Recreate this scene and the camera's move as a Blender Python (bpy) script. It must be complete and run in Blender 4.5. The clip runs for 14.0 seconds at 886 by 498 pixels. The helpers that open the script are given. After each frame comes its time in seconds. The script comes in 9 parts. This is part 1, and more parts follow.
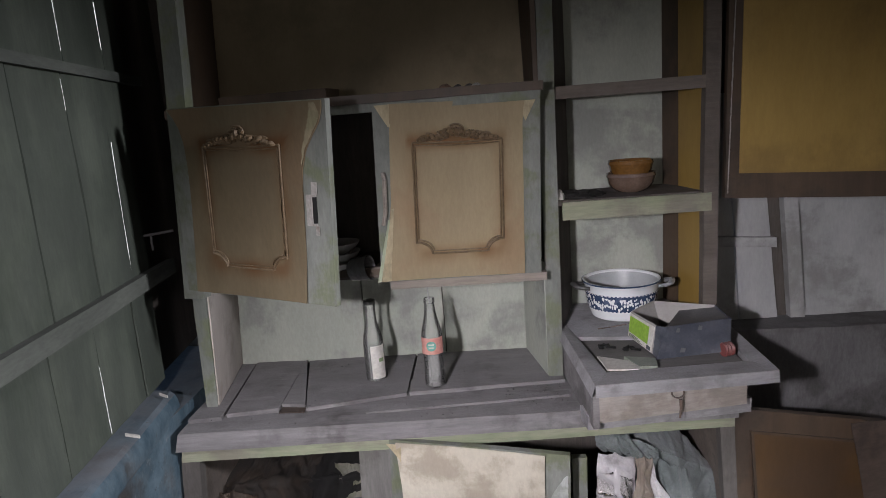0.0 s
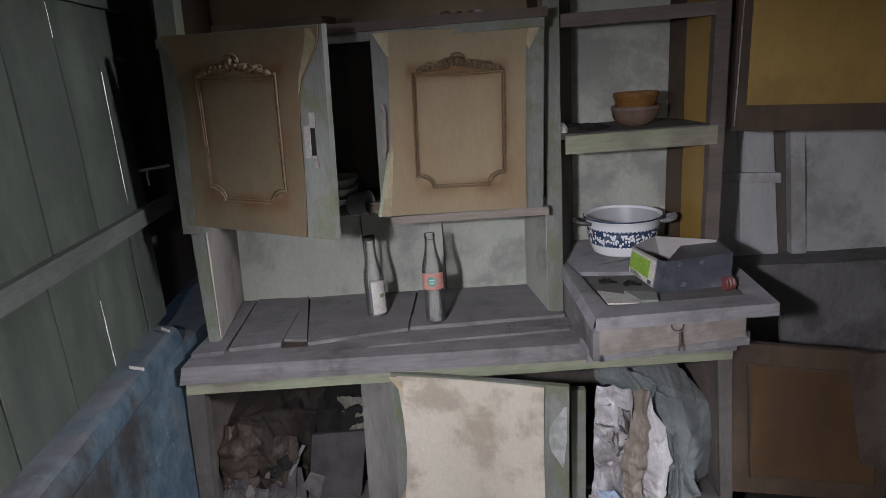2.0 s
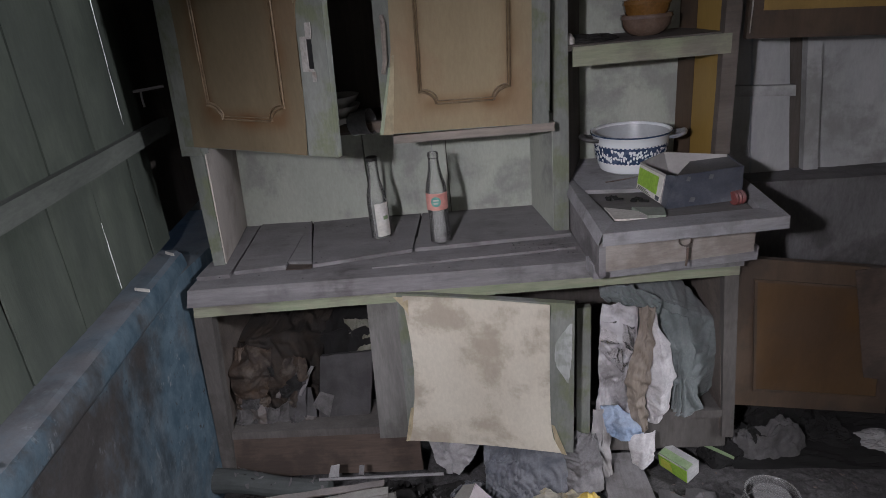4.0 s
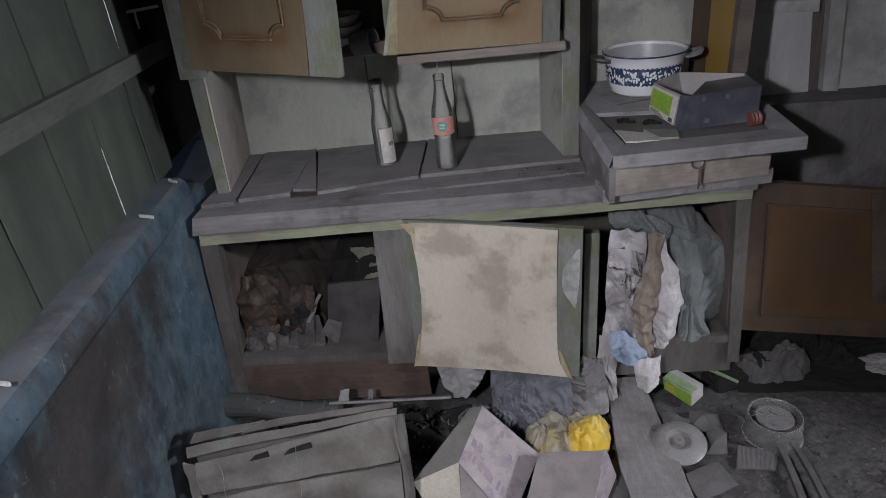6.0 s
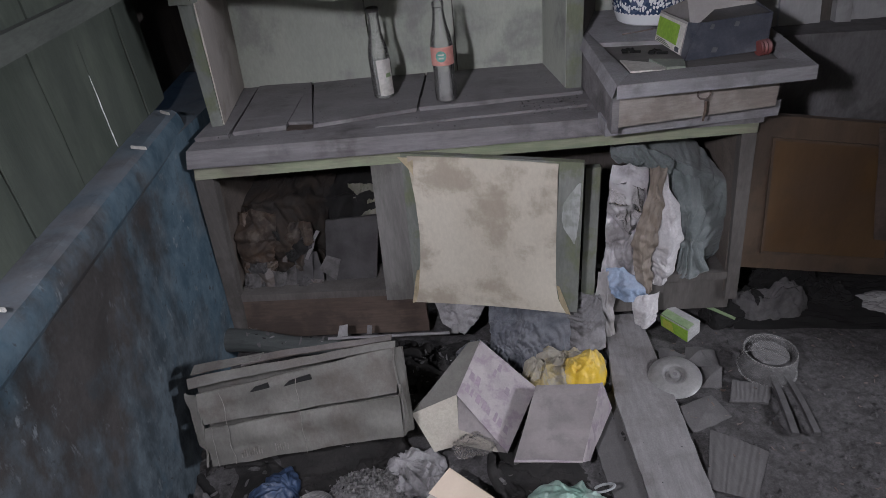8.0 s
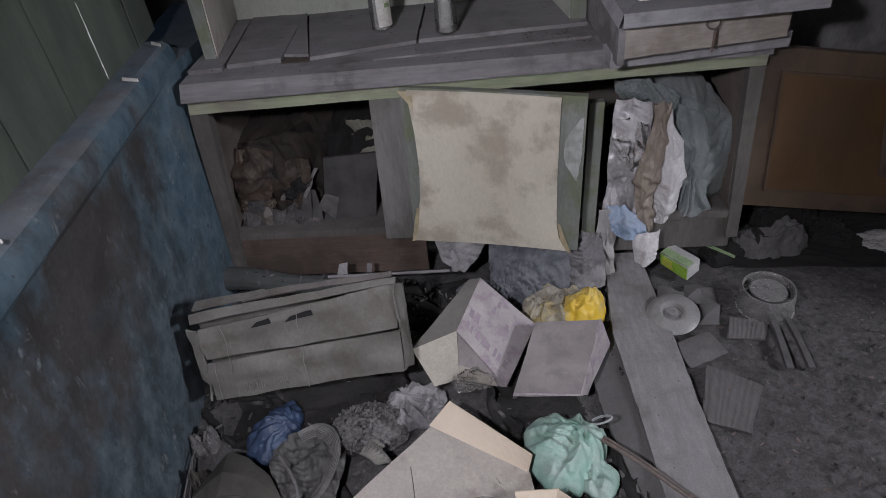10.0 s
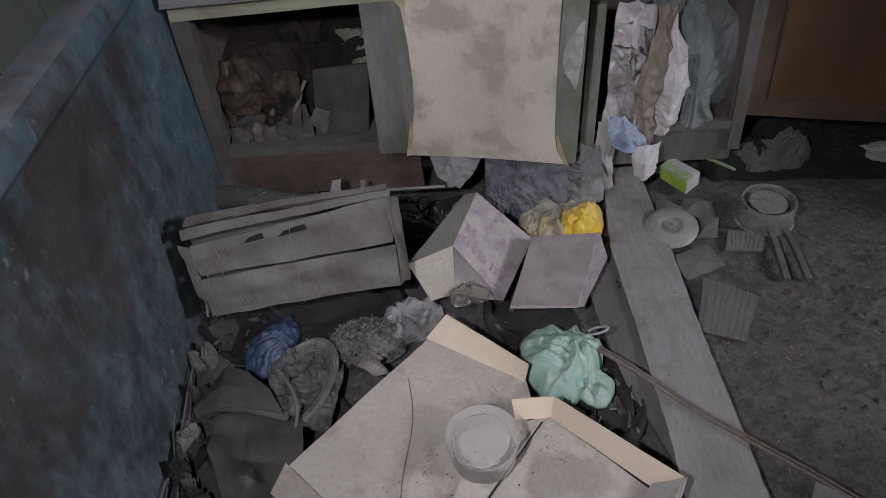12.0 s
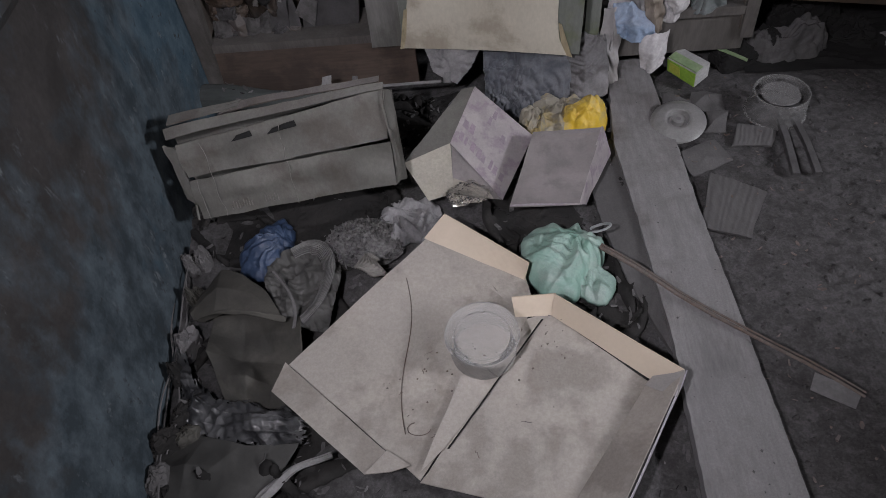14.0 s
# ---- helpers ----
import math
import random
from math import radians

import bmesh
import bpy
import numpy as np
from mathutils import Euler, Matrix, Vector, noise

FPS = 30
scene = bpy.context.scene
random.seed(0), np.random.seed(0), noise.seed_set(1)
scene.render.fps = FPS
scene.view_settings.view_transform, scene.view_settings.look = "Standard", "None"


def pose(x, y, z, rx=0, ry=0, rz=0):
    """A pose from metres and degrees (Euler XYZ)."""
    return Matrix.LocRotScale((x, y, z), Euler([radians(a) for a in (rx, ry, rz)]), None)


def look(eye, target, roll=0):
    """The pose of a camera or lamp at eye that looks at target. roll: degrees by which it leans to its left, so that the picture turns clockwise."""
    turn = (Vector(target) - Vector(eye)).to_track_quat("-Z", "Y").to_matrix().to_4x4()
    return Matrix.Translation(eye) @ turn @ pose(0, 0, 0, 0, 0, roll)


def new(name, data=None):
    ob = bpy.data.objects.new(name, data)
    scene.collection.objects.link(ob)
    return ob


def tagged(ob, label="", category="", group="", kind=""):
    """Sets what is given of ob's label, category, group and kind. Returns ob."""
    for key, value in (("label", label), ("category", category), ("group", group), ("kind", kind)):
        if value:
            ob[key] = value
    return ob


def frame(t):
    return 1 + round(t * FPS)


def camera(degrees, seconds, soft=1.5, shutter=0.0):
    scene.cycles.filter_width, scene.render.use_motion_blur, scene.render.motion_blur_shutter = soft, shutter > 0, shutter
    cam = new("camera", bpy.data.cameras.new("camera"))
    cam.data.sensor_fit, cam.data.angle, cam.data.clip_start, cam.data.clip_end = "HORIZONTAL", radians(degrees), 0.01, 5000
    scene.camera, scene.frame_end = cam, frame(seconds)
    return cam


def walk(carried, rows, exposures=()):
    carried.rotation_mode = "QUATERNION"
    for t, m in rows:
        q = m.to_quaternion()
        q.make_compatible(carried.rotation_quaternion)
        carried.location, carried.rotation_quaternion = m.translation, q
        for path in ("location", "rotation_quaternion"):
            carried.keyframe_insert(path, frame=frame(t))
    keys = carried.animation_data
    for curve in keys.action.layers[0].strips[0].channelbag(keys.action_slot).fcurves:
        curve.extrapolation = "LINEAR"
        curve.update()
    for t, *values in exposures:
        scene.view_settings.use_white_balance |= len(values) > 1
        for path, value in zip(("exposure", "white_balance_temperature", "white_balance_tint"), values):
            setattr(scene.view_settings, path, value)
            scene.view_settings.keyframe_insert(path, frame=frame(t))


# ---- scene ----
cam = camera(69.9, 14.0, soft=0.85)
PATH = [
    (0, (0.143, 0.384, 1.322), (0.024, 2.344, 0.941), -4.5),
    (0.5, (0.139, 0.387, 1.317), (0.034, 2.338, 0.89), -4.5),
    (1, (0.139, 0.388, 1.309), (0.03, 2.33, 0.842), -4.6),
    (1.5, (0.137, 0.389, 1.304), (0.019, 2.32, 0.797), -4.7),
    (2, (0.135, 0.392, 1.297), (0.01, 2.31, 0.746), -4.6),
    (2.5, (0.136, 0.4, 1.29), (-0.01, 2.304, 0.696), -4.8),
    (3, (0.135, 0.4, 1.281), (-0.014, 2.288, 0.638), -5.4),
    (3.2, (0.133, 0.396, 1.276), (-0.015, 2.278, 0.616), -5.5),
    (5.3, (0.133, 0.41, 1.239), (-0.046, 2.198, 0.361), -6.4),
    (5.5, (0.133, 0.408, 1.237), (-0.051, 2.19, 0.347), -6.5),
    (6, (0.131, 0.408, 1.229), (-0.059, 2.17, 0.303), -6.6),
    (6.5, (0.131, 0.408, 1.222), (-0.065, 2.148, 0.257), -6.8),
    (7, (0.13, 0.41, 1.212), (-0.062, 2.127, 0.204), -6.8),
    (7.5, (0.129, 0.41, 1.205), (-0.06, 2.105, 0.16), -6.6),
    (8, (0.128, 0.408, 1.198), (-0.068, 2.085, 0.126), -6.7),
    (8.2, (0.127, 0.405, 1.185), (-0.067, 2.081, 0.112), -6.3),
    (10.3, (0.121, 0.407, 1.174), (-0.078, 1.97, -0.057), -7.1),
    (10.5, (0.123, 0.401, 1.167), (-0.079, 1.958, -0.071), -7.4),
    (11, (0.123, 0.405, 1.156), (-0.07, 1.926, -0.128), -7.3),
    (11.5, (0.117, 0.407, 1.145), (-0.065, 1.875, -0.201), -7.3),
    (12, (0.115, 0.405, 1.135), (-0.077, 1.835, -0.25), -7.8),
    (12.5, (0.116, 0.408, 1.122), (-0.084, 1.793, -0.307), -8.4),
    (13, (0.113, 0.411, 1.107), (-0.081, 1.738, -0.377), -8.7),
    (13.5, (0.109, 0.417, 1.102), (-0.082, 1.685, -0.433), -9.3),
    (14, (0.109, 0.413, 1.085), (-0.087, 1.637, -0.485), -9.6),
]
walk(cam, [(t, look(eye, target, roll)) for t, eye, target, roll in PATH], [(0.0, 0.49, 6640, 12), (0.5, 0.37, 6600, 12), (1.5, 0.22, 6520, 12), (2.5, 0.10, 6440, 12), (5.5, -0.18, 6450, 12), (7.5, -0.23, 6320, 12), (8.2, -0.24, 6330, 12), (10.4, -0.36, 6450, 12), (11.0, -0.41, 6530, 12), (14.0, -0.55, 6520, 12)])
# ---------------------------------------------------------------- world and lamps
world = bpy.data.worlds.new("world")
scene.world = world
world.use_nodes = True
wn = world.node_tree.nodes
sky = wn.new("ShaderNodeTexSky")
sky.sky_type, sky.sun_disc = "NISHITA", False
sky.sun_elevation, sky.sun_rotation = radians(40), radians(90)
world.node_tree.links.new(sky.outputs[0], wn["Background"].inputs[0])
wn["Background"].inputs[1].default_value = 0.1


def lamp(name, eye, target, watts, size, colour, spread=180):
    data = bpy.data.lights.new(name, "AREA")
    data.energy, data.size, data.color, data.spread = watts, size, colour, radians(spread)
    ob = new(name, data)
    ob.matrix_world = look(eye, target)
    return ob


# the lamp that the film-maker holds to the left of the lens
torch_data = bpy.data.lights.new("hand_lamp", "SPOT")
torch_data.energy, torch_data.spot_size, torch_data.spot_blend = 96.0, radians(96), 1.0
torch_data.shadow_soft_size, torch_data.color = 0.04, (0.95, 0.93, 1.0)
torch = new("hand_lamp", torch_data)
torch.matrix_world = look((-0.25, 0.28, 1.36), (0.23, 1.45, 0.375))
# daylight from the open doorway of the next room, to the right
lamp("doorway_light", (3.6, -0.15, 2.1), (0.3, 1.2, 0.1), 128.0, 0.3, (0.92, 0.935, 1.0), 180)


# weak fill lamp added behind the camera to lift the darkest parts
lamp("fill_light", (0.5, -2.9, 1.7), (0.1, 2.0, 1.2), 5.0, 1.2, (1.0, 0.93, 0.86), 180)


# ---------------------------------------------------------------- materials
def mat(name, a, b, scale=18.0, stretch=(1, 1, 1), rough=0.75, bump=0.25, dust=0.0, dust_colour=(0.25, 0.243, 0.255),
        stain=None, stain_amount=0.5, stain_scale=5.0, metal=0.0, fine=140.0, coat=0.0, sheen=0.0, speck=0.35, crease=None, saw=None):
    m = bpy.data.materials.new(name)
    m.use_nodes = True
    n, l = m.node_tree.nodes, m.node_tree.links
    p = n["Principled BSDF"]
    tc = n.new("ShaderNodeTexCoord")
    info = n.new("ShaderNodeObjectInfo")
    off = n.new("ShaderNodeVectorMath")
    off.operation = "MULTIPLY_ADD"
    comb = n.new("ShaderNodeCombineXYZ")
    for i in range(3):
        l.new(info.outputs["Random"], comb.inputs[i])
    l.new(comb.outputs[0], off.inputs[0])
    off.inputs[1].default_value = (3.1, 1.7, 2.3)
    l.new(tc.outputs["Object"], off.inputs[2])
    mp = n.new("ShaderNodeMapping")
    mp.inputs["Scale"].default_value = stretch
    l.new(off.outputs[0], mp.inputs[0])

    def tex(s, detail, vec, roughness=0.6, distortion=0.0):
        t = n.new("ShaderNodeTexNoise")
        t.inputs["Scale"].default_value, t.inputs["Detail"].default_value = s, detail
        t.inputs["Roughness"].default_value, t.inputs["Distortion"].default_value = roughness, distortion
        l.new(vec, t.inputs["Vector"])
        return t.outputs["Fac"]

    def ramp(fac, lo, hi):
        r = n.new("ShaderNodeMapRange")
        r.interpolation_type = "SMOOTHSTEP"
        r.inputs[1].default_value, r.inputs[2].default_value = lo, hi
        l.new(fac, r.inputs[0])
        return r.outputs[0]

    def mix(fac, x, y, mode="MIX"):
        k = n.new("ShaderNodeMix")
        k.data_type, k.blend_type = "RGBA", mode
        for sock, v in ((k.inputs[0], fac), (k.inputs[6], x), (k.inputs[7], y)):
            if isinstance(v, (float, int)):
                sock.default_value = v
            elif isinstance(v, tuple):
                sock.default_value = (*v, 1)
            else:
                l.new(v, sock)
        return k.outputs[2]

    def mul(x, y):
        k = n.new("ShaderNodeMath")
        k.operation = "MULTIPLY"
        for sock, v in zip(k.inputs, (x, y)):
            if isinstance(v, (float, int)):
                sock.default_value = v
            else:
                l.new(v, sock)
        return k.outputs[0]

    grain = tex(scale, 8, mp.outputs[0], 0.62, 0.4)
    fineg = tex(fine, 4, mp.outputs[0], 0.7)
    big = tex(stain_scale, 7, off.outputs[0], 0.62, 0.15)
    col = mix(ramp(grain, 0.3, 0.7), a, b)
    if stain:
        col = mix(mul(ramp(big, 0.47, 0.63), stain_amount), col, stain)
    col = mix(speck, col, mix(ramp(fineg, 0.3, 0.72), (0.35, 0.35, 0.35), (1.0, 1.0, 1.0)), "MULTIPLY")
    if dust > 0:
        geo = n.new("ShaderNodeNewGeometry")
        sep = n.new("ShaderNodeSeparateXYZ")
        l.new(geo.outputs["Normal"], sep.inputs[0])
        up = ramp(sep.outputs[2], -0.15, 0.75)
        spread = ramp(tex(7.0, 6, off.outputs[0], 0.65), 0.25, 0.6)
        base = n.new("ShaderNodeMath")
        base.operation = "MULTIPLY_ADD"
        l.new(up, base.inputs[0])
        base.inputs[1].default_value, base.inputs[2].default_value = 0.75, 0.25
        grit = mix(ramp(tex(260.0, 3, off.outputs[0], 0.8), 0.35, 0.7), tuple(0.72 * c for c in dust_colour), dust_colour)
        col = mix(mul(mul(base.outputs[0], spread), dust), col, grit)
    l.new(col, p.inputs["Base Color"])
    p.inputs["Metallic"].default_value = metal
    p.inputs["Coat Weight"].default_value = coat
    p.inputs["Sheen Weight"].default_value = sheen
    rr = n.new("ShaderNodeMapRange")
    rr.inputs[3].default_value, rr.inputs[4].default_value = max(0.05, rough - 0.12), min(1.0, rough + 0.14)
    l.new(grain, rr.inputs[0])
    l.new(rr.outputs[0], p.inputs["Roughness"])
    if bump:
        b1 = n.new("ShaderNodeBump")
        b1.inputs["Strength"].default_value, b1.inputs["Distance"].default_value = bump, 0.004
        l.new(grain, b1.inputs["Height"])
        b2 = n.new("ShaderNodeBump")
        b2.inputs["Strength"].default_value, b2.inputs["Distance"].default_value = bump * 0.8, 0.0015
        l.new(fineg, b2.inputs["Height"])
        l.new(b1.outputs[0], b2.inputs["Normal"])
        last = b2
        if crease:
            for k, (cs, strength, dist) in enumerate(((crease[0], crease[1], 0.012), (crease[0] * 2.7, crease[1] * 0.8, 0.005))):
                cr = n.new("ShaderNodeTexNoise")
                cr.noise_type = "RIDGED_MULTIFRACTAL"
                cr.inputs["Scale"].default_value, cr.inputs["Detail"].default_value = cs, 3.0
                cr.inputs["Distortion"].default_value = 0.6
                l.new(off.outputs[0], cr.inputs["Vector"])
                b3 = n.new("ShaderNodeBump")
                b3.inputs["Strength"].default_value, b3.inputs["Distance"].default_value = strength, dist
                l.new(cr.outputs["Fac"], b3.inputs["Height"])
                l.new(last.outputs[0], b3.inputs["Normal"])
                last = b3
        if saw:
            turn = n.new("ShaderNodeMapping")
            turn.inputs["Rotation"].default_value = (0, 0, radians(38))
            l.new(tc.outputs["Object"], turn.inputs[0])
            wv = n.new("ShaderNodeTexWave")
            wv.inputs["Scale"].default_value, wv.inputs["Distortion"].default_value, wv.inputs["Detail"].default_value = saw[0], 3.5, 3.0
            wv.inputs["Detail Scale"].default_value = 2.0
            l.new(turn.outputs[0], wv.inputs["Vector"])
            b4 = n.new("ShaderNodeBump")
            b4.inputs["Strength"].default_value, b4.inputs["Distance"].default_value = saw[1], 0.002
            l.new(wv.outputs["Fac"], b4.inputs["Height"])
            l.new(last.outputs[0], b4.inputs["Normal"])
            last = b4
        l.new(last.outputs[0], p.inputs["Normal"])
    return m


def glassy(name, tint, rough, dirt, dirt_colour=(0.3, 0.29, 0.28), least=0.35):
    """Thin clear wall: see-through, with a Fresnel gloss and a patchy film of dust."""
    m = bpy.data.materials.new(name)
    m.use_nodes = True
    n, l = m.node_tree.nodes, m.node_tree.links
    n.remove(n["Principled BSDF"])
    clear = n.new("ShaderNodeBsdfTransparent")
    clear.inputs[0].default_value = (*tint, 1)
    gloss = n.new("ShaderNodeBsdfGlossy")
    gloss.inputs["Roughness"].default_value = rough
    fres = n.new("ShaderNodeFresnel")
    fres.inputs[0].default_value = 1.5
    body = n.new("ShaderNodeMixShader")
    l.new(fres.outputs[0], body.inputs[0])
    l.new(clear.outputs[0], body.inputs[1])
    l.new(gloss.outputs[0], body.inputs[2])
    d = n.new("ShaderNodeBsdfDiffuse")
    d.inputs[0].default_value = (*dirt_colour, 1)
    t = n.new("ShaderNodeTexNoise")
    t.inputs["Scale"].default_value, t.inputs["Detail"].default_value = 55.0, 6
    tc = n.new("ShaderNodeTexCoord")
    l.new(tc.outputs["Object"], t.inputs["Vector"])
    r = n.new("ShaderNodeMapRange")
    r.inputs[1].default_value, r.inputs[2].default_value, r.inputs[3].default_value, r.inputs[4].default_value = 0.3, 0.75, dirt * least, dirt
    l.new(t.outputs["Fac"], r.inputs[0])
    x = n.new("ShaderNodeMixShader")
    l.new(r.outputs[0], x.inputs[0])
    l.new(body.outputs[0], x.inputs[1])
    l.new(d.outputs[0], x.inputs[2])
    l.new(x.outputs[0], n["Material Output"].inputs[0])
    return m


def varnished(m, colour):
    """Lets old varnish that has bled into the board show where the mesh says so."""
    n, l = m.node_tree.nodes, m.node_tree.links
    p = n["Principled BSDF"]
    old = p.inputs["Base Color"].links[0].from_socket
    at = n.new("ShaderNodeAttribute")
    at.attribute_name = "varnish"
    k = n.new("ShaderNodeMix")
    k.data_type = "RGBA"
    l.new(at.outputs["Fac"], k.inputs[0])
    l.new(old, k.inputs[6])
    k.inputs[7].default_value = (*colour, 1)
    l.new(k.outputs[2], p.inputs["Base Color"])
    return m


def glow(name, colour, strength):
    m = bpy.data.materials.new(name)
    m.use_nodes = True
    p = m.node_tree.nodes["Principled BSDF"]
    p.inputs["Base Color"].default_value = (0, 0, 0, 1)
    p.inputs["Emission Color"].default_value = (*colour, 1)
    p.inputs["Emission Strength"].default_value = strength
    return m


VERT, HORI = (1.0, 1.0, 0.12), (0.12, 1.0, 1.0)
GREY_WOOD = mat("dusty_grey_wood", (0.155, 0.145, 0.148), (0.275, 0.262, 0.268), 18, HORI, 0.85, 0.45, 0.75, dust_colour=(0.265, 0.256, 0.268), stain=(0.085, 0.078, 0.078), stain_amount=0.7, stain_scale=8, speck=0.42)
GREEN_RAIL = mat("green_mould_wood", (0.20, 0.25, 0.14), (0.33, 0.33, 0.24), 16, HORI, 0.8, 0.3, 0.35, stain=(0.20, 0.17, 0.14), stain_amount=0.7)
GREEN_STILE = mat("grey_green_painted_wood", (0.140, 0.152, 0.132), (0.235, 0.247, 0.225), 10, (1, 1, 0.3), 0.7, 0.3, 0.3, stain=(0.135, 0.155, 0.075), stain_amount=0.75, stain_scale=11, speck=0.3)
SIDE_WOOD = mat("pale_side_board", (0.42, 0.375, 0.345), (0.52, 0.475, 0.44), 8, (1, 1, 0.4), 0.8, 0.12, 0.2, stain=(0.24, 0.20, 0.17), stain_amount=0.5, speck=0.12)
TAN_PLY = varnished(mat("tan_plywood", (0.256, 0.196, 0.114), (0.312, 0.244, 0.148), 7, (1, 1, 0.3), 0.72, 0.08, 0.15, dust_colour=(0.30, 0.265, 0.235), stain=(0.265, 0.175, 0.10), stain_amount=0.6, stain_scale=5, speck=0.15), (0.17, 0.088, 0.034))
TAN_DARK = varnished(mat("brown_stained_plywood", (0.140, 0.106, 0.060), (0.192, 0.149, 0.088), 7, (1, 1, 0.3), 0.7, 0.08, 0.15, dust_colour=(0.30, 0.265, 0.235), stain=(0.150, 0.098, 0.052), stain_amount=0.85, stain_scale=4, speck=0.2), (0.115, 0.052, 0.017))
DIM_WOOD = mat("dim_brown_grey_wood", (0.078, 0.070, 0.064), (0.125, 0.114, 0.106), 16, (1, 1, 0.2), 0.88, 0.3, 0.45, dust_colour=(0.135, 0.128, 0.128), stain=(0.05, 0.042, 0.036), stain_amount=0.7, stain_scale=7)
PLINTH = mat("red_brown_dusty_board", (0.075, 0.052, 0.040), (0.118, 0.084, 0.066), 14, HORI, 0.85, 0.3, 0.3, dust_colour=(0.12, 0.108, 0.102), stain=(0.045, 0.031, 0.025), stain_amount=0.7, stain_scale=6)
GREY_STILE = mat("grey_brown_post", (0.13, 0.125, 0.118), (0.20, 0.193, 0.182), 14, VERT, 0.85, 0.3, 0.3, stain=(0.09, 0.088, 0.075), stain_amount=0.6, stain_scale=8)
MAT_DARK = mat("dark_green_grey_mat", (0.035, 0.042, 0.041), (0.065, 0.074, 0.072), 20, (0.2, 1, 1), 0.9, 0.3, 0.3, dust_colour=(0.09, 0.09, 0.09))
PALE_PLY = mat("pale_stained_plywood", (0.505, 0.466, 0.384), (0.595, 0.553, 0.462), 6, (1, 1, 0.5), 0.75, 0.06, 0.1, stain=(0.35, 0.30, 0.235), stain_amount=0.85, stain_scale=7.5, speck=0.15)
YELLOW_EDGE = mat("split_yellow_ply", (0.42, 0.35, 0.22), (0.50, 0.42, 0.28), 14, (1, 1, 0.4), 0.8, 0.15, 0.15, stain=(0.26, 0.22, 0.14), stain_amount=0.6, stain_scale=18)
SPLIT_DULL = mat("dull_split_ply", (0.20, 0.165, 0.098), (0.26, 0.217, 0.135), 14, (1, 1, 0.4), 0.8, 0.15, 0.15, stain=(0.17, 0.165, 0.085), stain_amount=0.6, stain_scale=18)
CARVED = mat("brown_carved_wood", (0.105, 0.062, 0.028), (0.20, 0.132, 0.072), 40, (1, 1, 1), 0.5, 0.25, 0.35, dust_colour=(0.29, 0.245, 0.185))
NICHE = mat("pale_back_board", (0.3696, 0.3913, 0.3397), (0.44, 0.4596, 0.3999), 5, (1, 1, 0.4), 0.75, 0.08, 0.0, stain=(0.24, 0.245, 0.23), stain_amount=0.85, stain_scale=4.5, speck=0.18)
BROWN_IN = mat("brown_varnished_wood", (0.058, 0.036, 0.022), (0.095, 0.062, 0.038), 12, VERT, 0.6, 0.15, 0.15, stain=(0.03, 0.022, 0.016), stain_amount=0.6, speck=0.2)
YELLOW_IN = mat("yellow_varnished_ply", (0.30, 0.186, 0.044), (0.39, 0.255, 0.072), 6, (1, 1, 0.3), 0.55, 0.08, 0.05, stain=(0.10, 0.06, 0.022), stain_amount=0.45, stain_scale=2.2, speck=0.12)
DARK_WOOD = mat("dark_old_wood", (0.06, 0.05, 0.042), (0.11, 0.092, 0.078), 18, VERT, 0.85, 0.35, 0.3)
UPPER_BACK = mat("dim_brown_back_board", (0.26, 0.208, 0.135), (0.34, 0.278, 0.187), 4, (1, 1, 0.4), 0.8, 0.08, 0.0, stain=(0.15, 0.125, 0.078), stain_amount=0.6, stain_scale=2.5, speck=0.1)
PLANK_GREEN = mat("grey_green_wall_plank", (0.048, 0.0605, 0.047), (0.088, 0.104, 0.081), 11, (1, 1, 0.2), 0.8, 0.35, 0.2, stain=(0.055, 0.067, 0.054), stain_amount=0.7, stain_scale=4, speck=0.25)
BATTEN = mat("dusty_wall_batten", (0.0765, 0.0864, 0.07568), (0.1215, 0.1332, 0.1162), 14, (1, 0.2, 1), 0.85, 0.35, 0.4, dust_colour=(0.165, 0.165, 0.168))
GREY_BOARD = mat("grey_white_wall_board", (0.36, 0.362, 0.362), (0.47, 0.472, 0.47), 6, (1, 1, 0.35), 0.8, 0.15, 0.2, stain=(0.22, 0.215, 0.205), stain_amount=0.75, speck=0.15)
GLASS = glassy("clear_dusty_glass", (0.985, 0.99, 0.985), 0.12, 0.12, (0.85, 0.85, 0.83), 0.15)
DUST_INSIDE = glassy("dust_on_inner_glass", (0.98, 0.98, 0.98), 0.3, 0.26, (0.78, 0.78, 0.76), 0.4)
JAR_PLASTIC = glassy("clear_dusty_plastic", (0.99, 0.99, 0.99), 0.04, 0.20, (0.85, 0.84, 0.83), 0.7)
WRAP = glassy("clear_wrapping_film", (0.97, 0.965, 0.96), 0.10, 0.10, (0.6, 0.58, 0.58), 0.3)
PAPER = mat("dirty_white_paper", (0.62, 0.60, 0.55), (0.74, 0.72, 0.68), 30, (1, 1, 1), 0.8, 0.1, 0.25)
PINK_LABEL = mat("faded_red_label", (0.62, 0.26, 0.22), (0.70, 0.36, 0.31), 40, (1, 1, 1), 0.7, 0.05, 0.1)
TEAL_LABEL = mat("teal_print", (0.10, 0.33, 0.27), (0.22, 0.47, 0.40), 60, (1, 1, 1), 0.6, 0.05)
LIME = mat("lime_green_print", (0.25, 0.46, 0.04), (0.36, 0.58, 0.08), 30, (1, 1, 1), 0.6, 0.05, 0.15)
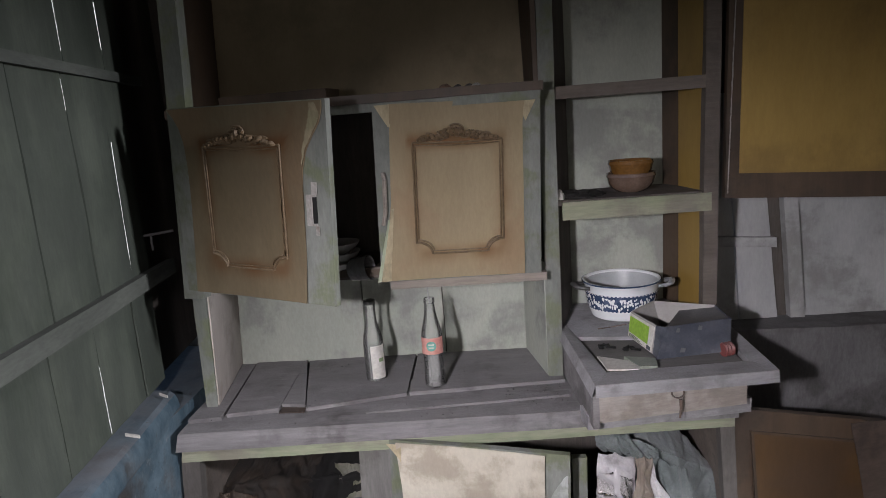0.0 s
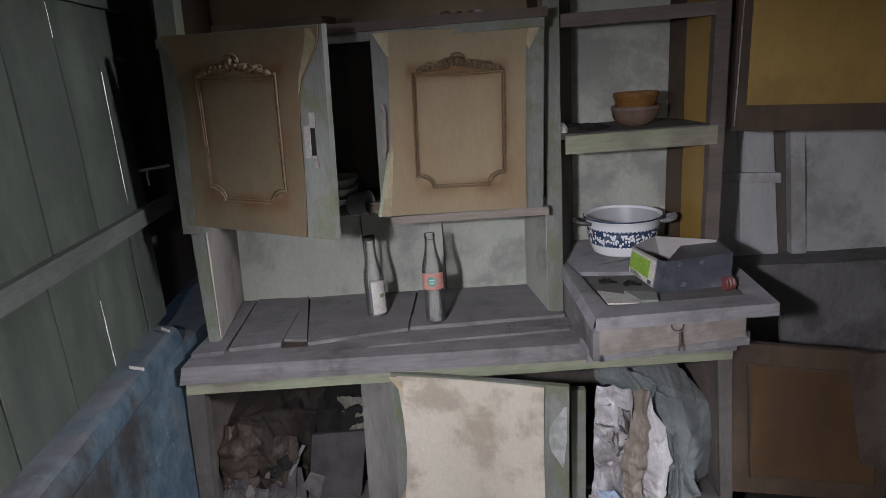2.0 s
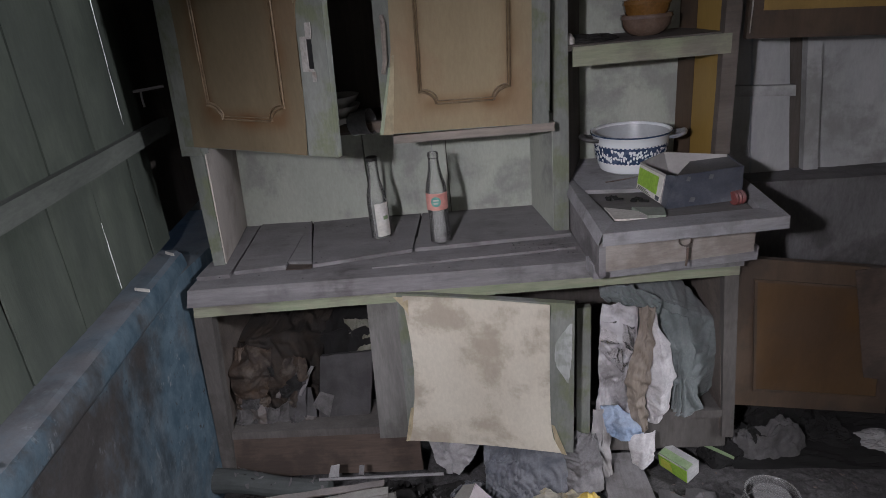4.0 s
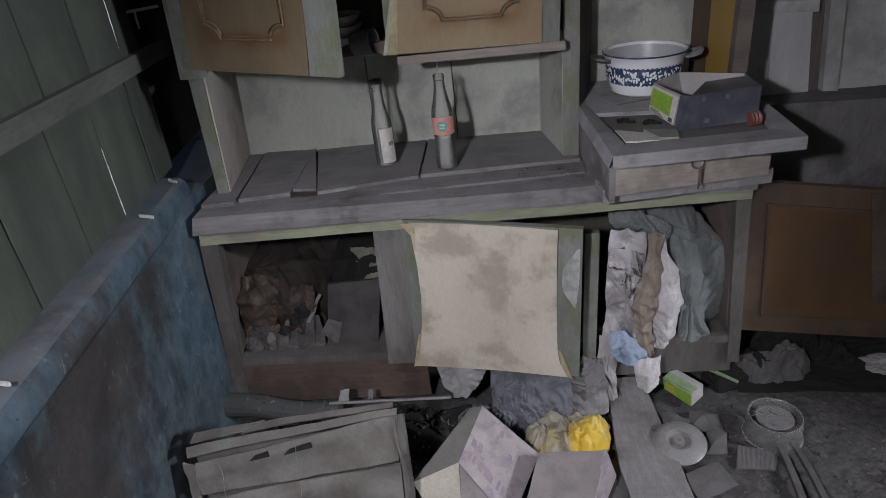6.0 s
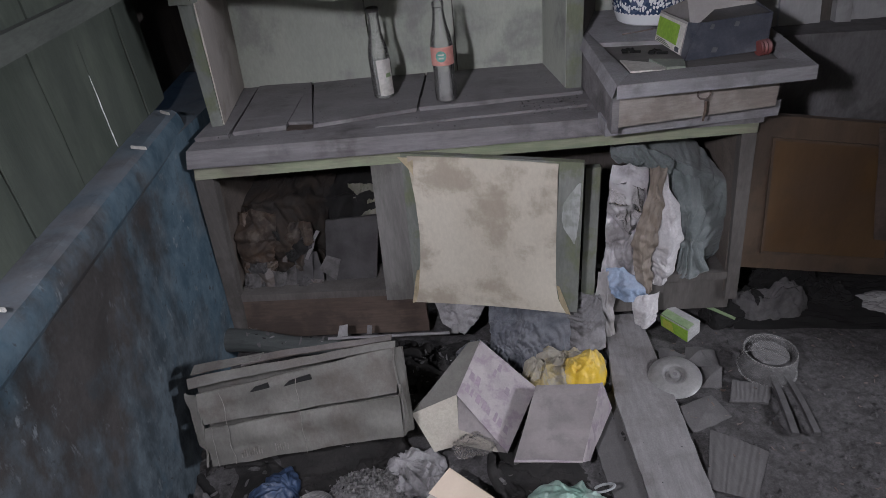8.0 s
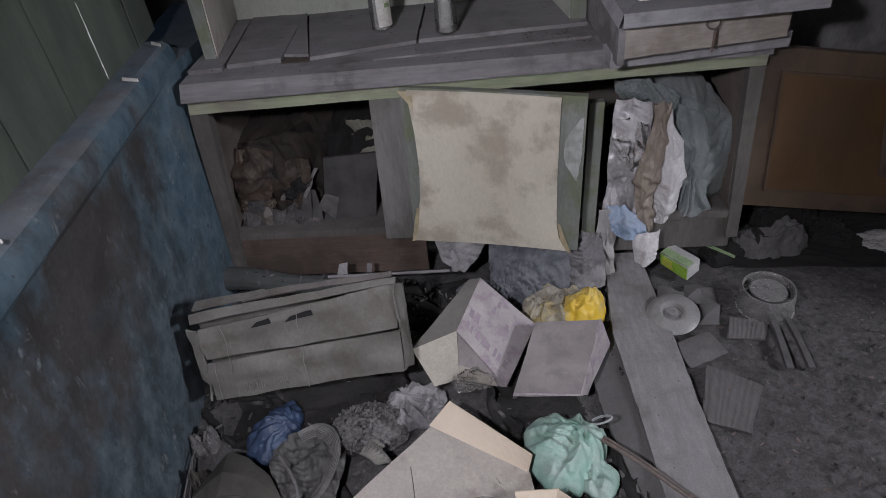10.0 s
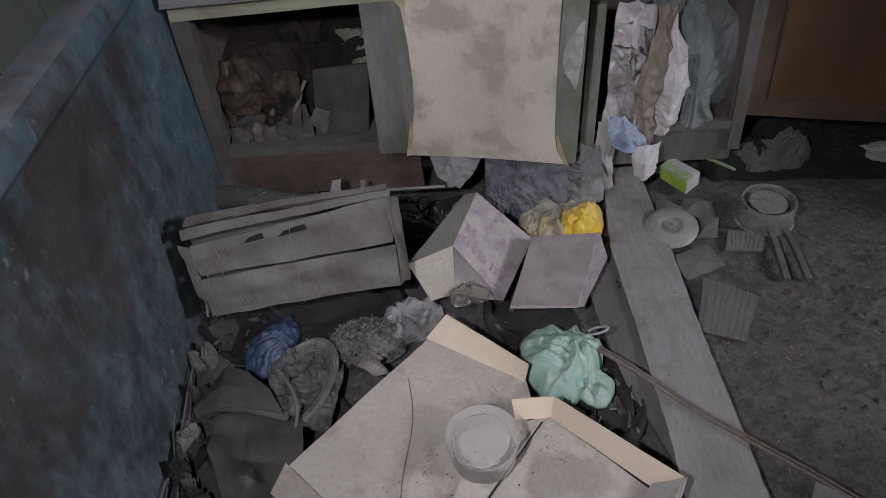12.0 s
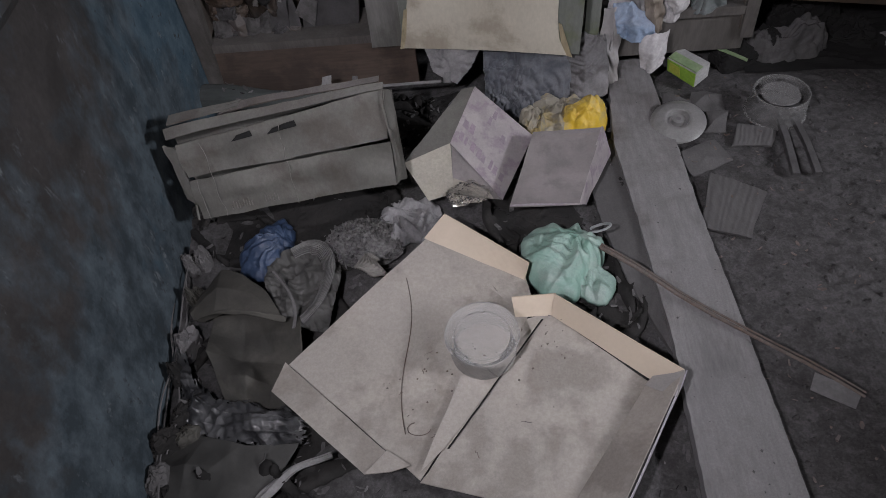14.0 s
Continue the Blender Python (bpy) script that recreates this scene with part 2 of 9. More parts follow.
ENAMEL = mat("white_enamel", (0.72, 0.75, 0.77), (0.78, 0.80, 0.81), 8, (1, 1, 1), 0.2, 0.0, 0.0, speck=0.04)
ENAMEL_SHADED = mat("shaded_enamel", (0.38, 0.40, 0.415), (0.46, 0.48, 0.495), 10, (1, 1, 1), 0.35, 0.0, 0.2, speck=0.1)
CUP_DIM = mat("dim_greyed_glaze", (0.12, 0.12, 0.12), (0.2, 0.2, 0.2), 20, (1, 1, 1), 0.2, 0.02, 0.3)
NAVY = mat("navy_enamel", (0.035, 0.06, 0.12), (0.06, 0.09, 0.16), 30, (1, 1, 1), 0.25, 0.0, 0.05, speck=0.05)
DARK_METAL = mat("dark_metal", (0.06, 0.06, 0.06), (0.12, 0.115, 0.11), 60, (1, 1, 1), 0.5, 0.15, 0.3, metal=0.6)
RUST = mat("rusty_iron", (0.08, 0.055, 0.04), (0.16, 0.10, 0.07), 70, (1, 1, 1), 0.8, 0.4, 0.4)
AMBER = mat("amber_glazed_bowl", (0.17, 0.078, 0.018), (0.23, 0.115, 0.032), 20, (1, 1, 1), 0.18, 0.03, 0.2, coat=0.4)
PORCELAIN = mat("dusty_porcelain", (0.5, 0.49, 0.47), (0.6, 0.59, 0.56), 25, (1, 1, 1), 0.3, 0.03, 0.4, speck=0.1)
BLACK_CARD = mat("blue_black_card", (0.024, 0.030, 0.048), (0.052, 0.060, 0.082), 18, (1, 1, 1), 0.5, 0.15, 0.3, stain=(0.13, 0.14, 0.16), stain_amount=0.6, stain_scale=9)
GREY_CARD = mat("grey_dusty_card", (0.30, 0.285, 0.275), (0.38, 0.362, 0.35), 12, (1, 1, 1), 0.85, 0.1, 0.4, dust_colour=(0.34, 0.33, 0.325), speck=0.12)
CARTON = mat("dusty_brown_carton", (0.100, 0.096, 0.086), (0.160, 0.155, 0.141), 7, (1, 1, 0.5), 0.85, 0.25, 0.3, dust_colour=(0.205, 0.199, 0.195), stain=(0.075, 0.062, 0.050), stain_amount=0.8, stain_scale=7, speck=0.28)
PINK_CARTON = mat("faded_pink_printed_carton", (0.29, 0.255, 0.265), (0.40, 0.355, 0.36), 16, (1, 1, 1), 0.85, 0.12, 0.3, dust_colour=(0.33, 0.32, 0.32), stain=(0.22, 0.165, 0.215), stain_amount=0.75, stain_scale=30, speck=0.12)
TRAY_CARD = mat("light_brown_card", (0.36, 0.325, 0.29), (0.44, 0.40, 0.36), 5, (1, 1, 1), 0.85, 0.06, 0.3, dust_colour=(0.42, 0.40, 0.38), stain=(0.22, 0.19, 0.165), stain_amount=0.8, stain_scale=8, speck=0.3)
TRAY_EDGE = mat("clean_buff_card", (0.55, 0.46, 0.36), (0.62, 0.525, 0.42), 8, (1, 1, 1), 0.85, 0.05, 0.05, speck=0.06)
PRINT = mat("faded_violet_print", (0.27, 0.21, 0.26), (0.33, 0.26, 0.31), 30, (1, 1, 1), 0.85, 0.1, 0.35)
SOIL = mat("grey_dusty_soil", (0.052, 0.049, 0.050), (0.116, 0.111, 0.113), 48, (1, 1, 1), 0.95, 0.9, 0.0, stain=(0.05, 0.046, 0.046), stain_amount=0.4, stain_scale=26, fine=210, speck=0.62)
PLANK = mat("dusty_loose_plank", (0.178, 0.171, 0.172), (0.258, 0.249, 0.251), 20, (1.0, 0.15, 1.0), 0.9, 0.4, 0.45, dust_colour=(0.31, 0.30, 0.303), stain=(0.115, 0.10, 0.096), stain_amount=0.75, stain_scale=9, saw=(64.0, 0.14), speck=0.5)
# dirty cloth taken near black, so that it carries the shade of gaps
DARK_CLOTH = mat("dark_dirty_shaded_cloth", (0.010, 0.009, 0.0085), (0.029, 0.026, 0.0248), 24, (1, 1, 1), 0.9, 0.4, 0.12, dust_colour=(0.05, 0.047, 0.046), stain=(0.006, 0.0055, 0.0055), stain_amount=0.8, stain_scale=8, crease=(26, 0.6))
# brown taken down further for the shade inside the left compartment
BROWN_CLOTH = mat("brown_stained_shaded_cloth", (0.006, 0.0045, 0.0035), (0.032, 0.020, 0.012), 12, (1, 1, 1), 0.9, 0.4, 0.12, dust_colour=(0.08, 0.07, 0.065), stain=(0.014, 0.012, 0.011), stain_amount=0.85, stain_scale=9, crease=(20, 0.6))
GREY_CLOTH = mat("dusty_grey_cloth", (0.16, 0.155, 0.158), (0.29, 0.28, 0.282), 14, (1, 1, 1), 0.9, 0.35, 0.4, stain=(0.07, 0.066, 0.066), stain_amount=0.7, stain_scale=9, crease=(24, 0.5))
TEAL_CLOTH = mat("grey_green_cloth", (0.098, 0.122, 0.120), (0.150, 0.175, 0.172), 22, (1, 1, 1), 0.9, 0.3, 0.35, sheen=0.2, crease=(16, 0.55))
WHITE_CLOTH = mat("soiled_white_cloth", (0.52, 0.50, 0.505), (0.66, 0.64, 0.645), 18, (1, 1, 1), 0.85, 0.2, 0.35, crease=(18, 0.5))
BUFF_CLOTH = mat("brown_paper_wrap", (0.20, 0.162, 0.128), (0.31, 0.26, 0.21), 16, VERT, 0.7, 0.25, 0.2, crease=(18, 0.5))
SKY_CLOTH = mat("pale_blue_cloth", (0.24, 0.34, 0.50), (0.34, 0.43, 0.57), 22, (1, 1, 1), 0.85, 0.25, 0.4, crease=(22, 0.5))
NAVY_BAG = mat("dark_blue_plastic_bag", (0.012, 0.028, 0.072), (0.034, 0.064, 0.135), 24, (1, 1, 1), 0.45, 0.3, 0.25, dust_colour=(0.09, 0.115, 0.165), crease=(36, 0.3))
YELLOW_BAG = mat("yellow_plastic_bag", (0.66, 0.42, 0.015), (0.78, 0.53, 0.04), 12, (1, 1, 1), 0.45, 0.1, 0.3, dust_colour=(0.50, 0.40, 0.18), stain=(0.45, 0.36, 0.17), stain_amount=0.7, stain_scale=14, speck=0.12)
MINT_BAG = mat("mint_green_plastic_bag", (0.19, 0.36, 0.29), (0.34, 0.50, 0.43), 12, (1, 1, 1), 0.5, 0.12, 0.55, dust_colour=(0.33, 0.40, 0.37), stain=(0.40, 0.47, 0.43), stain_amount=0.6, stain_scale=16, speck=0.12, crease=(34, 0.28))
RED_PLASTIC = mat("dull_red_plastic", (0.15, 0.034, 0.031), (0.21, 0.055, 0.05), 20, (1, 1, 1), 0.5, 0.1, 0.4)
WIRE = mat("grey_wire", (0.25, 0.25, 0.25), (0.4, 0.4, 0.4), 40, (1, 1, 1), 0.5, 0.1)
DAYLIGHT = glow("daylight_behind_the_boards", (0.92, 0.97, 1.0), 0.75)


def plaster(name, dust):
    """Peeling blue limewash over grey-brown render, with dust on what faces up."""
    m = mat(name, (0.034, 0.031, 0.030), (0.068, 0.062, 0.061), 7, (1, 1, 1), 0.9, 0.5, 0.0, fine=90)
    n, l = m.node_tree.nodes, m.node_tree.links
    p = n["Principled BSDF"]
    old = p.inputs["Base Color"].links[0].from_socket
    tc = n.new("ShaderNodeTexCoord")
    sep = n.new("ShaderNodeSeparateXYZ")
    l.new(tc.outputs["Object"], sep.inputs[0])

    def ranged(sock, lo, hi, a=0.0, b=1.0):
        r = n.new("ShaderNodeMapRange")
        for k, v in enumerate((lo, hi, a, b)):
            r.inputs[k + 1].default_value = v
        l.new(sock, r.inputs[0])
        return r.outputs[0]

    def grain(scale, stretch, detail=9, roughness=0.68):
        mp = n.new("ShaderNodeMapping")
        mp.inputs["Scale"].default_value = stretch
        l.new(tc.outputs["Object"], mp.inputs[0])
        t = n.new("ShaderNodeTexNoise")
        t.inputs["Scale"].default_value, t.inputs["Detail"].default_value, t.inputs["Roughness"].default_value = scale, detail, roughness
        l.new(mp.outputs[0], t.inputs["Vector"])
        return t.outputs["Fac"]

    def op(kind, x, y):
        k = n.new("ShaderNodeMath")
        k.operation = kind
        for sock, v in zip(k.inputs, (x, y)):
            if isinstance(v, (int, float)):
                sock.default_value = v
            else:
                l.new(v, sock)
        return k.outputs[0]

    def mix(fac, x, y):
        k = n.new("ShaderNodeMix")
        k.data_type = "RGBA"
        l.new(fac, k.inputs[0])
        for sock, v in ((k.inputs[6], x), (k.inputs[7], y)):
            if isinstance(v, tuple):
                sock.default_value = (*v, 1)
            else:
                l.new(v, sock)
        return k.outputs[2]
    # the wash is kept best beside the cabinet and along the sill
    kept = ranged(sep.outputs[1], 0.30, 0.72, -0.05, 0.16)
    low = ranged(sep.outputs[2], 0.56, 0.12, 0.0, 0.22)
    high = ranged(sep.outputs[2], 0.60, 0.68, 0.0, 0.14)
    worn = op("ADD", op("ADD", grain(5.0, (1, 1, 0.8), 10, 0.66), kept), high)
    veiled = op("ADD", worn, low)
    thin = mix(ranged(grain(14, (1, 1, 0.8)), 0.40, 0.62), (0.032, 0.045, 0.055), (0.098, 0.126, 0.148))
    deep = mix(ranged(grain(18, (1, 1, 0.7)), 0.38, 0.66), (0.034, 0.066, 0.092), (0.088, 0.130, 0.162))
    body = mix(ranged(worn, 0.56, 0.66), mix(ranged(veiled, 0.46, 0.60), old, thin), deep)
    pale = mix(op("MULTIPLY", ranged(grain(48, (1, 1, 0.5), 7), 0.58, 0.66), ranged(grain(6.5, (1, 1, 0.7)), 0.50, 0.62)), body, (0.16, 0.18, 0.196))
    dark = mix(op("MULTIPLY", ranged(grain(55, (1, 1, 0.7), 6), 0.60, 0.66), ranged(grain(5.0, (1, 1, 0.8)), 0.45, 0.6)), pale, (0.03, 0.03, 0.033))
    geo = n.new("ShaderNodeNewGeometry")
    up = n.new("ShaderNodeSeparateXYZ")
    l.new(geo.outputs["Normal"], up.inputs[0])
    top = op("MULTIPLY", op("MULTIPLY", ranged(up.outputs[2], 0.45, 0.9), ranged(grain(8, (1, 1, 1)), 0.25, 0.55)), dust)
    l.new(mix(top, dark, (0.135, 0.138, 0.150)), p.inputs["Base Color"])
    return m


# black for slabs that stand in for shade in openings, and for the screws
BLACK_SHADE_AND_SCREW = mat("black_shade_and_screw", (0.006, 0.006, 0.006), (0.012, 0.012, 0.012), 20, (1, 1, 1), 1.0, 0.0)
LIMEWASH = plaster("peeling_blue_limewash", 0.65)


# ---------------------------------------------------------------- mesh helpers
def base_of(ob):
    v = Vector((0, 0, 0))
    while ob is not None:
        v = v + ob.matrix_basis.translation
        ob = ob.parent
    return v


def finish(ob, bm, material, origin, smooth):
    bmesh.ops.recalc_face_normals(bm, faces=bm.faces)
    bmesh.ops.translate(bm, verts=bm.verts, vec=-Vector(origin))
    for f in bm.faces:
        f.smooth = bool(smooth)
    if smooth is True:
        for e in bm.edges:
            if len(e.link_faces) == 2 and e.calc_face_angle(0) > 0.42:
                e.smooth = False
    bm.to_mesh(ob.data)
    bm.free()
    ob.data.materials.append(material)
    return ob


def part(name, bm, material, parent, label="", smooth=False):
    """One mesh object, given in world coordinates, under a thing or a part."""
    ob = new(name, bpy.data.meshes.new(name))
    ob.parent = parent
    finish(ob, bm, material, base_of(parent), smooth)
    return tagged(ob, label)


def thing(name, base, label, category, group="", kind=""):
    ob = new(name)
    ob.empty_display_size = 0.02
    ob.location = base
    return tagged(ob, label, category, group, kind)


def solo(name, bm, material, base, label, category, group="", kind="", smooth=False):
    ob = new(name, bpy.data.meshes.new(name))
    ob.location = base
    finish(ob, bm, material, base, smooth)
    return tagged(ob, label, category, group, kind)


def rough_edges(bm, width, angle=50):
    edges = [e for e in bm.edges if len(e.link_faces) == 2 and e.calc_face_angle(0) > radians(angle)]
    if edges and width > 0:
        bmesh.ops.bevel(bm, geom=edges, offset=width, segments=1, affect="EDGES", clamp_overlap=True)
    return bm


def slab(corners, thick, n=(4, 4), warp=0.0, seed=0, bow=None, edge=0.0015, freq=6.0):
    """A board: its front face through four corners (anticlockwise from the front, from lower left), its back thick behind.
    warp: uneven surface in metres; bow(u, v): how far it bends forward."""
    a, b, c, d = [Vector(p) for p in corners]
    normal = ((b - a).cross(d - a)).normalized()
    bm = bmesh.new()
    nu, nv = n
    grid = [[], []]
    for side in (0, 1):
        for j in range(nv + 1):
            row = []
            for i in range(nu + 1):
                u, v = i / nu, j / nv
                p = a.lerp(b, u).lerp(d.lerp(c, u), v)
                off = warp * noise.noise(p * freq + Vector((seed * 3.7, seed * 1.3, 0)))
                if bow:
                    off += bow(u, v)
                p = p + normal * (off - (thick if side else 0.0))
                if warp and (i in (0, nu) or j in (0, nv)):
                    p = p + Vector((noise.noise(p * 23 + Vector((seed, 0, 0))), noise.noise(p * 23 + Vector((0, seed, 9))), noise.noise(p * 23 + Vector((5, seed, 0))))) * warp * 0.35
                row.append(bm.verts.new(p))
            grid[side].append(row)
    f, g = grid
    for j in range(nv):
        for i in range(nu):
            bm.faces.new((f[j][i], f[j][i + 1], f[j + 1][i + 1], f[j + 1][i]))
            bm.faces.new((g[j][i], g[j + 1][i], g[j + 1][i + 1], g[j][i + 1]))
    for i in range(nu):
        bm.faces.new((f[0][i + 1], f[0][i], g[0][i], g[0][i + 1]))
        bm.faces.new((f[nv][i], f[nv][i + 1], g[nv][i + 1], g[nv][i]))
    for j in range(nv):
        bm.faces.new((f[j][0], f[j + 1][0], g[j + 1][0], g[j][0]))
        bm.faces.new((f[j + 1][nu], f[j][nu], g[j][nu], g[j + 1][nu]))
    return rough_edges(bm, edge)


def beam(x0, x1, y0, y1, z0, z1, warp=0.0015, seed=0, n=None, edge=0.002):
    """An axis-aligned board between two corners, a little uneven."""
    sx, sy, sz = x1 - x0, y1 - y0, z1 - z0
    k = lambda s: max(1, min(10, int(s / 0.09)))
    if sz <= min(sx, sy):
        return slab(((x0, y0, z1), (x1, y0, z1), (x1, y1, z1), (x0, y1, z1)), sz, n or (k(sx), k(sy)), warp, seed, edge=edge)
    if sy <= sx:
        return slab(((x0, y0, z0), (x1, y0, z0), (x1, y0, z1), (x0, y0, z1)), sy, n or (k(sx), k(sz)), warp, seed, edge=edge)
    return slab(((x1, y0, z0), (x1, y1, z0), (x1, y1, z1), (x1, y0, z1)), sx, n or (k(sy), k(sz)), warp, seed, edge=edge)


def tube(bm, points, radius, seg=6, taper=None):
    pts = [Vector(p) for p in points]
    rings = []
    for i, p in enumerate(pts):
        d = (pts[min(i + 1, len(pts) - 1)] - pts[max(i - 1, 0)]).normalized()
        ref = Vector((0, 0, 1)) if abs(d.z) < 0.9 else Vector((1, 0, 0))
        u = d.cross(ref).normalized()
        v = d.cross(u)
        r = radius * (taper(i / (len(pts) - 1)) if taper else 1.0)
        rings.append([bm.verts.new(p + u * r * math.cos(2 * math.pi * k / seg) + v * r * math.sin(2 * math.pi * k / seg)) for k in range(seg)])
    for a, b in zip(rings, rings[1:]):
        for k in range(seg):
            bm.faces.new((a[k], a[(k + 1) % seg], b[(k + 1) % seg], b[k]))
    bm.faces.new(rings[0][::-1])
    bm.faces.new(rings[-1])
    return bm


def lathe(centre, profile, seg=36, axis=(0, 0, 1), squash=1.0):
    """A turned form: (radius, height) pairs from the base, round an axis through the centre."""
    bm = bmesh.new()
    turn = Vector((0, 0, 1)).rotation_difference(Vector(axis)).to_matrix()
    rings = []
    for r, h in profile:
        if r < 1e-5:
            rings.append([bm.verts.new(Vector(centre) + turn @ Vector((0, 0, h)))])
        else:
            rings.append([bm.verts.new(Vector(centre) + turn @ Vector((r * math.cos(2 * math.pi * k / seg), squash * r * math.sin(2 * math.pi * k / seg), h))) for k in range(seg)])
    for a, b in zip(rings, rings[1:]):
        for k in range(seg):
            j = (k + 1) % seg
            if len(a) == 1 and len(b) > 1:
                bm.faces.new((a[0], b[j], b[k]))
            elif len(b) == 1 and len(a) > 1:
                bm.faces.new((a[k], a[j], b[0]))
            elif len(a) > 1:
                bm.faces.new((a[k], a[j], b[j], b[k]))
    return bm


def ridged(p, octaves=4):
    """Sharp ridges, as on flaking plaster and clods."""
    p = p + 0.45 * noise.noise_vector(p * 0.6)
    s, amp, total = 0.0, 1.0, 0.0
    for _ in range(octaves):
        s += amp * (1.0 - 2.6 * abs(noise.noise(p)) ** 0.8)
        total += amp
        p, amp = p * 2.05 + Vector((1.7, 4.1, 2.3)), amp * 0.52
    return s / total


CREASE_WAYS = []
_rnd = random.Random(77)
for _k in range(14):
    CREASE_WAYS.append((Vector((_rnd.gauss(0, 1), _rnd.gauss(0, 1), _rnd.gauss(0, 0.8))).normalized(), _rnd.uniform(0.7, 1.3), _rnd.random()))


def crumple(p, octaves=3):
    """Flat facets that meet in sharp folds, as in crushed cloth, card and film; about -1 to 1."""
    p = p + 0.55 * noise.noise_vector(p * 0.45)
    s, total, amp = 0.0, 0.0, 1.0
    k = 0
    for _ in range(octaves):
        for _i in range(4):
            d, f, ph = CREASE_WAYS[k % 14]
            t = (p.dot(d) * f * 0.5 + ph) % 1.0
            w = 0.4 + 0.6 * abs(noise.noise(p * 0.5 + Vector((k * 3.1, 0, 0)))) * 2
            s += amp * w * (4.0 * abs(t - 0.5) - 1.0)
            total += amp * w
            k += 1
        p, amp = p * 2.3, amp * 0.62
    return 1.7 * s / total


def heap(centre, size, seed, crease=0.35, freq=9.0, n=44, flat=0.0, stretch=(1, 1, 1), turn=0.0, edge=0.25):
    """A crushed lump of cloth or film lying on the ground: half sizes, creased all over, with an uneven outline."""
    bm = bmesh.new()
    cx, cy, cz = centre
    rows = []
    m = n // 2
    ca, sa = math.cos(radians(turn)), math.sin(radians(turn))
    rnd = random.Random(seed)
    for j in range(m + 1):
        row = []
        for i in range(n):
            jig = 0.0 if j in (0, m) else 0.42
            lat = ((j + jig * rnd.uniform(-1, 1)) / m) * math.pi * 0.5
            lon = 2 * math.pi * (i + jig * rnd.uniform(-1, 1)) / n
            d = Vector((math.cos(lon) * math.cos(lat), math.sin(lon) * math.cos(lat), math.sin(lat)))
            outline = 1.0 + edge * noise.noise(Vector((math.cos(lon) * 1.6, math.sin(lon) * 1.6, seed * 2.1)))
            q = Vector((d.x * size[0], d.y * size[1], d.z * size[2]))
            s = Vector((q.x * stretch[0], q.y * stretch[1], q.z * stretch[2])) * freq
            r = 0.62 * crumple(s * 1.6 + Vector((seed * 7.3, seed * 2.9, seed)), 2) + 0.55 * ridged(s * 1.3 + Vector((seed * 3.1, 5.0, seed)), 3) + (0.16 * rnd.uniform(-1, 1) if jig else 0.0)
            k = outline * (1.0 + crease * r)
            x, y, z = q.x * k, q.y * k, max(0.0, q.z * k - flat)
            row.append(bm.verts.new((cx + ca * x - sa * y, cy + sa * x + ca * y, cz + z)))
        rows.append(row)
    for a, b in zip(rows[:-1], rows[1:]):
        for i in range(n):
            bm.faces.new((a[i], a[(i + 1) % n], b[(i + 1) % n], b[i]))
    bm.faces.new(rows[0][::-1])
    bmesh.ops.remove_doubles(bm, verts=rows[-1], dist=0.002)
    bmesh.ops.triangulate(bm, faces=bm.faces[:])
    return bm


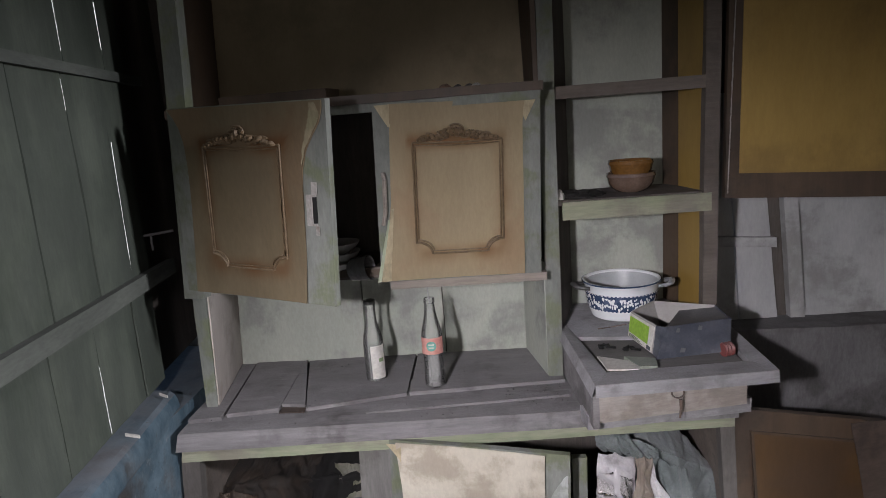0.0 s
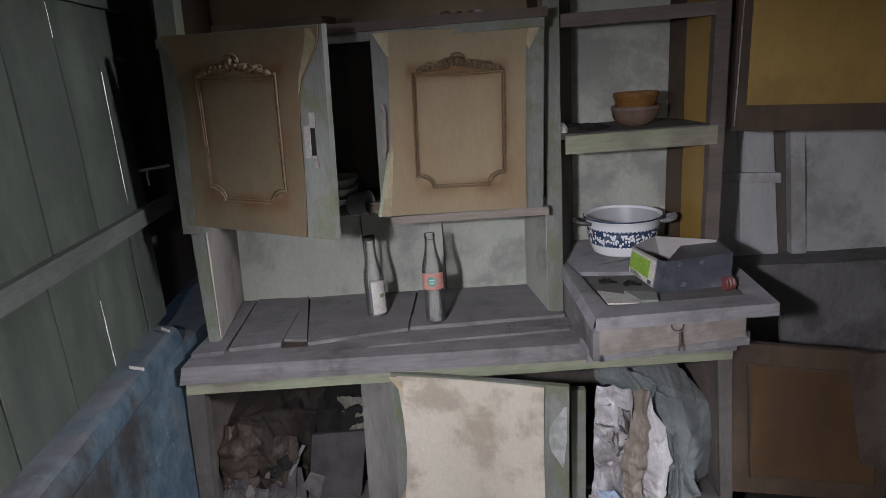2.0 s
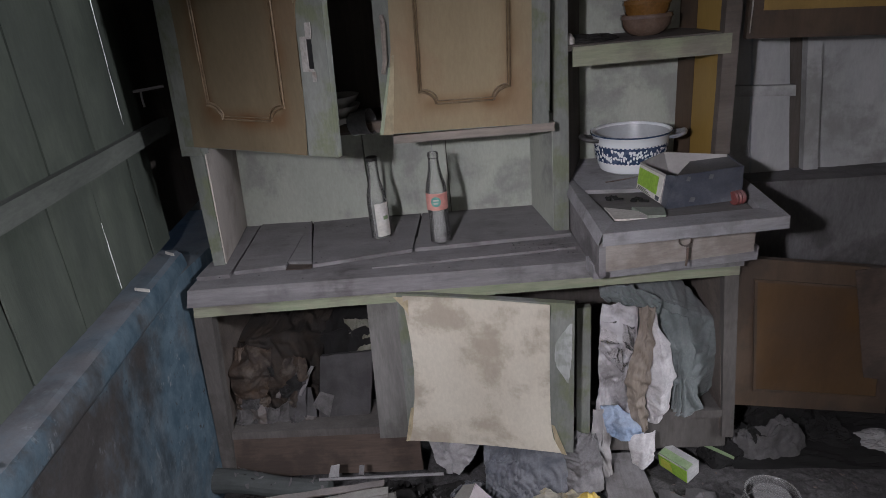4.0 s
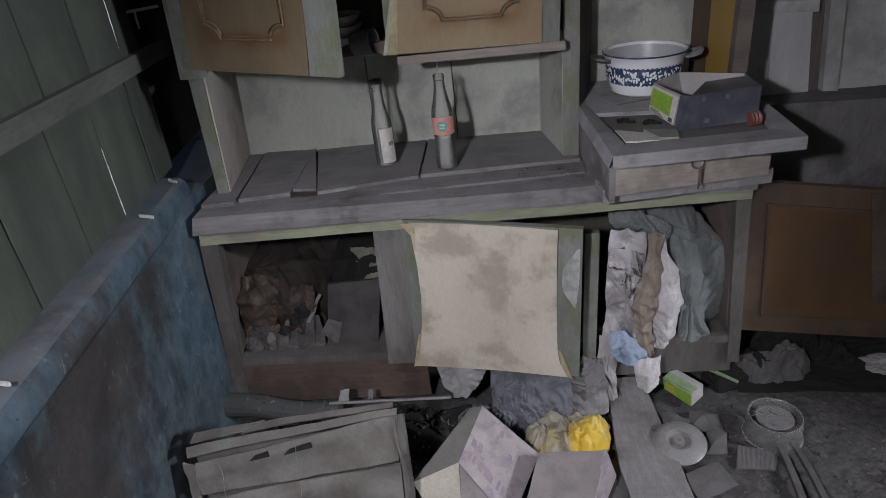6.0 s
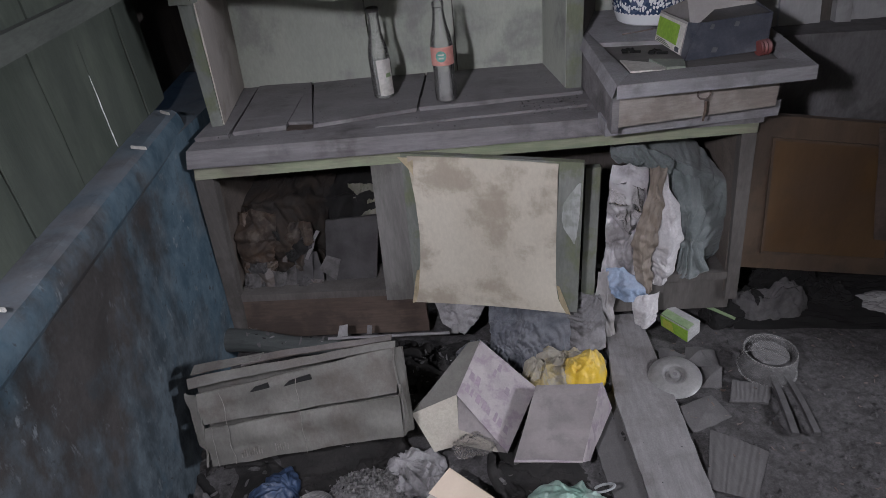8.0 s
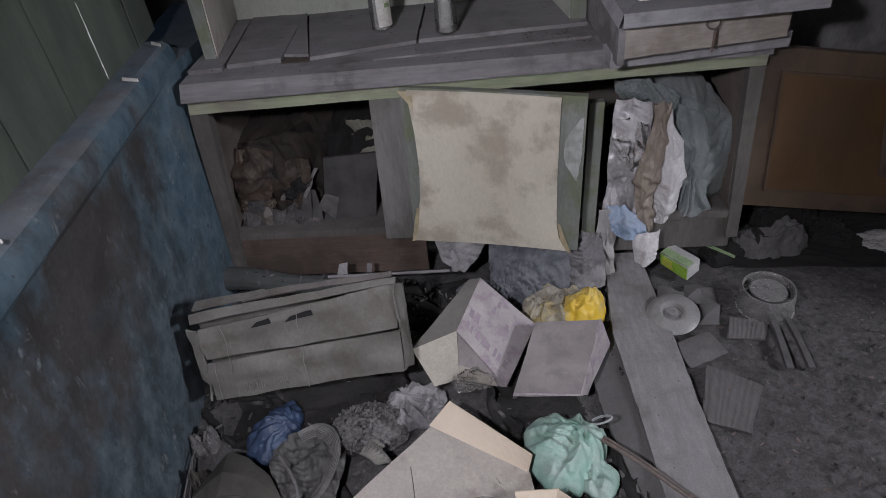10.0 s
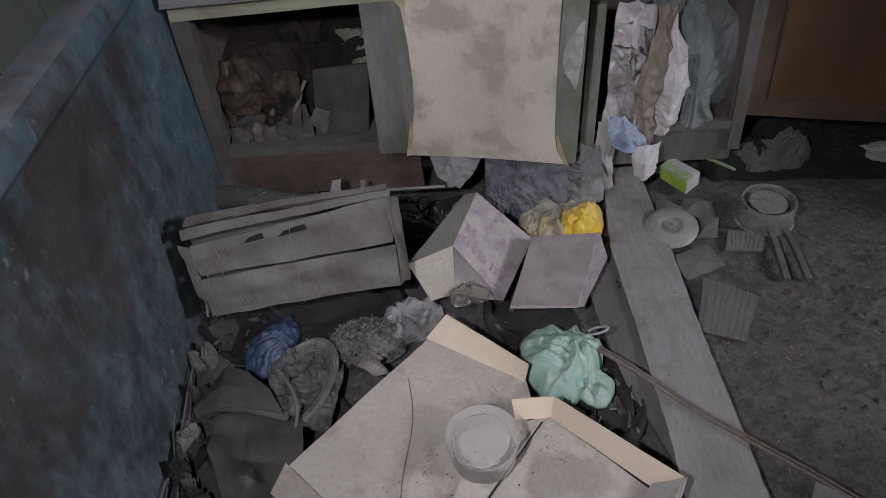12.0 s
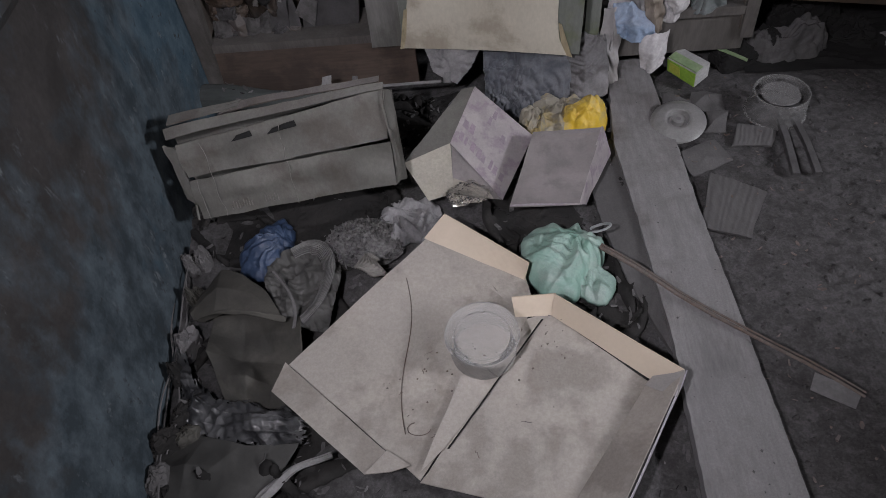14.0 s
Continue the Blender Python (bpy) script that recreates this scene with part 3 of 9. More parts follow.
# ---------------------------------------------------------------- cloth that settles by its own weight
def settle(grid, rest, seed=1, gather=(1.0, 1.0), steps=110, passes=5, stiff=0.35, lump=0.012, balls=(), low=(-9, -9, 0.0), high=(9, 9, 9), pinned=None, grip=0.7, pull=(0, 0, -9.8), ring=None):
    """Lets a sheet of particles fall and buckle: rest is its true (width, height), balls are (centre, radii) that it lies over,
    low and high the box that holds it, pinned a mask of what stays in place, ring (a, b, from) an oval that closes in on it.
    With no rest it takes its lengths as it starts, times gather. Gives the grid of places when it has come to rest."""
    p = np.array(grid, float)
    nu, nv = p.shape[1] - 1, p.shape[0] - 1
    rnd = np.random.RandomState(seed)
    ks = rnd.normal(0, 1, (6, 2)) * 5
    ph = rnd.uniform(0, 6.28, (6, 3))
    uu, vv = np.meshgrid(np.linspace(0, 1, nu + 1), np.linspace(0, 1, nv + 1))
    for k in range(6):
        for a in range(3):
            p[..., a] += lump * 0.45 * np.sin(ks[k, 0] * uu + ks[k, 1] * vv + ph[k, a])
    p += rnd.normal(0, lump * 0.06, p.shape)
    start = np.array(grid, float)
    free = np.ones(p.shape[:2] + (1,)) if pinned is None else 1.0 - np.asarray(pinned, float)[..., None]
    p = p * free + start * (1 - free)
    sets = []
    s = slice
    flat = start.copy()
    if rest:
        flat = np.stack((uu * rest[0], vv * rest[1], 0 * uu), -1)
    gap = lambda a, b, k: k * np.sqrt(((flat[b] - flat[a]) ** 2).sum(-1, keepdims=True))
    gd = 0.5 * (gather[0] + gather[1])
    for o in (0, 1):
        for ax, ln in ((1, gather[0]), (0, gather[1])):
            m = p.shape[ax]
            a, b = np.arange(o, m - 1, 2), np.arange(o, m - 1, 2) + 1
            sets.append(((s(None), a) if ax else (a, s(None)), (s(None), b) if ax else (b, s(None)), ln, 1.0))
        a = np.arange(o, nv, 2)
        sets.append(((a, s(0, -1)), (a + 1, s(1, None)), gd, 0.35))
        sets.append(((a, s(1, None)), (a + 1, s(0, -1)), gd, 0.35))
        for ax, ln in ((1, gather[0]), (0, gather[1])):
            m = p.shape[ax]
            a = np.array([i for i in range(m - 2) if (i % 4 < 2) == (o == 0)])
            sets.append(((s(None), a) if ax else (a, s(None)), (s(None), a + 2) if ax else (a + 2, s(None)), ln, stiff))
    sets = [(a, b, gap(a, b, ln), k) for a, b, ln, k in sets]
    old = p.copy()
    dt2 = (1 / 70.0) ** 2
    lo, hi = np.array(low, float), np.array(high, float)
    g = np.array(pull, float) * dt2
    for step in range(steps):
        v = (p - old) * 0.955
        old = p.copy()
        p = p + (v + g) * free
        for _ in range(passes):
            for a, b, ln, k in sets:
                d = p[b] - p[a]
                q = np.sqrt((d * d).sum(-1, keepdims=True)) + 1e-9
                wa, wb = free[a], free[b]
                c = d * (k * (q - ln) / q / np.maximum(wa + wb, 1e-6))
                p[a] = p[a] + c * wa
                p[b] = p[b] - c * wb
            for c, r in balls:
                q = (p - np.array(c)) / np.array(r)
                ln = np.sqrt((q * q).sum(-1, keepdims=True)) + 1e-9
                inside = (ln < 1.0) * free
                out = np.array(c) + np.array(r) * q / ln
                out = out + (old - p) * 0.5 * grip * np.array((1, 1, 0.3))
                p = p * (1 - inside) + out * inside
            if ring:
                wide = 1.0 + (ring[2] - 1.0) * max(0.0, 1.0 - step / (0.65 * steps))
                q = np.sqrt((p[..., 0:1] / ring[0]) ** 2 + (p[..., 1:2] / ring[1]) ** 2) + 1e-9
                lob = wide * (1.0 + 0.10 * np.sin(3 * np.arctan2(p[..., 1:2], p[..., 0:1]) + seed) + 0.06 * np.sin(5 * np.arctan2(p[..., 1:2], p[..., 0:1]) + 2.3 * seed))
                p[..., :2] = p[..., :2] * np.minimum(1.0, lob / q)
            touch = (p[..., 2:3] < lo[2]) * free
            p[..., :2] = p[..., :2] + touch * grip * 0.5 * (old - p)[..., :2]
            q = np.clip(p, lo, hi)
            p = q * free + p * (1 - free)
    return p


def finer(p):
    """Twice as many places, on a smooth surface through the old ones."""
    for ax in (0, 1):
        p = np.swapaxes(p, 0, ax)
        e = np.concatenate((2 * p[:1] - p[1:2], p, 2 * p[-1:] - p[-2:-1]))
        mid = (9 * (e[1:-2] + e[2:-1]) - e[:-3] - e[3:]) / 16
        out = np.empty((2 * len(p) - 1,) + p.shape[1:])
        out[0::2], out[1::2] = p, mid
        p = np.swapaxes(out, 0, ax)
    return p


def cloth_mesh(p, thick=0.0015, ragged=0.0, seed=0):
    p = finer(p)
    bm = bmesh.new()
    uv = bm.loops.layers.uv.new("weave")
    nv, nu = p.shape[:2]
    vs = [[bm.verts.new(p[j, i]) for i in range(nu)] for j in range(nv)]
    for j in range(nv - 1):
        for i in range(nu - 1):
            if ragged:
                e = min(i, j, nu - 2 - i, nv - 2 - j) / nu
                if e < ragged * (0.5 + noise.noise(Vector((i * 0.21, j * 0.21, seed * 3.1)))):
                    continue
            f = bm.faces.new((vs[j][i], vs[j][i + 1], vs[j + 1][i + 1], vs[j + 1][i]))
            for loop, (di, dj) in zip(f.loops, ((0, 0), (1, 0), (1, 1), (0, 1))):
                loop[uv].uv = ((i + di) / (nu - 1), (j + dj) / (nv - 1))
    loose = [v for v in bm.verts if not v.link_faces]
    bmesh.ops.delete(bm, geom=loose, context="VERTS")
    if thick:
        bm.normal_update()
        back = {v: v.co - v.normal * thick for v in bm.verts}
        places = [back[v] for v in bm.verts]
        front = list(bm.faces)
        twin = {v: bm.verts.new(q) for v, q in zip(list(bm.verts), places)}
        rims = [e for e in bm.edges if len(e.link_faces) == 1]
        turns = [(e.link_loops[0].vert, e.link_loops[0].link_loop_next.vert) for e in rims]
        for f in front:
            g = bm.faces.new([twin[v] for v in reversed(f.verts)])
            for loop, src in zip(g.loops, reversed(f.loops)):
                loop[uv].uv = src[uv].uv
        for a, b in turns:
            bm.faces.new((b, a, twin[a], twin[b]))
    return bm


def crushed(centre, size, rest, seed, turn=0.0, n=30, peaks=(), height=0.05, floor=0.0, stiff=0.35, lump=0.02, steps=120, thick=0.0015, ragged=0.04):
    """A sheet pushed together on the ground: size is where it ends up, rest its true size when spread.
    peaks: how many hard points hold it up inside, or their places; height: how high they reach."""
    ca, sa = math.cos(radians(turn)), math.sin(radians(turn))
    rnd = random.Random(seed)
    grid = np.array([[((i / n - 0.5) * rest[0], (j / n - 0.5) * rest[1], height * 1.3) for i in range(n + 1)] for j in range(n + 1)])
    if isinstance(peaks, int):
        spots = []
        for k in range(peaks):
            a, r = 6.28 * k / peaks + rnd.uniform(-0.5, 0.5), rnd.uniform(0.15, 0.62)
            spots.append((0.5 * size[0] * r * math.cos(a), 0.5 * size[1] * r * math.sin(a), height * rnd.uniform(0.55, 1.0)))
    else:
        spots = [((c[0] - centre[0]) * ca + (c[1] - centre[1]) * sa, -(c[0] - centre[0]) * sa + (c[1] - centre[1]) * ca, c[2] - centre[2]) for c in peaks]
    balls = [((x, y, z - 0.012), (0.006, 0.006, 0.012)) for x, y, z in spots] + [((x, y, z * 0.4), (0.009, 0.009, z * 0.45)) for x, y, z in spots]
    p = settle(grid, rest, seed, (1, 1), steps, 4, stiff, lump, balls, (-9, -9, floor), (9, 9, 9), ring=(size[0] * 0.5, size[1] * 0.5, max(rest[0] / size[0], rest[1] / size[1])), pull=(0, 0, -7))
    q = p.copy()
    q[..., 0], q[..., 1] = centre[0] + ca * p[..., 0] - sa * p[..., 1], centre[1] + sa * p[..., 0] + ca * p[..., 1]
    q[..., 2] = centre[2] + p[..., 2]
    return cloth_mesh(q, thick, ragged, seed)


def hung(lines, gather, seed, n=(34, 34), balls=(), low=(-9, -9, 0.0), high=(9, 9, 9), stiff=0.3, lump=0.002, steps=8, hold=(0,), thick=0.0015, ragged=0.0, pull=(0, 0, -1), fold=0.013, size=15.0, run=0.0):
    """Cloth through a few level lines from the top down, with gather times the cloth that they need; the lines in hold stay in place."""
    def along(line, u):
        f = u * (len(line) - 1)
        i = min(int(f), len(line) - 2)
        return np.array(line[i]) * (1 - f + i) + np.array(line[i + 1]) * (f - i)

    def place(u, v):
        f = v * (len(lines) - 1)
        i = min(int(f), len(lines) - 2)
        t = f - i
        t = t * t * (3 - 2 * t) * 0.5 + t * 0.5
        return along(lines[i], u) * (1 - t) + along(lines[i + 1], u) * t
    grid = np.array([[place(i / n[0], j / n[1]) for i in range(n[0] + 1)] for j in range(n[1] + 1)])
    pins = np.zeros((n[1] + 1, n[0] + 1))
    for k in hold:
        row = round(k * n[1] / (len(lines) - 1))
        pins[row, 0] = pins[row, n[0] // 2] = pins[row, -1] = 1
    # creases come first: flat facets that meet in folds, out along the face of the cloth
    du = np.gradient(grid, axis=1)
    dv = np.gradient(grid, axis=0)
    out = np.cross(du, dv)
    out /= np.linalg.norm(out, axis=-1, keepdims=True) + 1e-9
    for j in range(n[1] + 1):
        for i in range(n[0] + 1):
            w = Vector(grid[j, i]) * size + Vector((seed * 4.3, seed * 2.7, seed))
            a = run + 0.5 * noise.noise(w * 0.22)
            ca, sa = math.cos(a), math.sin(a)
            x, z = ca * w.x + sa * w.z, ca * w.z - sa * w.x
            long_fold = ridged(Vector((x * 0.95, w.y * 0.3 + seed, z * 0.22)), 3)
            k = 0.55 * crumple(w, 2) + 0.95 * long_fold * (0.45 + noise.noise(w * 0.3 + Vector((9, 0, 0)))) + 0.9 * noise.noise(w * 0.4)
            grid[j, i] += out[j, i] * fold * k + 0.3 * fold * np.array(noise.noise_vector(w * 0.8))
    p = settle(grid, None, seed, gather, steps, 5, stiff, lump, balls, low, high, pins, pull=pull)
    return cloth_mesh(p, thick, ragged, seed)


def gathered(centre, rx, ry, h, knot, seed, turn=0.0, folds=2.6, depth=0.018, flat=2.4, rings=54, spokes=170, facet=0.006):
    """A thin bag or rag lying in a lump: folds run out from the place where it is pinched (knot, a place on the ground), flat facets between them."""
    ca, sa = math.cos(radians(turn)), math.sin(radians(turn))
    bm = bmesh.new()
    rows = []
    for j in range(rings + 1):
        r = (j / rings) ** 0.85
        row = []
        for i in range(spokes if j else 1):
            a = 2 * math.pi * i / spokes
            ring_way = Vector((math.cos(a), math.sin(a), seed * 1.7))
            lob = 1.0 + 0.22 * noise.noise(ring_way * 1.1) + 0.10 * noise.noise(ring_way * 3.1)
            x, y = rx * r * lob * math.cos(a), ry * r * lob * math.sin(a)
            x, y = ca * x - sa * y, sa * x + ca * y
            px, py = centre[0] + x, centre[1] + y
            dx, dy = px - knot[0], py - knot[1]
            d = math.hypot(dx, dy)
            way = math.atan2(dy, dx) + 0.9 * noise.noise(Vector((px * 9, py * 9, seed))) * min(1.0, d / 0.05)
            f = Vector((math.cos(way) * folds, math.sin(way) * folds, seed * 2.3 + 3.0 * d))
            ridge = (1.0 - 3.2 * abs(noise.noise(f))) + 0.5 * (1.0 - 3.2 * abs(noise.noise(f * 2.3)))
            cr = 0.8 * crumple(Vector((px, py, seed * 0.7 + 1.5 * h * r)) * 17.0, 2) + 1.1 * crumple(Vector((py, px, seed + h * r)) * 44.0, 2)
            dome = max(0.0, 1.0 - r ** (flat * 1.4)) ** 0.8
            body = h * dome * (0.80 + 0.5 * noise.noise(Vector((px * 9, py * 9, seed * 3.1))))
            k = min(1.0, d / 0.035) * (0.35 + 0.65 * dome)
            out = 0.45 * depth * ridge * k + facet * cr * (0.45 + 0.55 * dome)
            n = Vector((x / max(rx, 1e-4), y / max(ry, 1e-4), 0.0)) * r * 0.7 + Vector((0, 0, 1.0))
            n.normalize()
            q = Vector((px, py, centre[2] + body)) + n * out
            q.z = max(centre[2] - 0.004, q.z if j < rings else centre[2] - 0.004)
            row.append(bm.verts.new(q))
        rows.append(row)
    for i in range(spokes):
        bm.faces.new((rows[0][0], rows[1][i], rows[1][(i + 1) % spokes]))
    for a, b in zip(rows[1:-1], rows[2:]):
        for i in range(spokes):
            bm.faces.new((a[i], b[i], b[(i + 1) % spokes], a[(i + 1) % spokes]))
    bm.faces.new(rows[-1][::-1])
    return bm


def lofted(left, right, thick, n=(8, 48), warp=0.003, seed=0, edge=0.002):
    """A board between two long edges, each given by places from end to end."""
    def along(line, v):
        line = np.array(line, float)
        s = np.linspace(0, 1, len(line))
        return Vector([float(np.interp(v, s, line[:, a])) for a in range(3)])
    bm = bmesh.new()
    tops, unders = [], []
    for j in range(n[1] + 1):
        v = j / n[1]
        a, b = along(left, v), along(right, v)
        wob = 0.35 * warp * noise.noise(Vector((v * 30, seed, 0)))
        top, under = [], []
        for i in range(n[0] + 1):
            p = a.lerp(b, i / n[0]) + Vector((wob, 0, warp * noise.noise(Vector((i * 0.25, v * 9, seed)))))
            if i in (0, n[0]):
                p.x += 0.0025 * noise.noise(Vector((v * 55, i, seed)))
            top.append(bm.verts.new(p))
            under.append(bm.verts.new(p - Vector((0, 0, thick))))
        tops.append(top)
        unders.append(under)
    for j in range(n[1]):
        for i in range(n[0]):
            bm.faces.new((tops[j][i], tops[j][i + 1], tops[j + 1][i + 1], tops[j + 1][i]))
            bm.faces.new((unders[j][i], unders[j + 1][i], unders[j + 1][i + 1], unders[j][i + 1]))
        bm.faces.new((tops[j][0], tops[j + 1][0], unders[j + 1][0], unders[j][0]))
        bm.faces.new((tops[j + 1][-1], tops[j][-1], unders[j][-1], unders[j + 1][-1]))
    for j in (0, n[1]):
        for i in range(n[0]):
            bm.faces.new((tops[j][i], unders[j][i], unders[j][i + 1], tops[j][i + 1]))
    return rough_edges(bm, edge)


def folded(points, faces, seed=0, warp=0.004, thick=0.002, cuts=7):
    """A stiff sheet creased into flat faces, a little uneven, with thickness."""
    bm = bmesh.new()
    vs = [bm.verts.new(p) for p in points]
    for f in faces:
        bm.faces.new([vs[i] for i in f])
    bmesh.ops.subdivide_edges(bm, edges=bm.edges[:], cuts=cuts, use_grid_fill=True)
    for v in bm.verts:
        v.co += Vector((0.4, 0.4, 1.0)) * warp * (noise.noise(v.co * 22 + Vector((seed, 0, 0))) + 0.5 * crumple(v.co * 26, 2))
    bm.normal_update()
    ext = bmesh.ops.extrude_face_region(bm, geom=bm.faces[:])
    bmesh.ops.translate(bm, verts=[v for v in ext["geom"] if isinstance(v, bmesh.types.BMVert)], vec=(0, 0, -thick))
    return bm


def spline(a, t, soft=1.0):
    """A point on a smooth curve through the points of a; soft 0 leaves it straight from point to point."""
    f = t * (len(a) - 1)
    i = min(int(f), len(a) - 2)
    f -= i
    p0, p1, p2, p3 = a[max(i - 1, 0)], a[i], a[i + 1], a[min(i + 2, len(a) - 1)]
    bent = 0.5 * (2 * p1 + (p2 - p0) * f + (2 * p0 - 5 * p1 + 4 * p2 - p3) * f * f + (3 * p1 - p0 - 3 * p2 + p3) * f ** 3)
    return bent * soft + (p1 * (1 - f) + p2 * f) * (1 - soft)


def drape(rows, seed, n=(60, 60), fold=0.004, size=14.0, thick=0.002, ragged=0.0, sharp=0.3, soft=(0.35, 0.35)):
    """Stiff cloth lying in soft folds through rows of points; fold and sharp give its creases."""
    g = np.array(rows, float)
    cols = [np.array([spline(row, i / n[0], soft[0]) for i in range(n[0] + 1)]) for row in g]
    grid = np.array([[spline([c[i] for c in cols], j / n[1], soft[1]) for i in range(n[0] + 1)] for j in range(n[1] + 1)])
    out = np.cross(np.gradient(grid, axis=1), np.gradient(grid, axis=0))
    out /= np.linalg.norm(out, axis=-1, keepdims=True) + 1e-9
    out *= np.sign(out[..., 2:3].mean())
    for j in range(n[1] + 1):
        for i in range(n[0] + 1):
            w = Vector(grid[j, i]) * size + Vector((seed * 4.3, seed * 2.7, seed))
            grid[j, i] += out[j, i] * fold * (noise.noise(w * 0.5) * 1.4 + sharp * (crumple(w, 3) + 0.7 * ridged(w * 0.6, 2)))
    grid[..., 2] = np.maximum(grid[..., 2], 0.003)
    return cloth_mesh(grid[:, ::-1] if np.cross(grid[0, 1] - grid[0, 0], grid[1, 0] - grid[0, 0])[2] < 0 else grid, thick, ragged, seed)


def ribbed_band(line, width, ribs, height, seed, z0, side=1, n=(70, 60), rib=0.0035):
    """Pleated cloth along a curved line on the ground, its ribs running with the line."""
    line = np.array(line, float)
    pts = np.array([spline(line, t) for t in np.linspace(0, 1, 40)])
    s = np.linspace(0, 1, len(pts))
    bm = bmesh.new()
    uv = bm.loops.layers.uv.new("weave")
    rows = []
    for j in range(n[1] + 1):
        v = j / n[1]
        p = np.array([np.interp(v, s, pts[:, a]) for a in (0, 1)])
        q = np.array([np.interp(min(1, v + 0.02), s, pts[:, a]) - np.interp(max(0, v - 0.02), s, pts[:, a]) for a in (0, 1)])
        q = q / (np.linalg.norm(q) + 1e-9)
        nrm = side * np.array((-q[1], q[0]))
        wide = width * (0.75 + 0.5 * noise.noise(Vector((v * 3, seed, 2.0)))) * (0.55 + 0.45 * math.sin(math.pi * min(1.0, v * 1.2 + 0.1)))
        row = []
        for i in range(n[0] + 1):
            u = i / n[0]
            w = p + nrm * wide * u
            z = z0 + height * math.sin(math.pi * min(1.0, u * 0.9 + 0.1)) * (0.8 + 0.5 * noise.noise(Vector((v * 4, u * 2, seed))))
            z += rib * (1 - 2 * abs(math.sin(math.pi * ribs * u + 1.3 * noise.noise(Vector((v * 3, u * 3, seed))))))
            row.append(bm.verts.new((w[0], w[1], z)))
        rows.append(row)
    for j in range(n[1]):
        for i in range(n[0]):
            f = bm.faces.new((rows[j][i], rows[j][i + 1], rows[j + 1][i + 1], rows[j + 1][i]))
            for loop, (di, dj) in zip(f.loops, ((0, 0), (1, 0), (1, 1), (0, 1))):
                loop[uv].uv = ((i + di) / n[0], (j + dj) / n[1])
    ext = bmesh.ops.extrude_face_region(bm, geom=bm.faces[:])
    bmesh.ops.translate(bm, verts=[v for v in ext["geom"] if isinstance(v, bmesh.types.BMVert)], vec=(0, 0, -0.003))
    return bm


def clods(bm, count, seed, place, small, large):
    """Many little angular bits, each at place(u, v) for random u and v."""
    rnd = random.Random(seed)
    for k in range(count):
        c = Vector(place(rnd.random(), rnd.random()))
        r = small + (large - small) * rnd.random() ** 2.2
        spin = Euler((rnd.uniform(0, 6), rnd.uniform(0, 6), rnd.uniform(0, 6))).to_matrix()
        flat, long_way = rnd.uniform(0.3, 0.9), rnd.uniform(1.0, 2.2)
        vs = [bm.verts.new(c + spin @ Vector((d[0] * r * long_way, d[1] * r, d[2] * r * flat)) * rnd.uniform(0.75, 1.25)) for d in ((1, 0, 0), (0, 1, 0), (-1, 0, 0), (0, -1, 0), (0, 0, 1), (0, 0, -1))]
        for i in range(4):
            bm.faces.new((vs[i], vs[(i + 1) % 4], vs[4]))
            bm.faces.new((vs[(i + 1) % 4], vs[i], vs[5]))
    return bm


# ---------------------------------------------------------------- setting
def wall_x(y, z):
    """The face of the low blue wall, which runs a little askew."""
    x = -0.618 - 0.165 * (y - 1.326) + 0.018 * (z / 0.7)
    # it swells out to meet the cabinet's post
    k = min(1.0, max(0.0, (y - 1.42) / 0.34))
    k = k * k * (3 - 2 * k)
    return x * (1 - k) + (-0.676 + 0.086 * min(z, 0.6)) * k


def ground_height(x, y):
    h = 0.012 * noise.noise(Vector((x * 2.3, y * 2.3, 0.4))) + 0.006 * noise.noise(Vector((x * 8, y * 8, 2.0)))
    if x > 0.5:
        k = min(1.0, (x - 0.5) / 0.25) * (0.55 + 0.45 * noise.noise(Vector((x * 4, y * 4, 7.0))))
        h += k * (0.005 * ridged(Vector((x * 17, y * 17, 1.0)), 3) + 0.0035 * noise.noise(Vector((x * 75, y * 75, 3.0))) + 0.0022 * noise.noise(Vector((x * 150, y * 150, 5.0))))
    return h - 0.004


def build_ground():
    xs = np.concatenate([np.linspace(-2.4, -0.75, 8), np.linspace(-0.7, 0.49, 50), np.linspace(0.50, 1.40, 240), np.linspace(1.45, 4.0, 12)])
    ys = np.concatenate([np.linspace(-3.0, 0.4, 10), np.linspace(0.45, 1.95, 380), np.linspace(2.0, 2.6, 10)])
    verts = [(x, y, ground_height(x, y)) for y in ys for x in xs]
    w = len(xs)
    faces = [(j * w + i, j * w + i + 1, (j + 1) * w + i + 1, (j + 1) * w + i) for j in range(len(ys) - 1) for i in range(w - 1)]
    mesh = bpy.data.meshes.new("ground")
    mesh.from_pydata(verts, [], faces)
    mesh.materials.append(SOIL)
    mesh.shade_smooth()
    tagged(new("ground", mesh), "uneven floor deep in grey dust and soil", "ground", kind="structure")


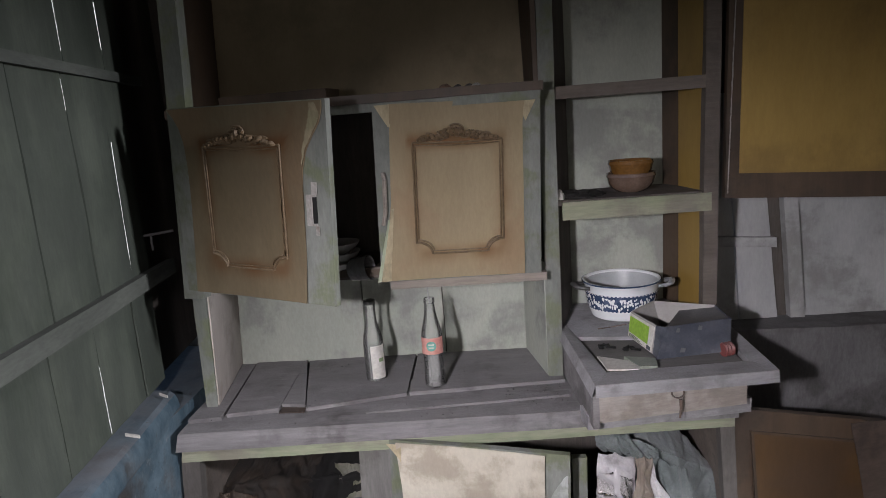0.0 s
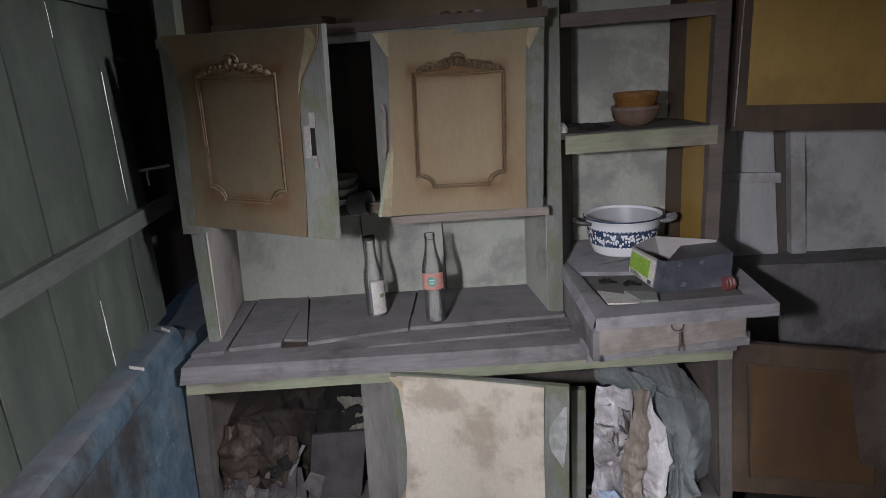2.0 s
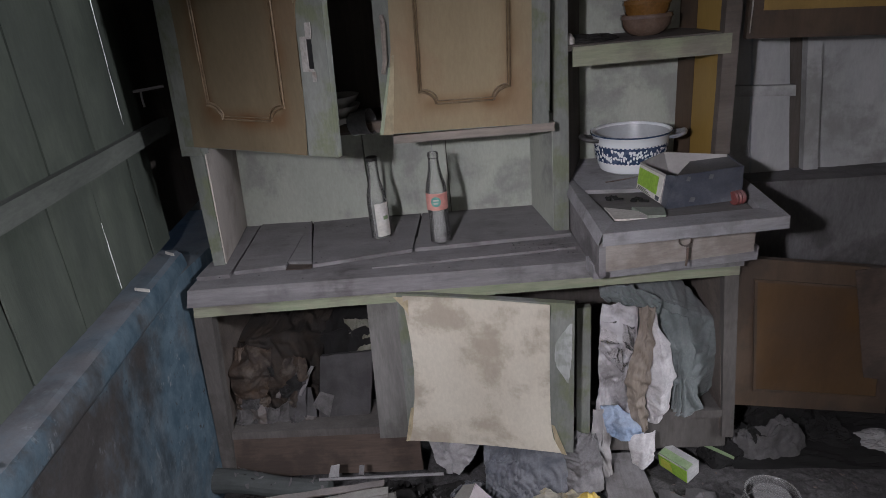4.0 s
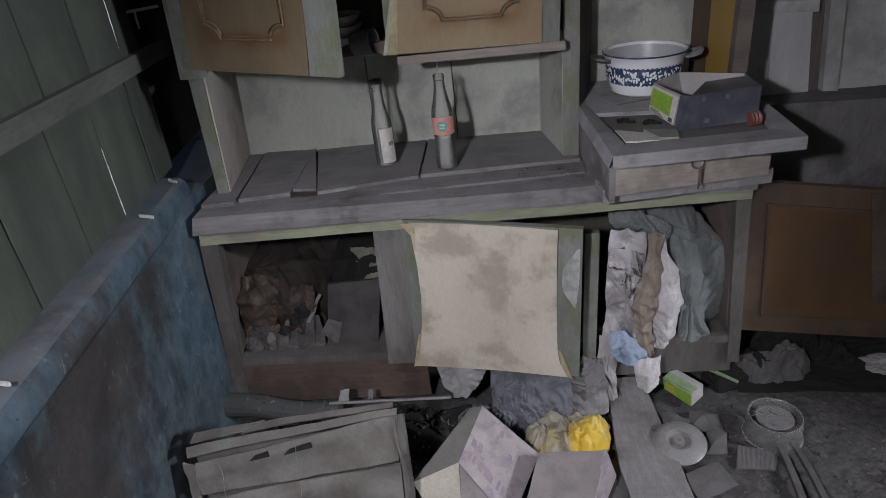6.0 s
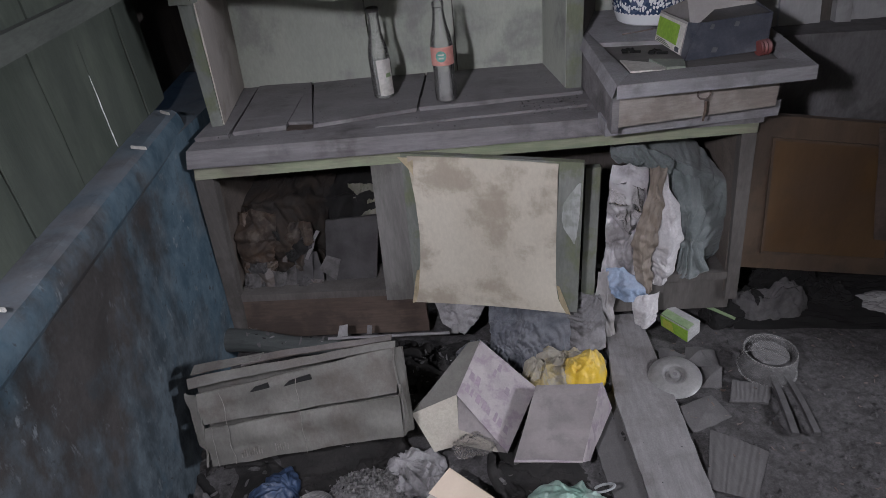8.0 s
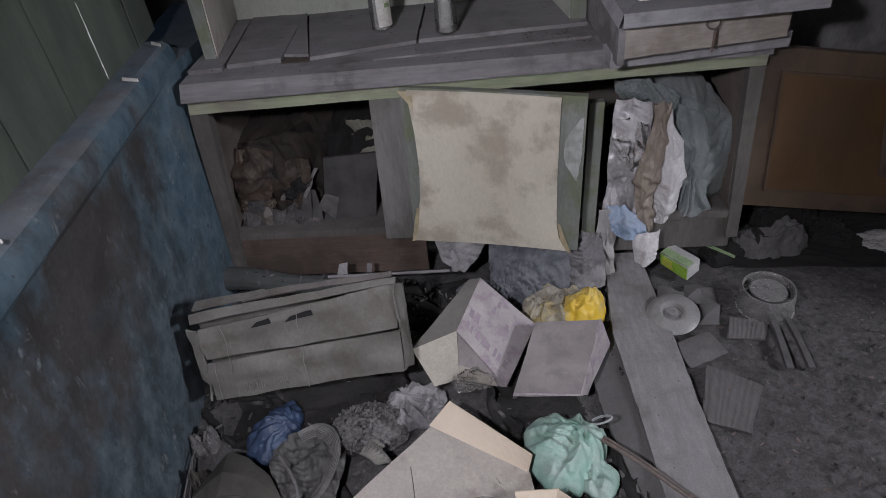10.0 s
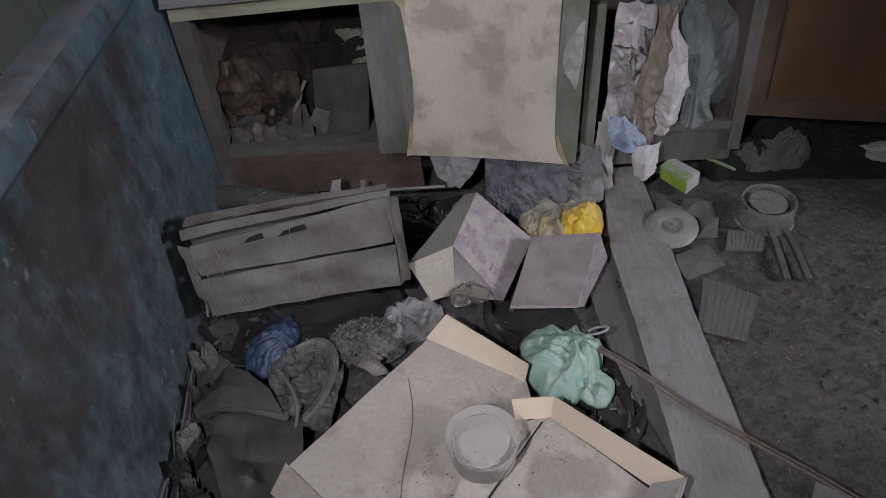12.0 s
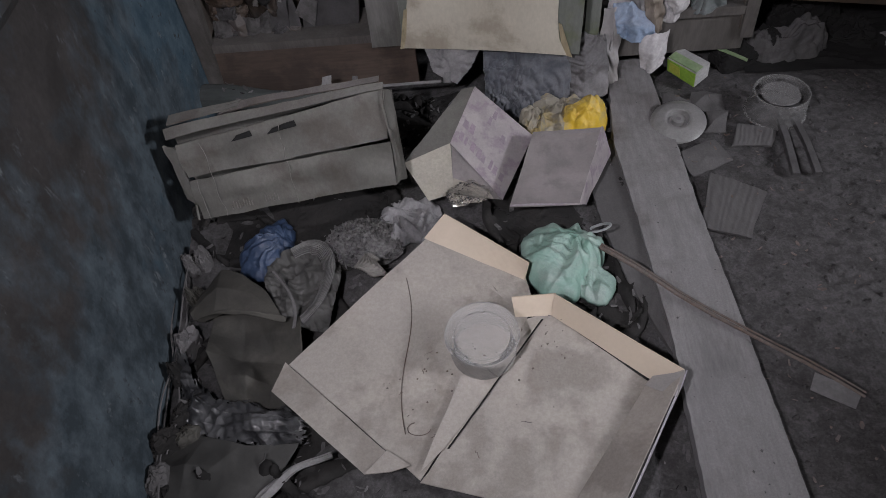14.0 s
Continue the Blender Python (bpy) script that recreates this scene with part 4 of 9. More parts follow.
def build_low_wall():
    ys = np.linspace(-3.0, 2.3, 150)
    zs = np.linspace(-0.05, 0.685, 40)
    bm = bmesh.new()
    front = []
    for z in zs:
        row = []
        for y in ys:
            x = wall_x(y, z) + 0.006 * noise.noise(Vector((0, y * 3, z * 3))) + 0.0025 * ridged(Vector((1, y * 14, z * 9)), 3)
            row.append(bm.verts.new((x, y, z)))
        front.append(row)
    back = [[bm.verts.new((wall_x(y, 0) - 0.16, y, z)) for y in (ys[0], ys[-1])] for z in (zs[0], zs[-1])]
    for a, b in zip(front, front[1:]):
        for i in range(len(ys) - 1):
            bm.faces.new((a[i], a[i + 1], b[i + 1], b[i]))
    bm.faces.new([*front[-1], back[1][1], back[1][0]])
    bm.faces.new((back[0][0], back[0][1], back[1][1], back[1][0]))
    wall = solo("wall_west_low", bm, LIMEWASH, (-0.65, 1.0, 0), "low masonry wall with peeling blue limewash", "wall", kind="structure", smooth=True)
    # worn rounded sill on top of the masonry
    bm = bmesh.new()
    prof = [(-0.155, 0.684), (-0.155, 0.727), (-0.07, 0.728), (-0.035, 0.728), (-0.008, 0.726), (0.004, 0.719), (0.010, 0.706), (0.012, 0.690), (0.009, 0.668), (-0.010, 0.645)]
    rows = []
    for y in np.linspace(-3.0, 1.83, 130):
        row = []
        for dx, z in prof:
            w = 0.006 * noise.noise(Vector((dx * 9, y * 5, z * 9))) + 0.004 * ridged(Vector((dx * 20, y * 16, 0.0)), 2) if dx > -0.1 else 0.0
            row.append(bm.verts.new((plank_x(y) + 0.052 + dx + w, y, z + w * 0.6)))
        rows.append(row)
    for a, b in zip(rows, rows[1:]):
        for i in range(len(prof) - 1):
            bm.faces.new((a[i], a[i + 1], b[i + 1], b[i]))
    bm.faces.new(rows[-1])
    part("sill", bm, LIMEWASH, wall, "rounded blue-washed sill thick with dust", smooth=True)


def build_sill_streaks():
    # white slivers laid where daylight from the cracks streaks the sill
    for k, (x, y, ln, a) in enumerate(((-0.646, 1.788, 0.034, -0.55), (-0.612, 1.583, 0.042, -0.35), (-0.552, 1.043, 0.028, -0.2))):
        c, s = math.cos(a) * ln * 0.5, math.sin(a) * ln * 0.5
        bm = slab(((x - c, y - s - 0.0018, 0.738), (x + c, y + s - 0.0018, 0.738), (x + c, y + s + 0.0018, 0.738), (x - c, y - s + 0.0018, 0.738)), 0.006, (8, 1), 0.001, k, edge=0, freq=40)
        solo("paint_chip", bm, PAPER, (x, y, 0.735), "thin white sliver that stands for a streak of daylight on the dusty sill", "paint chip", "chips on the sill")


def plank_x(y):
    return -0.668 - 0.126 * (y - 1.605)


def build_plank_wall():
    wall = thing("wall_west_planks", (-0.7, 1.0, 0.73), "wall of grey-green painted vertical boards with thin daylight cracks", "wall", kind="structure")
    rnd = random.Random(4)

    def row_of(edges, z0, z1, gap):
        for i, (y0, y1) in enumerate(zip(edges, edges[1:])):
            o = rnd.uniform(-0.0015, 0.0015)
            bm = slab(((plank_x(y0) + o, y0 + gap / 2, z0), (plank_x(y1) + o, y1 - gap / 2, z0), (plank_x(y1) + o, y1 - gap / 2, z1), (plank_x(y0) + o, y0 + gap / 2, z1)),
                      0.004, (3, 8), 0.003, i + 7 * z0, edge=0.001)
            part("plank", bm, PLANK_GREEN, wall)
    row_of([-3.0, -1.5, -0.4, 0.3, 0.62, 0.85, 1.05, 1.238, 1.428, 1.602, 1.80, 1.925], 0.727, 1.0, 0.0055)
    row_of([-3.0, -1.5, -0.4, 0.4, 0.9, 1.25, 1.475, 1.662, 1.832, 1.945], 1.0, 1.5, 0.0055)
    row_of([-3.0, -1.0, 0.0, 0.9, 1.2, 1.47, 1.687, 1.878, 1.985], 1.5, 2.5, 0.0055)
    for z, d in ((1.003, 0.022), (1.497, 0.012)):
        ya, yb = -2.9, 2.06
        bm = slab(((plank_x(ya) + d, ya, z - d), (plank_x(yb) + d, yb, z - d), (plank_x(yb) + d, yb, z + 0.8 * d), (plank_x(ya) + d, ya, z + 0.8 * d)), 0.02, (24, 2), 0.003, z, edge=0.004)
        part("batten", bm, BATTEN, wall)
    # dark boards behind, so that only the open cracks let the day in
    bm = slab(((plank_x(-3.0) - 0.03, -3.0, 0.72), (plank_x(2.4) - 0.03, 2.4, 0.72), (plank_x(2.4) - 0.03, 2.4, 2.55), (plank_x(-3.0) - 0.03, -3.0, 2.55)), 0.02, (2, 2), edge=0)
    part("backing_board", bm, DARK_WOOD, wall)
    # strips of sky that show through the cracks
    for y, z0, z1 in ((1.602, 0.733, 0.885), (1.832, 1.02, 1.345), (1.662, 1.41, 1.475), (1.687, 1.53, 1.66), (1.878, 1.555, 1.66)):
        bm = bmesh.new()
        tube(bm, [(plank_x(y) - 0.0006, y + 0.0012 * noise.noise(Vector((y * 9, t * 5, 0))) + 0.03 * t * (z1 - z0) * (1 if z1 - z0 > 0.2 else 0), z0 + (z1 - z0) * t) for t in np.linspace(0, 1, 18)], 0.0009, 5, lambda s: 0.3 + abs(noise.noise(Vector((y * 20, s * 9, 3)))) * 1.4)
        solo("backdrop", bm, DAYLIGHT, (plank_x(y), y, z0), "thin strip of daylight between wall boards", "daylight", kind="structure")


def build_back_walls():
    wall = thing("wall_north", (0.9, 2.2, 0), "grey-white boarded wall above a dusty masonry base", "wall", kind="structure")
    part("board", slab(((0.70, 2.2, 0.70), (0.880, 2.2, 0.70), (0.835, 2.2, 1.35), (0.70, 2.2, 1.35)), 0.012, (3, 8), 0.002, 1), GREY_BOARD, wall)
    part("board", slab(((0.884, 2.2, 0.70), (0.990, 2.2, 0.70), (0.925, 2.2, 1.35), (0.839, 2.2, 1.35)), 0.012, (3, 8), 0.002, 2), GREY_BOARD, wall)
    # dark board set back to stand for the shade of an open gap
    part("board", slab(((0.993, 2.214, 0.70), (1.06, 2.214, 0.70), (1.01, 2.214, 1.35), (0.928, 2.214, 1.35)), 0.012, (3, 8), 0.002, 3), DARK_WOOD, wall)
    part("post", slab(((1.022, 2.185, 0.700), (1.062, 2.185, 0.700), (1.005, 2.185, 1.36), (0.968, 2.185, 1.36)), 0.03, (2, 8), 0.003, 4, edge=0.003), GREY_BOARD, wall)
    part("board", slab(((1.06, 2.205, 0.70), (1.6, 2.205, 0.70), (1.6, 2.205, 1.35), (1.004, 2.205, 1.35)), 0.012, (6, 6), 0.003, 5), GREY_BOARD, wall)
    part("board", slab(((1.603, 2.205, 0.70), (4.0, 2.205, 0.70), (4.0, 2.205, 2.55), (1.603, 2.205, 2.55)), 0.012, (6, 6), 0.003, 6), GREY_BOARD, wall)
    part("board", slab(((0.70, 2.225, 1.2), (1.7, 2.225, 1.2), (1.7, 2.225, 2.55), (0.70, 2.225, 2.55)), 0.012, (6, 6), 0.003, 8), DARK_WOOD, wall)
    part("rail", slab(((0.79, 2.18, 0.926), (0.975, 2.18, 0.914), (0.973, 2.18, 0.942), (0.788, 2.18, 0.955)), 0.022, (3, 1), 0.002, 6, edge=0.003), GREY_BOARD, wall)
    bm = slab(((0.70, 2.10, -0.05), (4.0, 2.10, -0.05), (4.0, 2.10, 0.70), (0.70, 2.10, 0.70)), 0.12, (40, 12), 0.012, 7, edge=0.01)
    part("masonry_base", bm, SOIL_WALL, wall, "dusty grey rendered masonry", smooth=False)
    part("backing", slab(((-1.2, 2.32, -0.05), (0.75, 2.32, -0.05), (0.75, 2.32, 2.55), (-1.2, 2.32, 2.55)), 0.05, (4, 4), edge=0), DARK_WOOD, wall)


def build_room():
    # the four boards at x = 1.9 are added unseen to mask the doorway lamp
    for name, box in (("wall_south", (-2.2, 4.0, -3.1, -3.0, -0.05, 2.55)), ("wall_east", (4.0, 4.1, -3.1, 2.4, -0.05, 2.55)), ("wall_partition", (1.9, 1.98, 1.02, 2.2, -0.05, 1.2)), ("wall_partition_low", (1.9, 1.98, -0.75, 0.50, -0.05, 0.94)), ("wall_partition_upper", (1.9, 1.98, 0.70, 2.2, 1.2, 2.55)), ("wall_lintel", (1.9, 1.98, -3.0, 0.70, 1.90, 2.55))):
        solo(name, beam(*box, warp=0), GREY_BOARD, (box[0], box[2], 0), "plain grey boarding out of view that closes the room and masks light", "wall", kind="structure")
    solo("ceiling", beam(-2.2, 4.1, -3.1, 2.4, 2.55, 2.6, warp=0), DARK_WOOD, (0, 0, 2.55), "dark boarded ceiling", "ceiling", kind="structure")


SOIL_WALL = mat("dusty_grey_render", (0.105, 0.10, 0.102), (0.175, 0.168, 0.172), 12, (1, 1, 0.35), 0.95, 0.7, 0.4, dust_colour=(0.17, 0.164, 0.168), stain=(0.055, 0.050, 0.048), stain_amount=0.75, stain_scale=6)
build_ground()
build_low_wall()
build_plank_wall()
build_sill_streaks()
build_back_walls()
build_room()


# ---------------------------------------------------------------- cabinet doors
def on_plane(corners):
    a, b, c, d = [Vector(p) for p in corners]
    normal = ((b - a).cross(d - a)).normalized()
    return lambda u, v, out=0.0: a.lerp(b, u).lerp(d.lerp(c, u), v) + normal * out


def carving(door, at, u0, u1, v0, v1, seed, out):
    """The moulded border with scrolled lower corners and a flowered crest."""
    rnd = random.Random(seed)
    def run(pts, r, name="moulding"):
        bm = bmesh.new()
        for k, rad in ((0.0, r), (1.0, r * 0.62)):
            tube(bm, [at(u + (0.5 * (u0 + u1) - u) * 0.055 * k, v + (0.5 * (v0 + v1) - v) * 0.05 * k, out + 0.001) for u, v in pts], rad)
        return part(name, bm, CARVED, door, smooth=True)
    w, h = u1 - u0, v1 - v0
    run([(u0, v0 + 0.10 * h + 0.9 * h * t) for t in np.linspace(0, 1, 14)], 0.0026)
    run([(u1, v0 + 0.10 * h + 0.9 * h * t) for t in np.linspace(0, 1, 14)], 0.0026)
    run([(u0 + 0.19 * w + 0.62 * w * t, v0) for t in np.linspace(0, 1, 12)], 0.0024)
    run([(u0 + w * t, v1 - 0.012 * h * math.sin(math.pi * t)) for t in np.linspace(0, 1, 16)], 0.0028)
    for side in (0, 1):
        pts = []
        for t in np.linspace(0, 1, 14):
            ang = math.pi / 2 * t
            du, dv = 0.18 * w * math.sin(ang), 0.11 * h * math.cos(ang)
            pts.append((u0 + du if side == 0 else u1 - du, v0 + dv))
        run(pts, 0.0034, "corner_scroll")
    cu = 0.5 * (u0 + u1)
    for k in range(15):
        bm = bmesh.new()
        t = (k - 7) / 7
        turn = 1 if t > 0 else -1
        c = (cu + t * 0.36 * w, v1 + 0.028 * h + 0.085 * h * (1 - abs(t)) ** 1.1 * rnd.uniform(0.5, 1.0))
        size = 0.045 * (1.2 - 0.55 * abs(t)) * rnd.uniform(0.8, 1.1)
        pts = [at(c[0] + turn * size * w * 2.0 * (1 - s * 0.75) * math.cos(5.2 * s + k), c[1] + size * h * 1.1 * (1 - s * 0.75) * math.sin(5.2 * s + k), out + 0.003 + 0.004 * s) for s in np.linspace(0, 1, 12)]
        tube(bm, pts, 0.0026, 5, lambda s: 1.15 - 0.6 * s)
        part("crest_scroll", bm, CARVED, door, smooth=True)
    # plump leaves between the scrolls, fanned out from the middle
    for k in range(17):
        bm = bmesh.new()
        t = (k - 8) / 8
        lean = 1.35 * t + rnd.uniform(-0.3, 0.3)
        foot = (cu + 0.40 * w * t, v1 + 0.012 * h + 0.045 * h * (1 - abs(t)) * rnd.random())
        ln = 0.075 * h * (1.15 - 0.6 * abs(t)) * rnd.uniform(0.75, 1.15)
        pts = [at(foot[0] + ln * s * math.sin(lean + 0.5 * s * t) * 1.1, foot[1] + ln * s * math.cos(lean + 0.5 * s * t), out + 0.002 + 0.005 * math.sin(math.pi * s)) for s in np.linspace(0, 1, 8)]
        tube(bm, pts, 0.0052, 6, lambda s: 0.25 + math.sin(math.pi * min(1.0, s * 0.85 + 0.1)))
        part("crest_leaf", bm, CARVED, door, smooth=True)


def cabinet_door(cabinet, corners, left, right, seed, facing, carved=None, frame_mat=None):
    """A framed door under a bowed sheet of plywood that no longer reaches the edges of its frame.
    left, right: the sheet's edges as (height, place across) pairs; carved: the carved border's (u0, u1, v0, v1), round which old varnish has bled."""
    at = on_plane(corners)
    door = part("door", slab([at(0.0, 0.0), at(1.0, 0.0), at(1.0, 1.0), at(0.0, 1.0)], 0.016, (6, 8), 0.0015, seed, edge=0.002), frame_mat or GREEN_STILE, cabinet, "grey-green door frame")
    bm = bmesh.new()
    bled = bm.verts.layers.float.new("varnish")
    rows = []
    nu, nv = 36, 40

    def bleed(u, v):
        if not carved:
            return 0.0
        u0, u1, v0, v1 = carved
        inside = min(u - u0, u1 - u, (v - v0) * 1.1, (v1 - v) * 1.1)
        rim = math.exp(-(inside / (0.035 if inside > 0 else 0.05)) ** 2)
        top = math.exp(-((v - v1 - 0.01) / 0.045) ** 2) * (1.0 if u0 - 0.03 < u < u1 + 0.03 else 0.0)
        base = math.exp(-((v - v0 + 0.01) / 0.05) ** 2) * (0.9 if u0 < u < u1 else 0.0)
        return min(1.0, (0.55 * rim + 0.75 * top + 0.4 * base) * (0.7 + 0.9 * noise.noise(Vector((u * 7, v * 7, seed)))))
    for j in range(nv + 1):
        v = j / nv
        row = []
        for i in range(nu + 1):
            u = i / nu
            uu = np.interp(v, [q[0] for q in left], [q[1] for q in left]) * (1 - u) + np.interp(v, [q[0] for q in right], [q[1] for q in right]) * u
            lift = 0.003 + 0.006 * (2 * u - 1) ** 2 * (2 * v - 1) ** 2 + 0.001 * noise.noise(Vector((u * 3, v * 3, seed)))
            row.append((at(uu, 0.006 + 0.988 * v, lift), bleed(uu, v)))
        rows.append(row)
    nrm = (at(0, 0, 1) - at(0, 0, 0)) * 0.0025
    fr, bk = [], []
    for row in rows:
        fr.append([bm.verts.new(p) for p, k in row])
        bk.append([bm.verts.new(p - nrm) for p, k in row])
        for vert, (p, k) in zip(fr[-1], row):
            vert[bled] = k
    for j in range(nv):
        for i in range(nu):
            bm.faces.new((fr[j][i], fr[j][i + 1], fr[j + 1][i + 1], fr[j + 1][i]))
            bm.faces.new((bk[j][i], bk[j + 1][i], bk[j + 1][i + 1], bk[j][i + 1]))
    for i in range(nu):
        bm.faces.new((fr[0][i + 1], fr[0][i], bk[0][i], bk[0][i + 1]))
        bm.faces.new((fr[nv][i], fr[nv][i + 1], bk[nv][i + 1], bk[nv][i]))
    for j in range(nv):
        bm.faces.new((fr[j][0], fr[j + 1][0], bk[j + 1][0], bk[j][0]))
        bm.faces.new((fr[j + 1][nu], fr[j][nu], bk[j][nu], bk[j + 1][nu]))
    part("panel", bm, facing, door, "bowed plywood facing", smooth=True)
    return door, at


# ---------------------------------------------------------------- hutch above the counter
def build_hutch():
    hutch = thing("hutch", (-0.13, 2.0, 0.66), "dusty hutch with two carved doors ajar above an open niche", "cabinet")
    P = lambda name, box, m, label="", seed=0: part(name, beam(*box, warp=0.0015, seed=seed), m, hutch, label)
    # niche
    P("back_panel", (-0.60, -0.215, 2.17, 2.185, 0.655, 0.97), NICHE, "pale greenish back board", 1)
    P("back_panel", (-0.212, 0.02, 2.171, 2.186, 0.655, 0.97), NICHE, "pale greenish back board", 2)
    P("back_panel", (0.023, 0.30, 2.17, 2.185, 0.655, 0.97), NICHE, "pale greenish back board", 3)
    part("side_panel", slab(((-0.550, 1.872, 0.664), (-0.597, 2.169, 0.664), (-0.580, 2.169, 0.962), (-0.537, 1.872, 0.955)), 0.014, (5, 5), 0.002, 3), SIDE_WOOD, hutch, "pale side board")
    part("side_panel", slab(((0.257, 2.169, 0.663), (0.296, 1.956, 0.663), (0.298, 1.956, 0.965), (0.262, 2.169, 0.965)), 0.010, (5, 5), 0.002, 4), NICHE, hutch)
    part("stile", slab(((-0.582, 1.866, 0.664), (-0.553, 1.866, 0.664), (-0.540, 1.862, 0.965), (-0.572, 1.862, 0.965)), 0.016, (2, 10), 0.002, 5, edge=0.003), GREEN_STILE, hutch, "grey-green front post")
    part("stile", slab(((-0.588, 1.855, 0.955), (-0.535, 1.845, 0.955), (-0.490, 1.84, 1.75), (-0.535, 1.85, 1.75)), 0.03, (2, 10), 0.002, 5, edge=0.003), GREEN_STILE, hutch, "grey-green front post")
    # closed box behind the doors
    P("shelf", (-0.575, 0.265, 1.928, 2.17, 0.966, 0.982), BROWN_IN, "", 6)
    P("top_board", (-0.565, 0.305, 1.85, 2.17, 1.385, 1.405), BROWN_IN, "", 7)
    P("back_panel", (-0.57, 0.30, 2.168, 2.180, 0.975, 1.38), DARK_WOOD, "", 8)
    P("side_panel", (-0.562, -0.550, 1.88, 2.165, 0.968, 1.384), DARK_WOOD, "", 9)
    P("rail", (-0.55, 0.30, 1.868, 1.884, 1.365, 1.398), GREEN_STILE, "", 10)
    P("rail", (-0.56, 0.255, 1.932, 1.946, 0.958, 0.985), BROWN_DUST, "", 11)
    # open shelf on top
    P("back_panel", (-0.56, 0.30, 2.17, 2.182, 1.41, 2.1), UPPER_BACK, "dim brown back board", 12)
    part("side_panel", slab(((-0.545, 1.875, 1.41), (-0.555, 2.17, 1.41), (-0.52, 2.17, 2.1), (-0.505, 1.875, 2.1)), 0.014, (4, 8), 0.002, 13), BROWN_IN, hutch)
    part("side_panel", slab(((0.29, 2.17, 1.41), (0.295, 1.955, 1.41), (0.295, 1.955, 2.1), (0.275, 2.17, 2.1)), 0.012, (4, 8), 0.002, 14), BROWN_IN, hutch)
    P("top_board", (-0.55, 0.72, 1.85, 2.18, 2.1, 2.12), BROWN_IN, "", 15)

    edge = (0.24, 0.732, 0.163, 0.795)
    door, at = cabinet_door(hutch, ((-0.554, 1.814, 0.986), (-0.163, 1.638, 0.972), (-0.140, 1.638, 1.392), (-0.534, 1.799, 1.406)),
                            ((0, 0.09), (0.15, 0.093), (0.37, 0.10), (0.5, 0.107), (0.71, 0.113), (0.82, 0.108), (0.90, 0.088), (0.96, 0.055), (1, 0.02)),
                            ((0, 0.836), (0.23, 0.844), (0.4, 0.845), (0.57, 0.847), (0.675, 0.855), (0.77, 0.882), (0.82, 0.913), (0.9, 0.969), (0.96, 0.99), (1, 0.992)), 1, TAN_DARK, edge)
    carving(door, at, *edge, 2, 0.006)
    recessed_handle(door, at, 0.868, 0.926, 0.40, 0.553)
    split = ((0.70, 0.860, 0.862), (0.77, 0.868, 0.880), (0.82, 0.882, 0.910), (0.86, 0.897, 0.938), (0.90, 0.910, 0.962), (0.94, 0.918, 0.980), (0.985, 0.922, 0.988))
    part("split_veneer", lofted([at(u, v, 0.0088) for v, u, w in split], [at(w, v, 0.0070) for v, u, w in split], 0.001, (4, 30), 0.0004, 3, 0), SPLIT_DULL, door, "dull yellow split veneer")

    edge = (0.225, 0.76, 0.152, 0.78)
    door, at = cabinet_door(hutch, ((-0.098, 1.845, 0.968), (0.287, 1.905, 0.952), (0.303, 1.90, 1.372), (-0.082, 1.845, 1.383)),
                            ((0, 0.0), (0.1, 0.022), (0.2, 0.042), (0.32, 0.062), (0.45, 0.083), (0.64, 0.087), (0.9, 0.096), (1, 0.102)),
                            ((0, 0.89), (0.5, 0.892), (0.85, 0.888), (0.95, 0.893), (1, 0.905)), 4, TAN_PLY, edge)
    carving(door, at, *edge, 5, 0.006)
    bm = bmesh.new()
    tube(bm, [at(0.045, 0.62, 0.003), at(0.05, 0.585, 0.012), at(0.046, 0.40, 0.012), at(0.03, 0.33, 0.003)], 0.0055, 6)
    part("handle", bm, BROWN_PALE, door, smooth=True)
    part("split_veneer", slab([at(-0.022, 0.004, 0.010), at(0.012, 0.006, 0.007), at(0.078, 0.36, 0.006), at(0.062, 0.36, 0.009)], 0.002, (3, 8), 0.001, 6), GREEN_PALE, door, "pale green split veneer")
    part("split_veneer", slab([at(0.002, 0.004, 0.012), at(0.06, 0.004, 0.008), at(0.098, 0.42, 0.006), at(0.085, 0.42, 0.008)], 0.002, (3, 8), 0.001, 16), YELLOW_EDGE, door, "yellow split veneer")
    part("split_veneer", slab([at(0.89, 0.90, 0.006), at(0.905, 0.87, 0.008), at(0.97, 0.985, 0.006), at(0.895, 0.99, 0.006)], 0.002, (3, 4), 0.001, 7), YELLOW_EDGE, door, "yellow split veneer")
    part("split_veneer", slab([at(0.088, 0.87, 0.006), at(0.10, 0.87, 0.006), at(0.106, 0.992, 0.006), at(0.012, 0.988, 0.007)], 0.002, (3, 4), 0.001, 8), YELLOW_EDGE, door, "yellow split veneer")
    P("rail", (-0.085, 0.30, 1.905, 1.925, 0.932, 0.952), BROWN_PALE, "pale bare lower rail", 16)


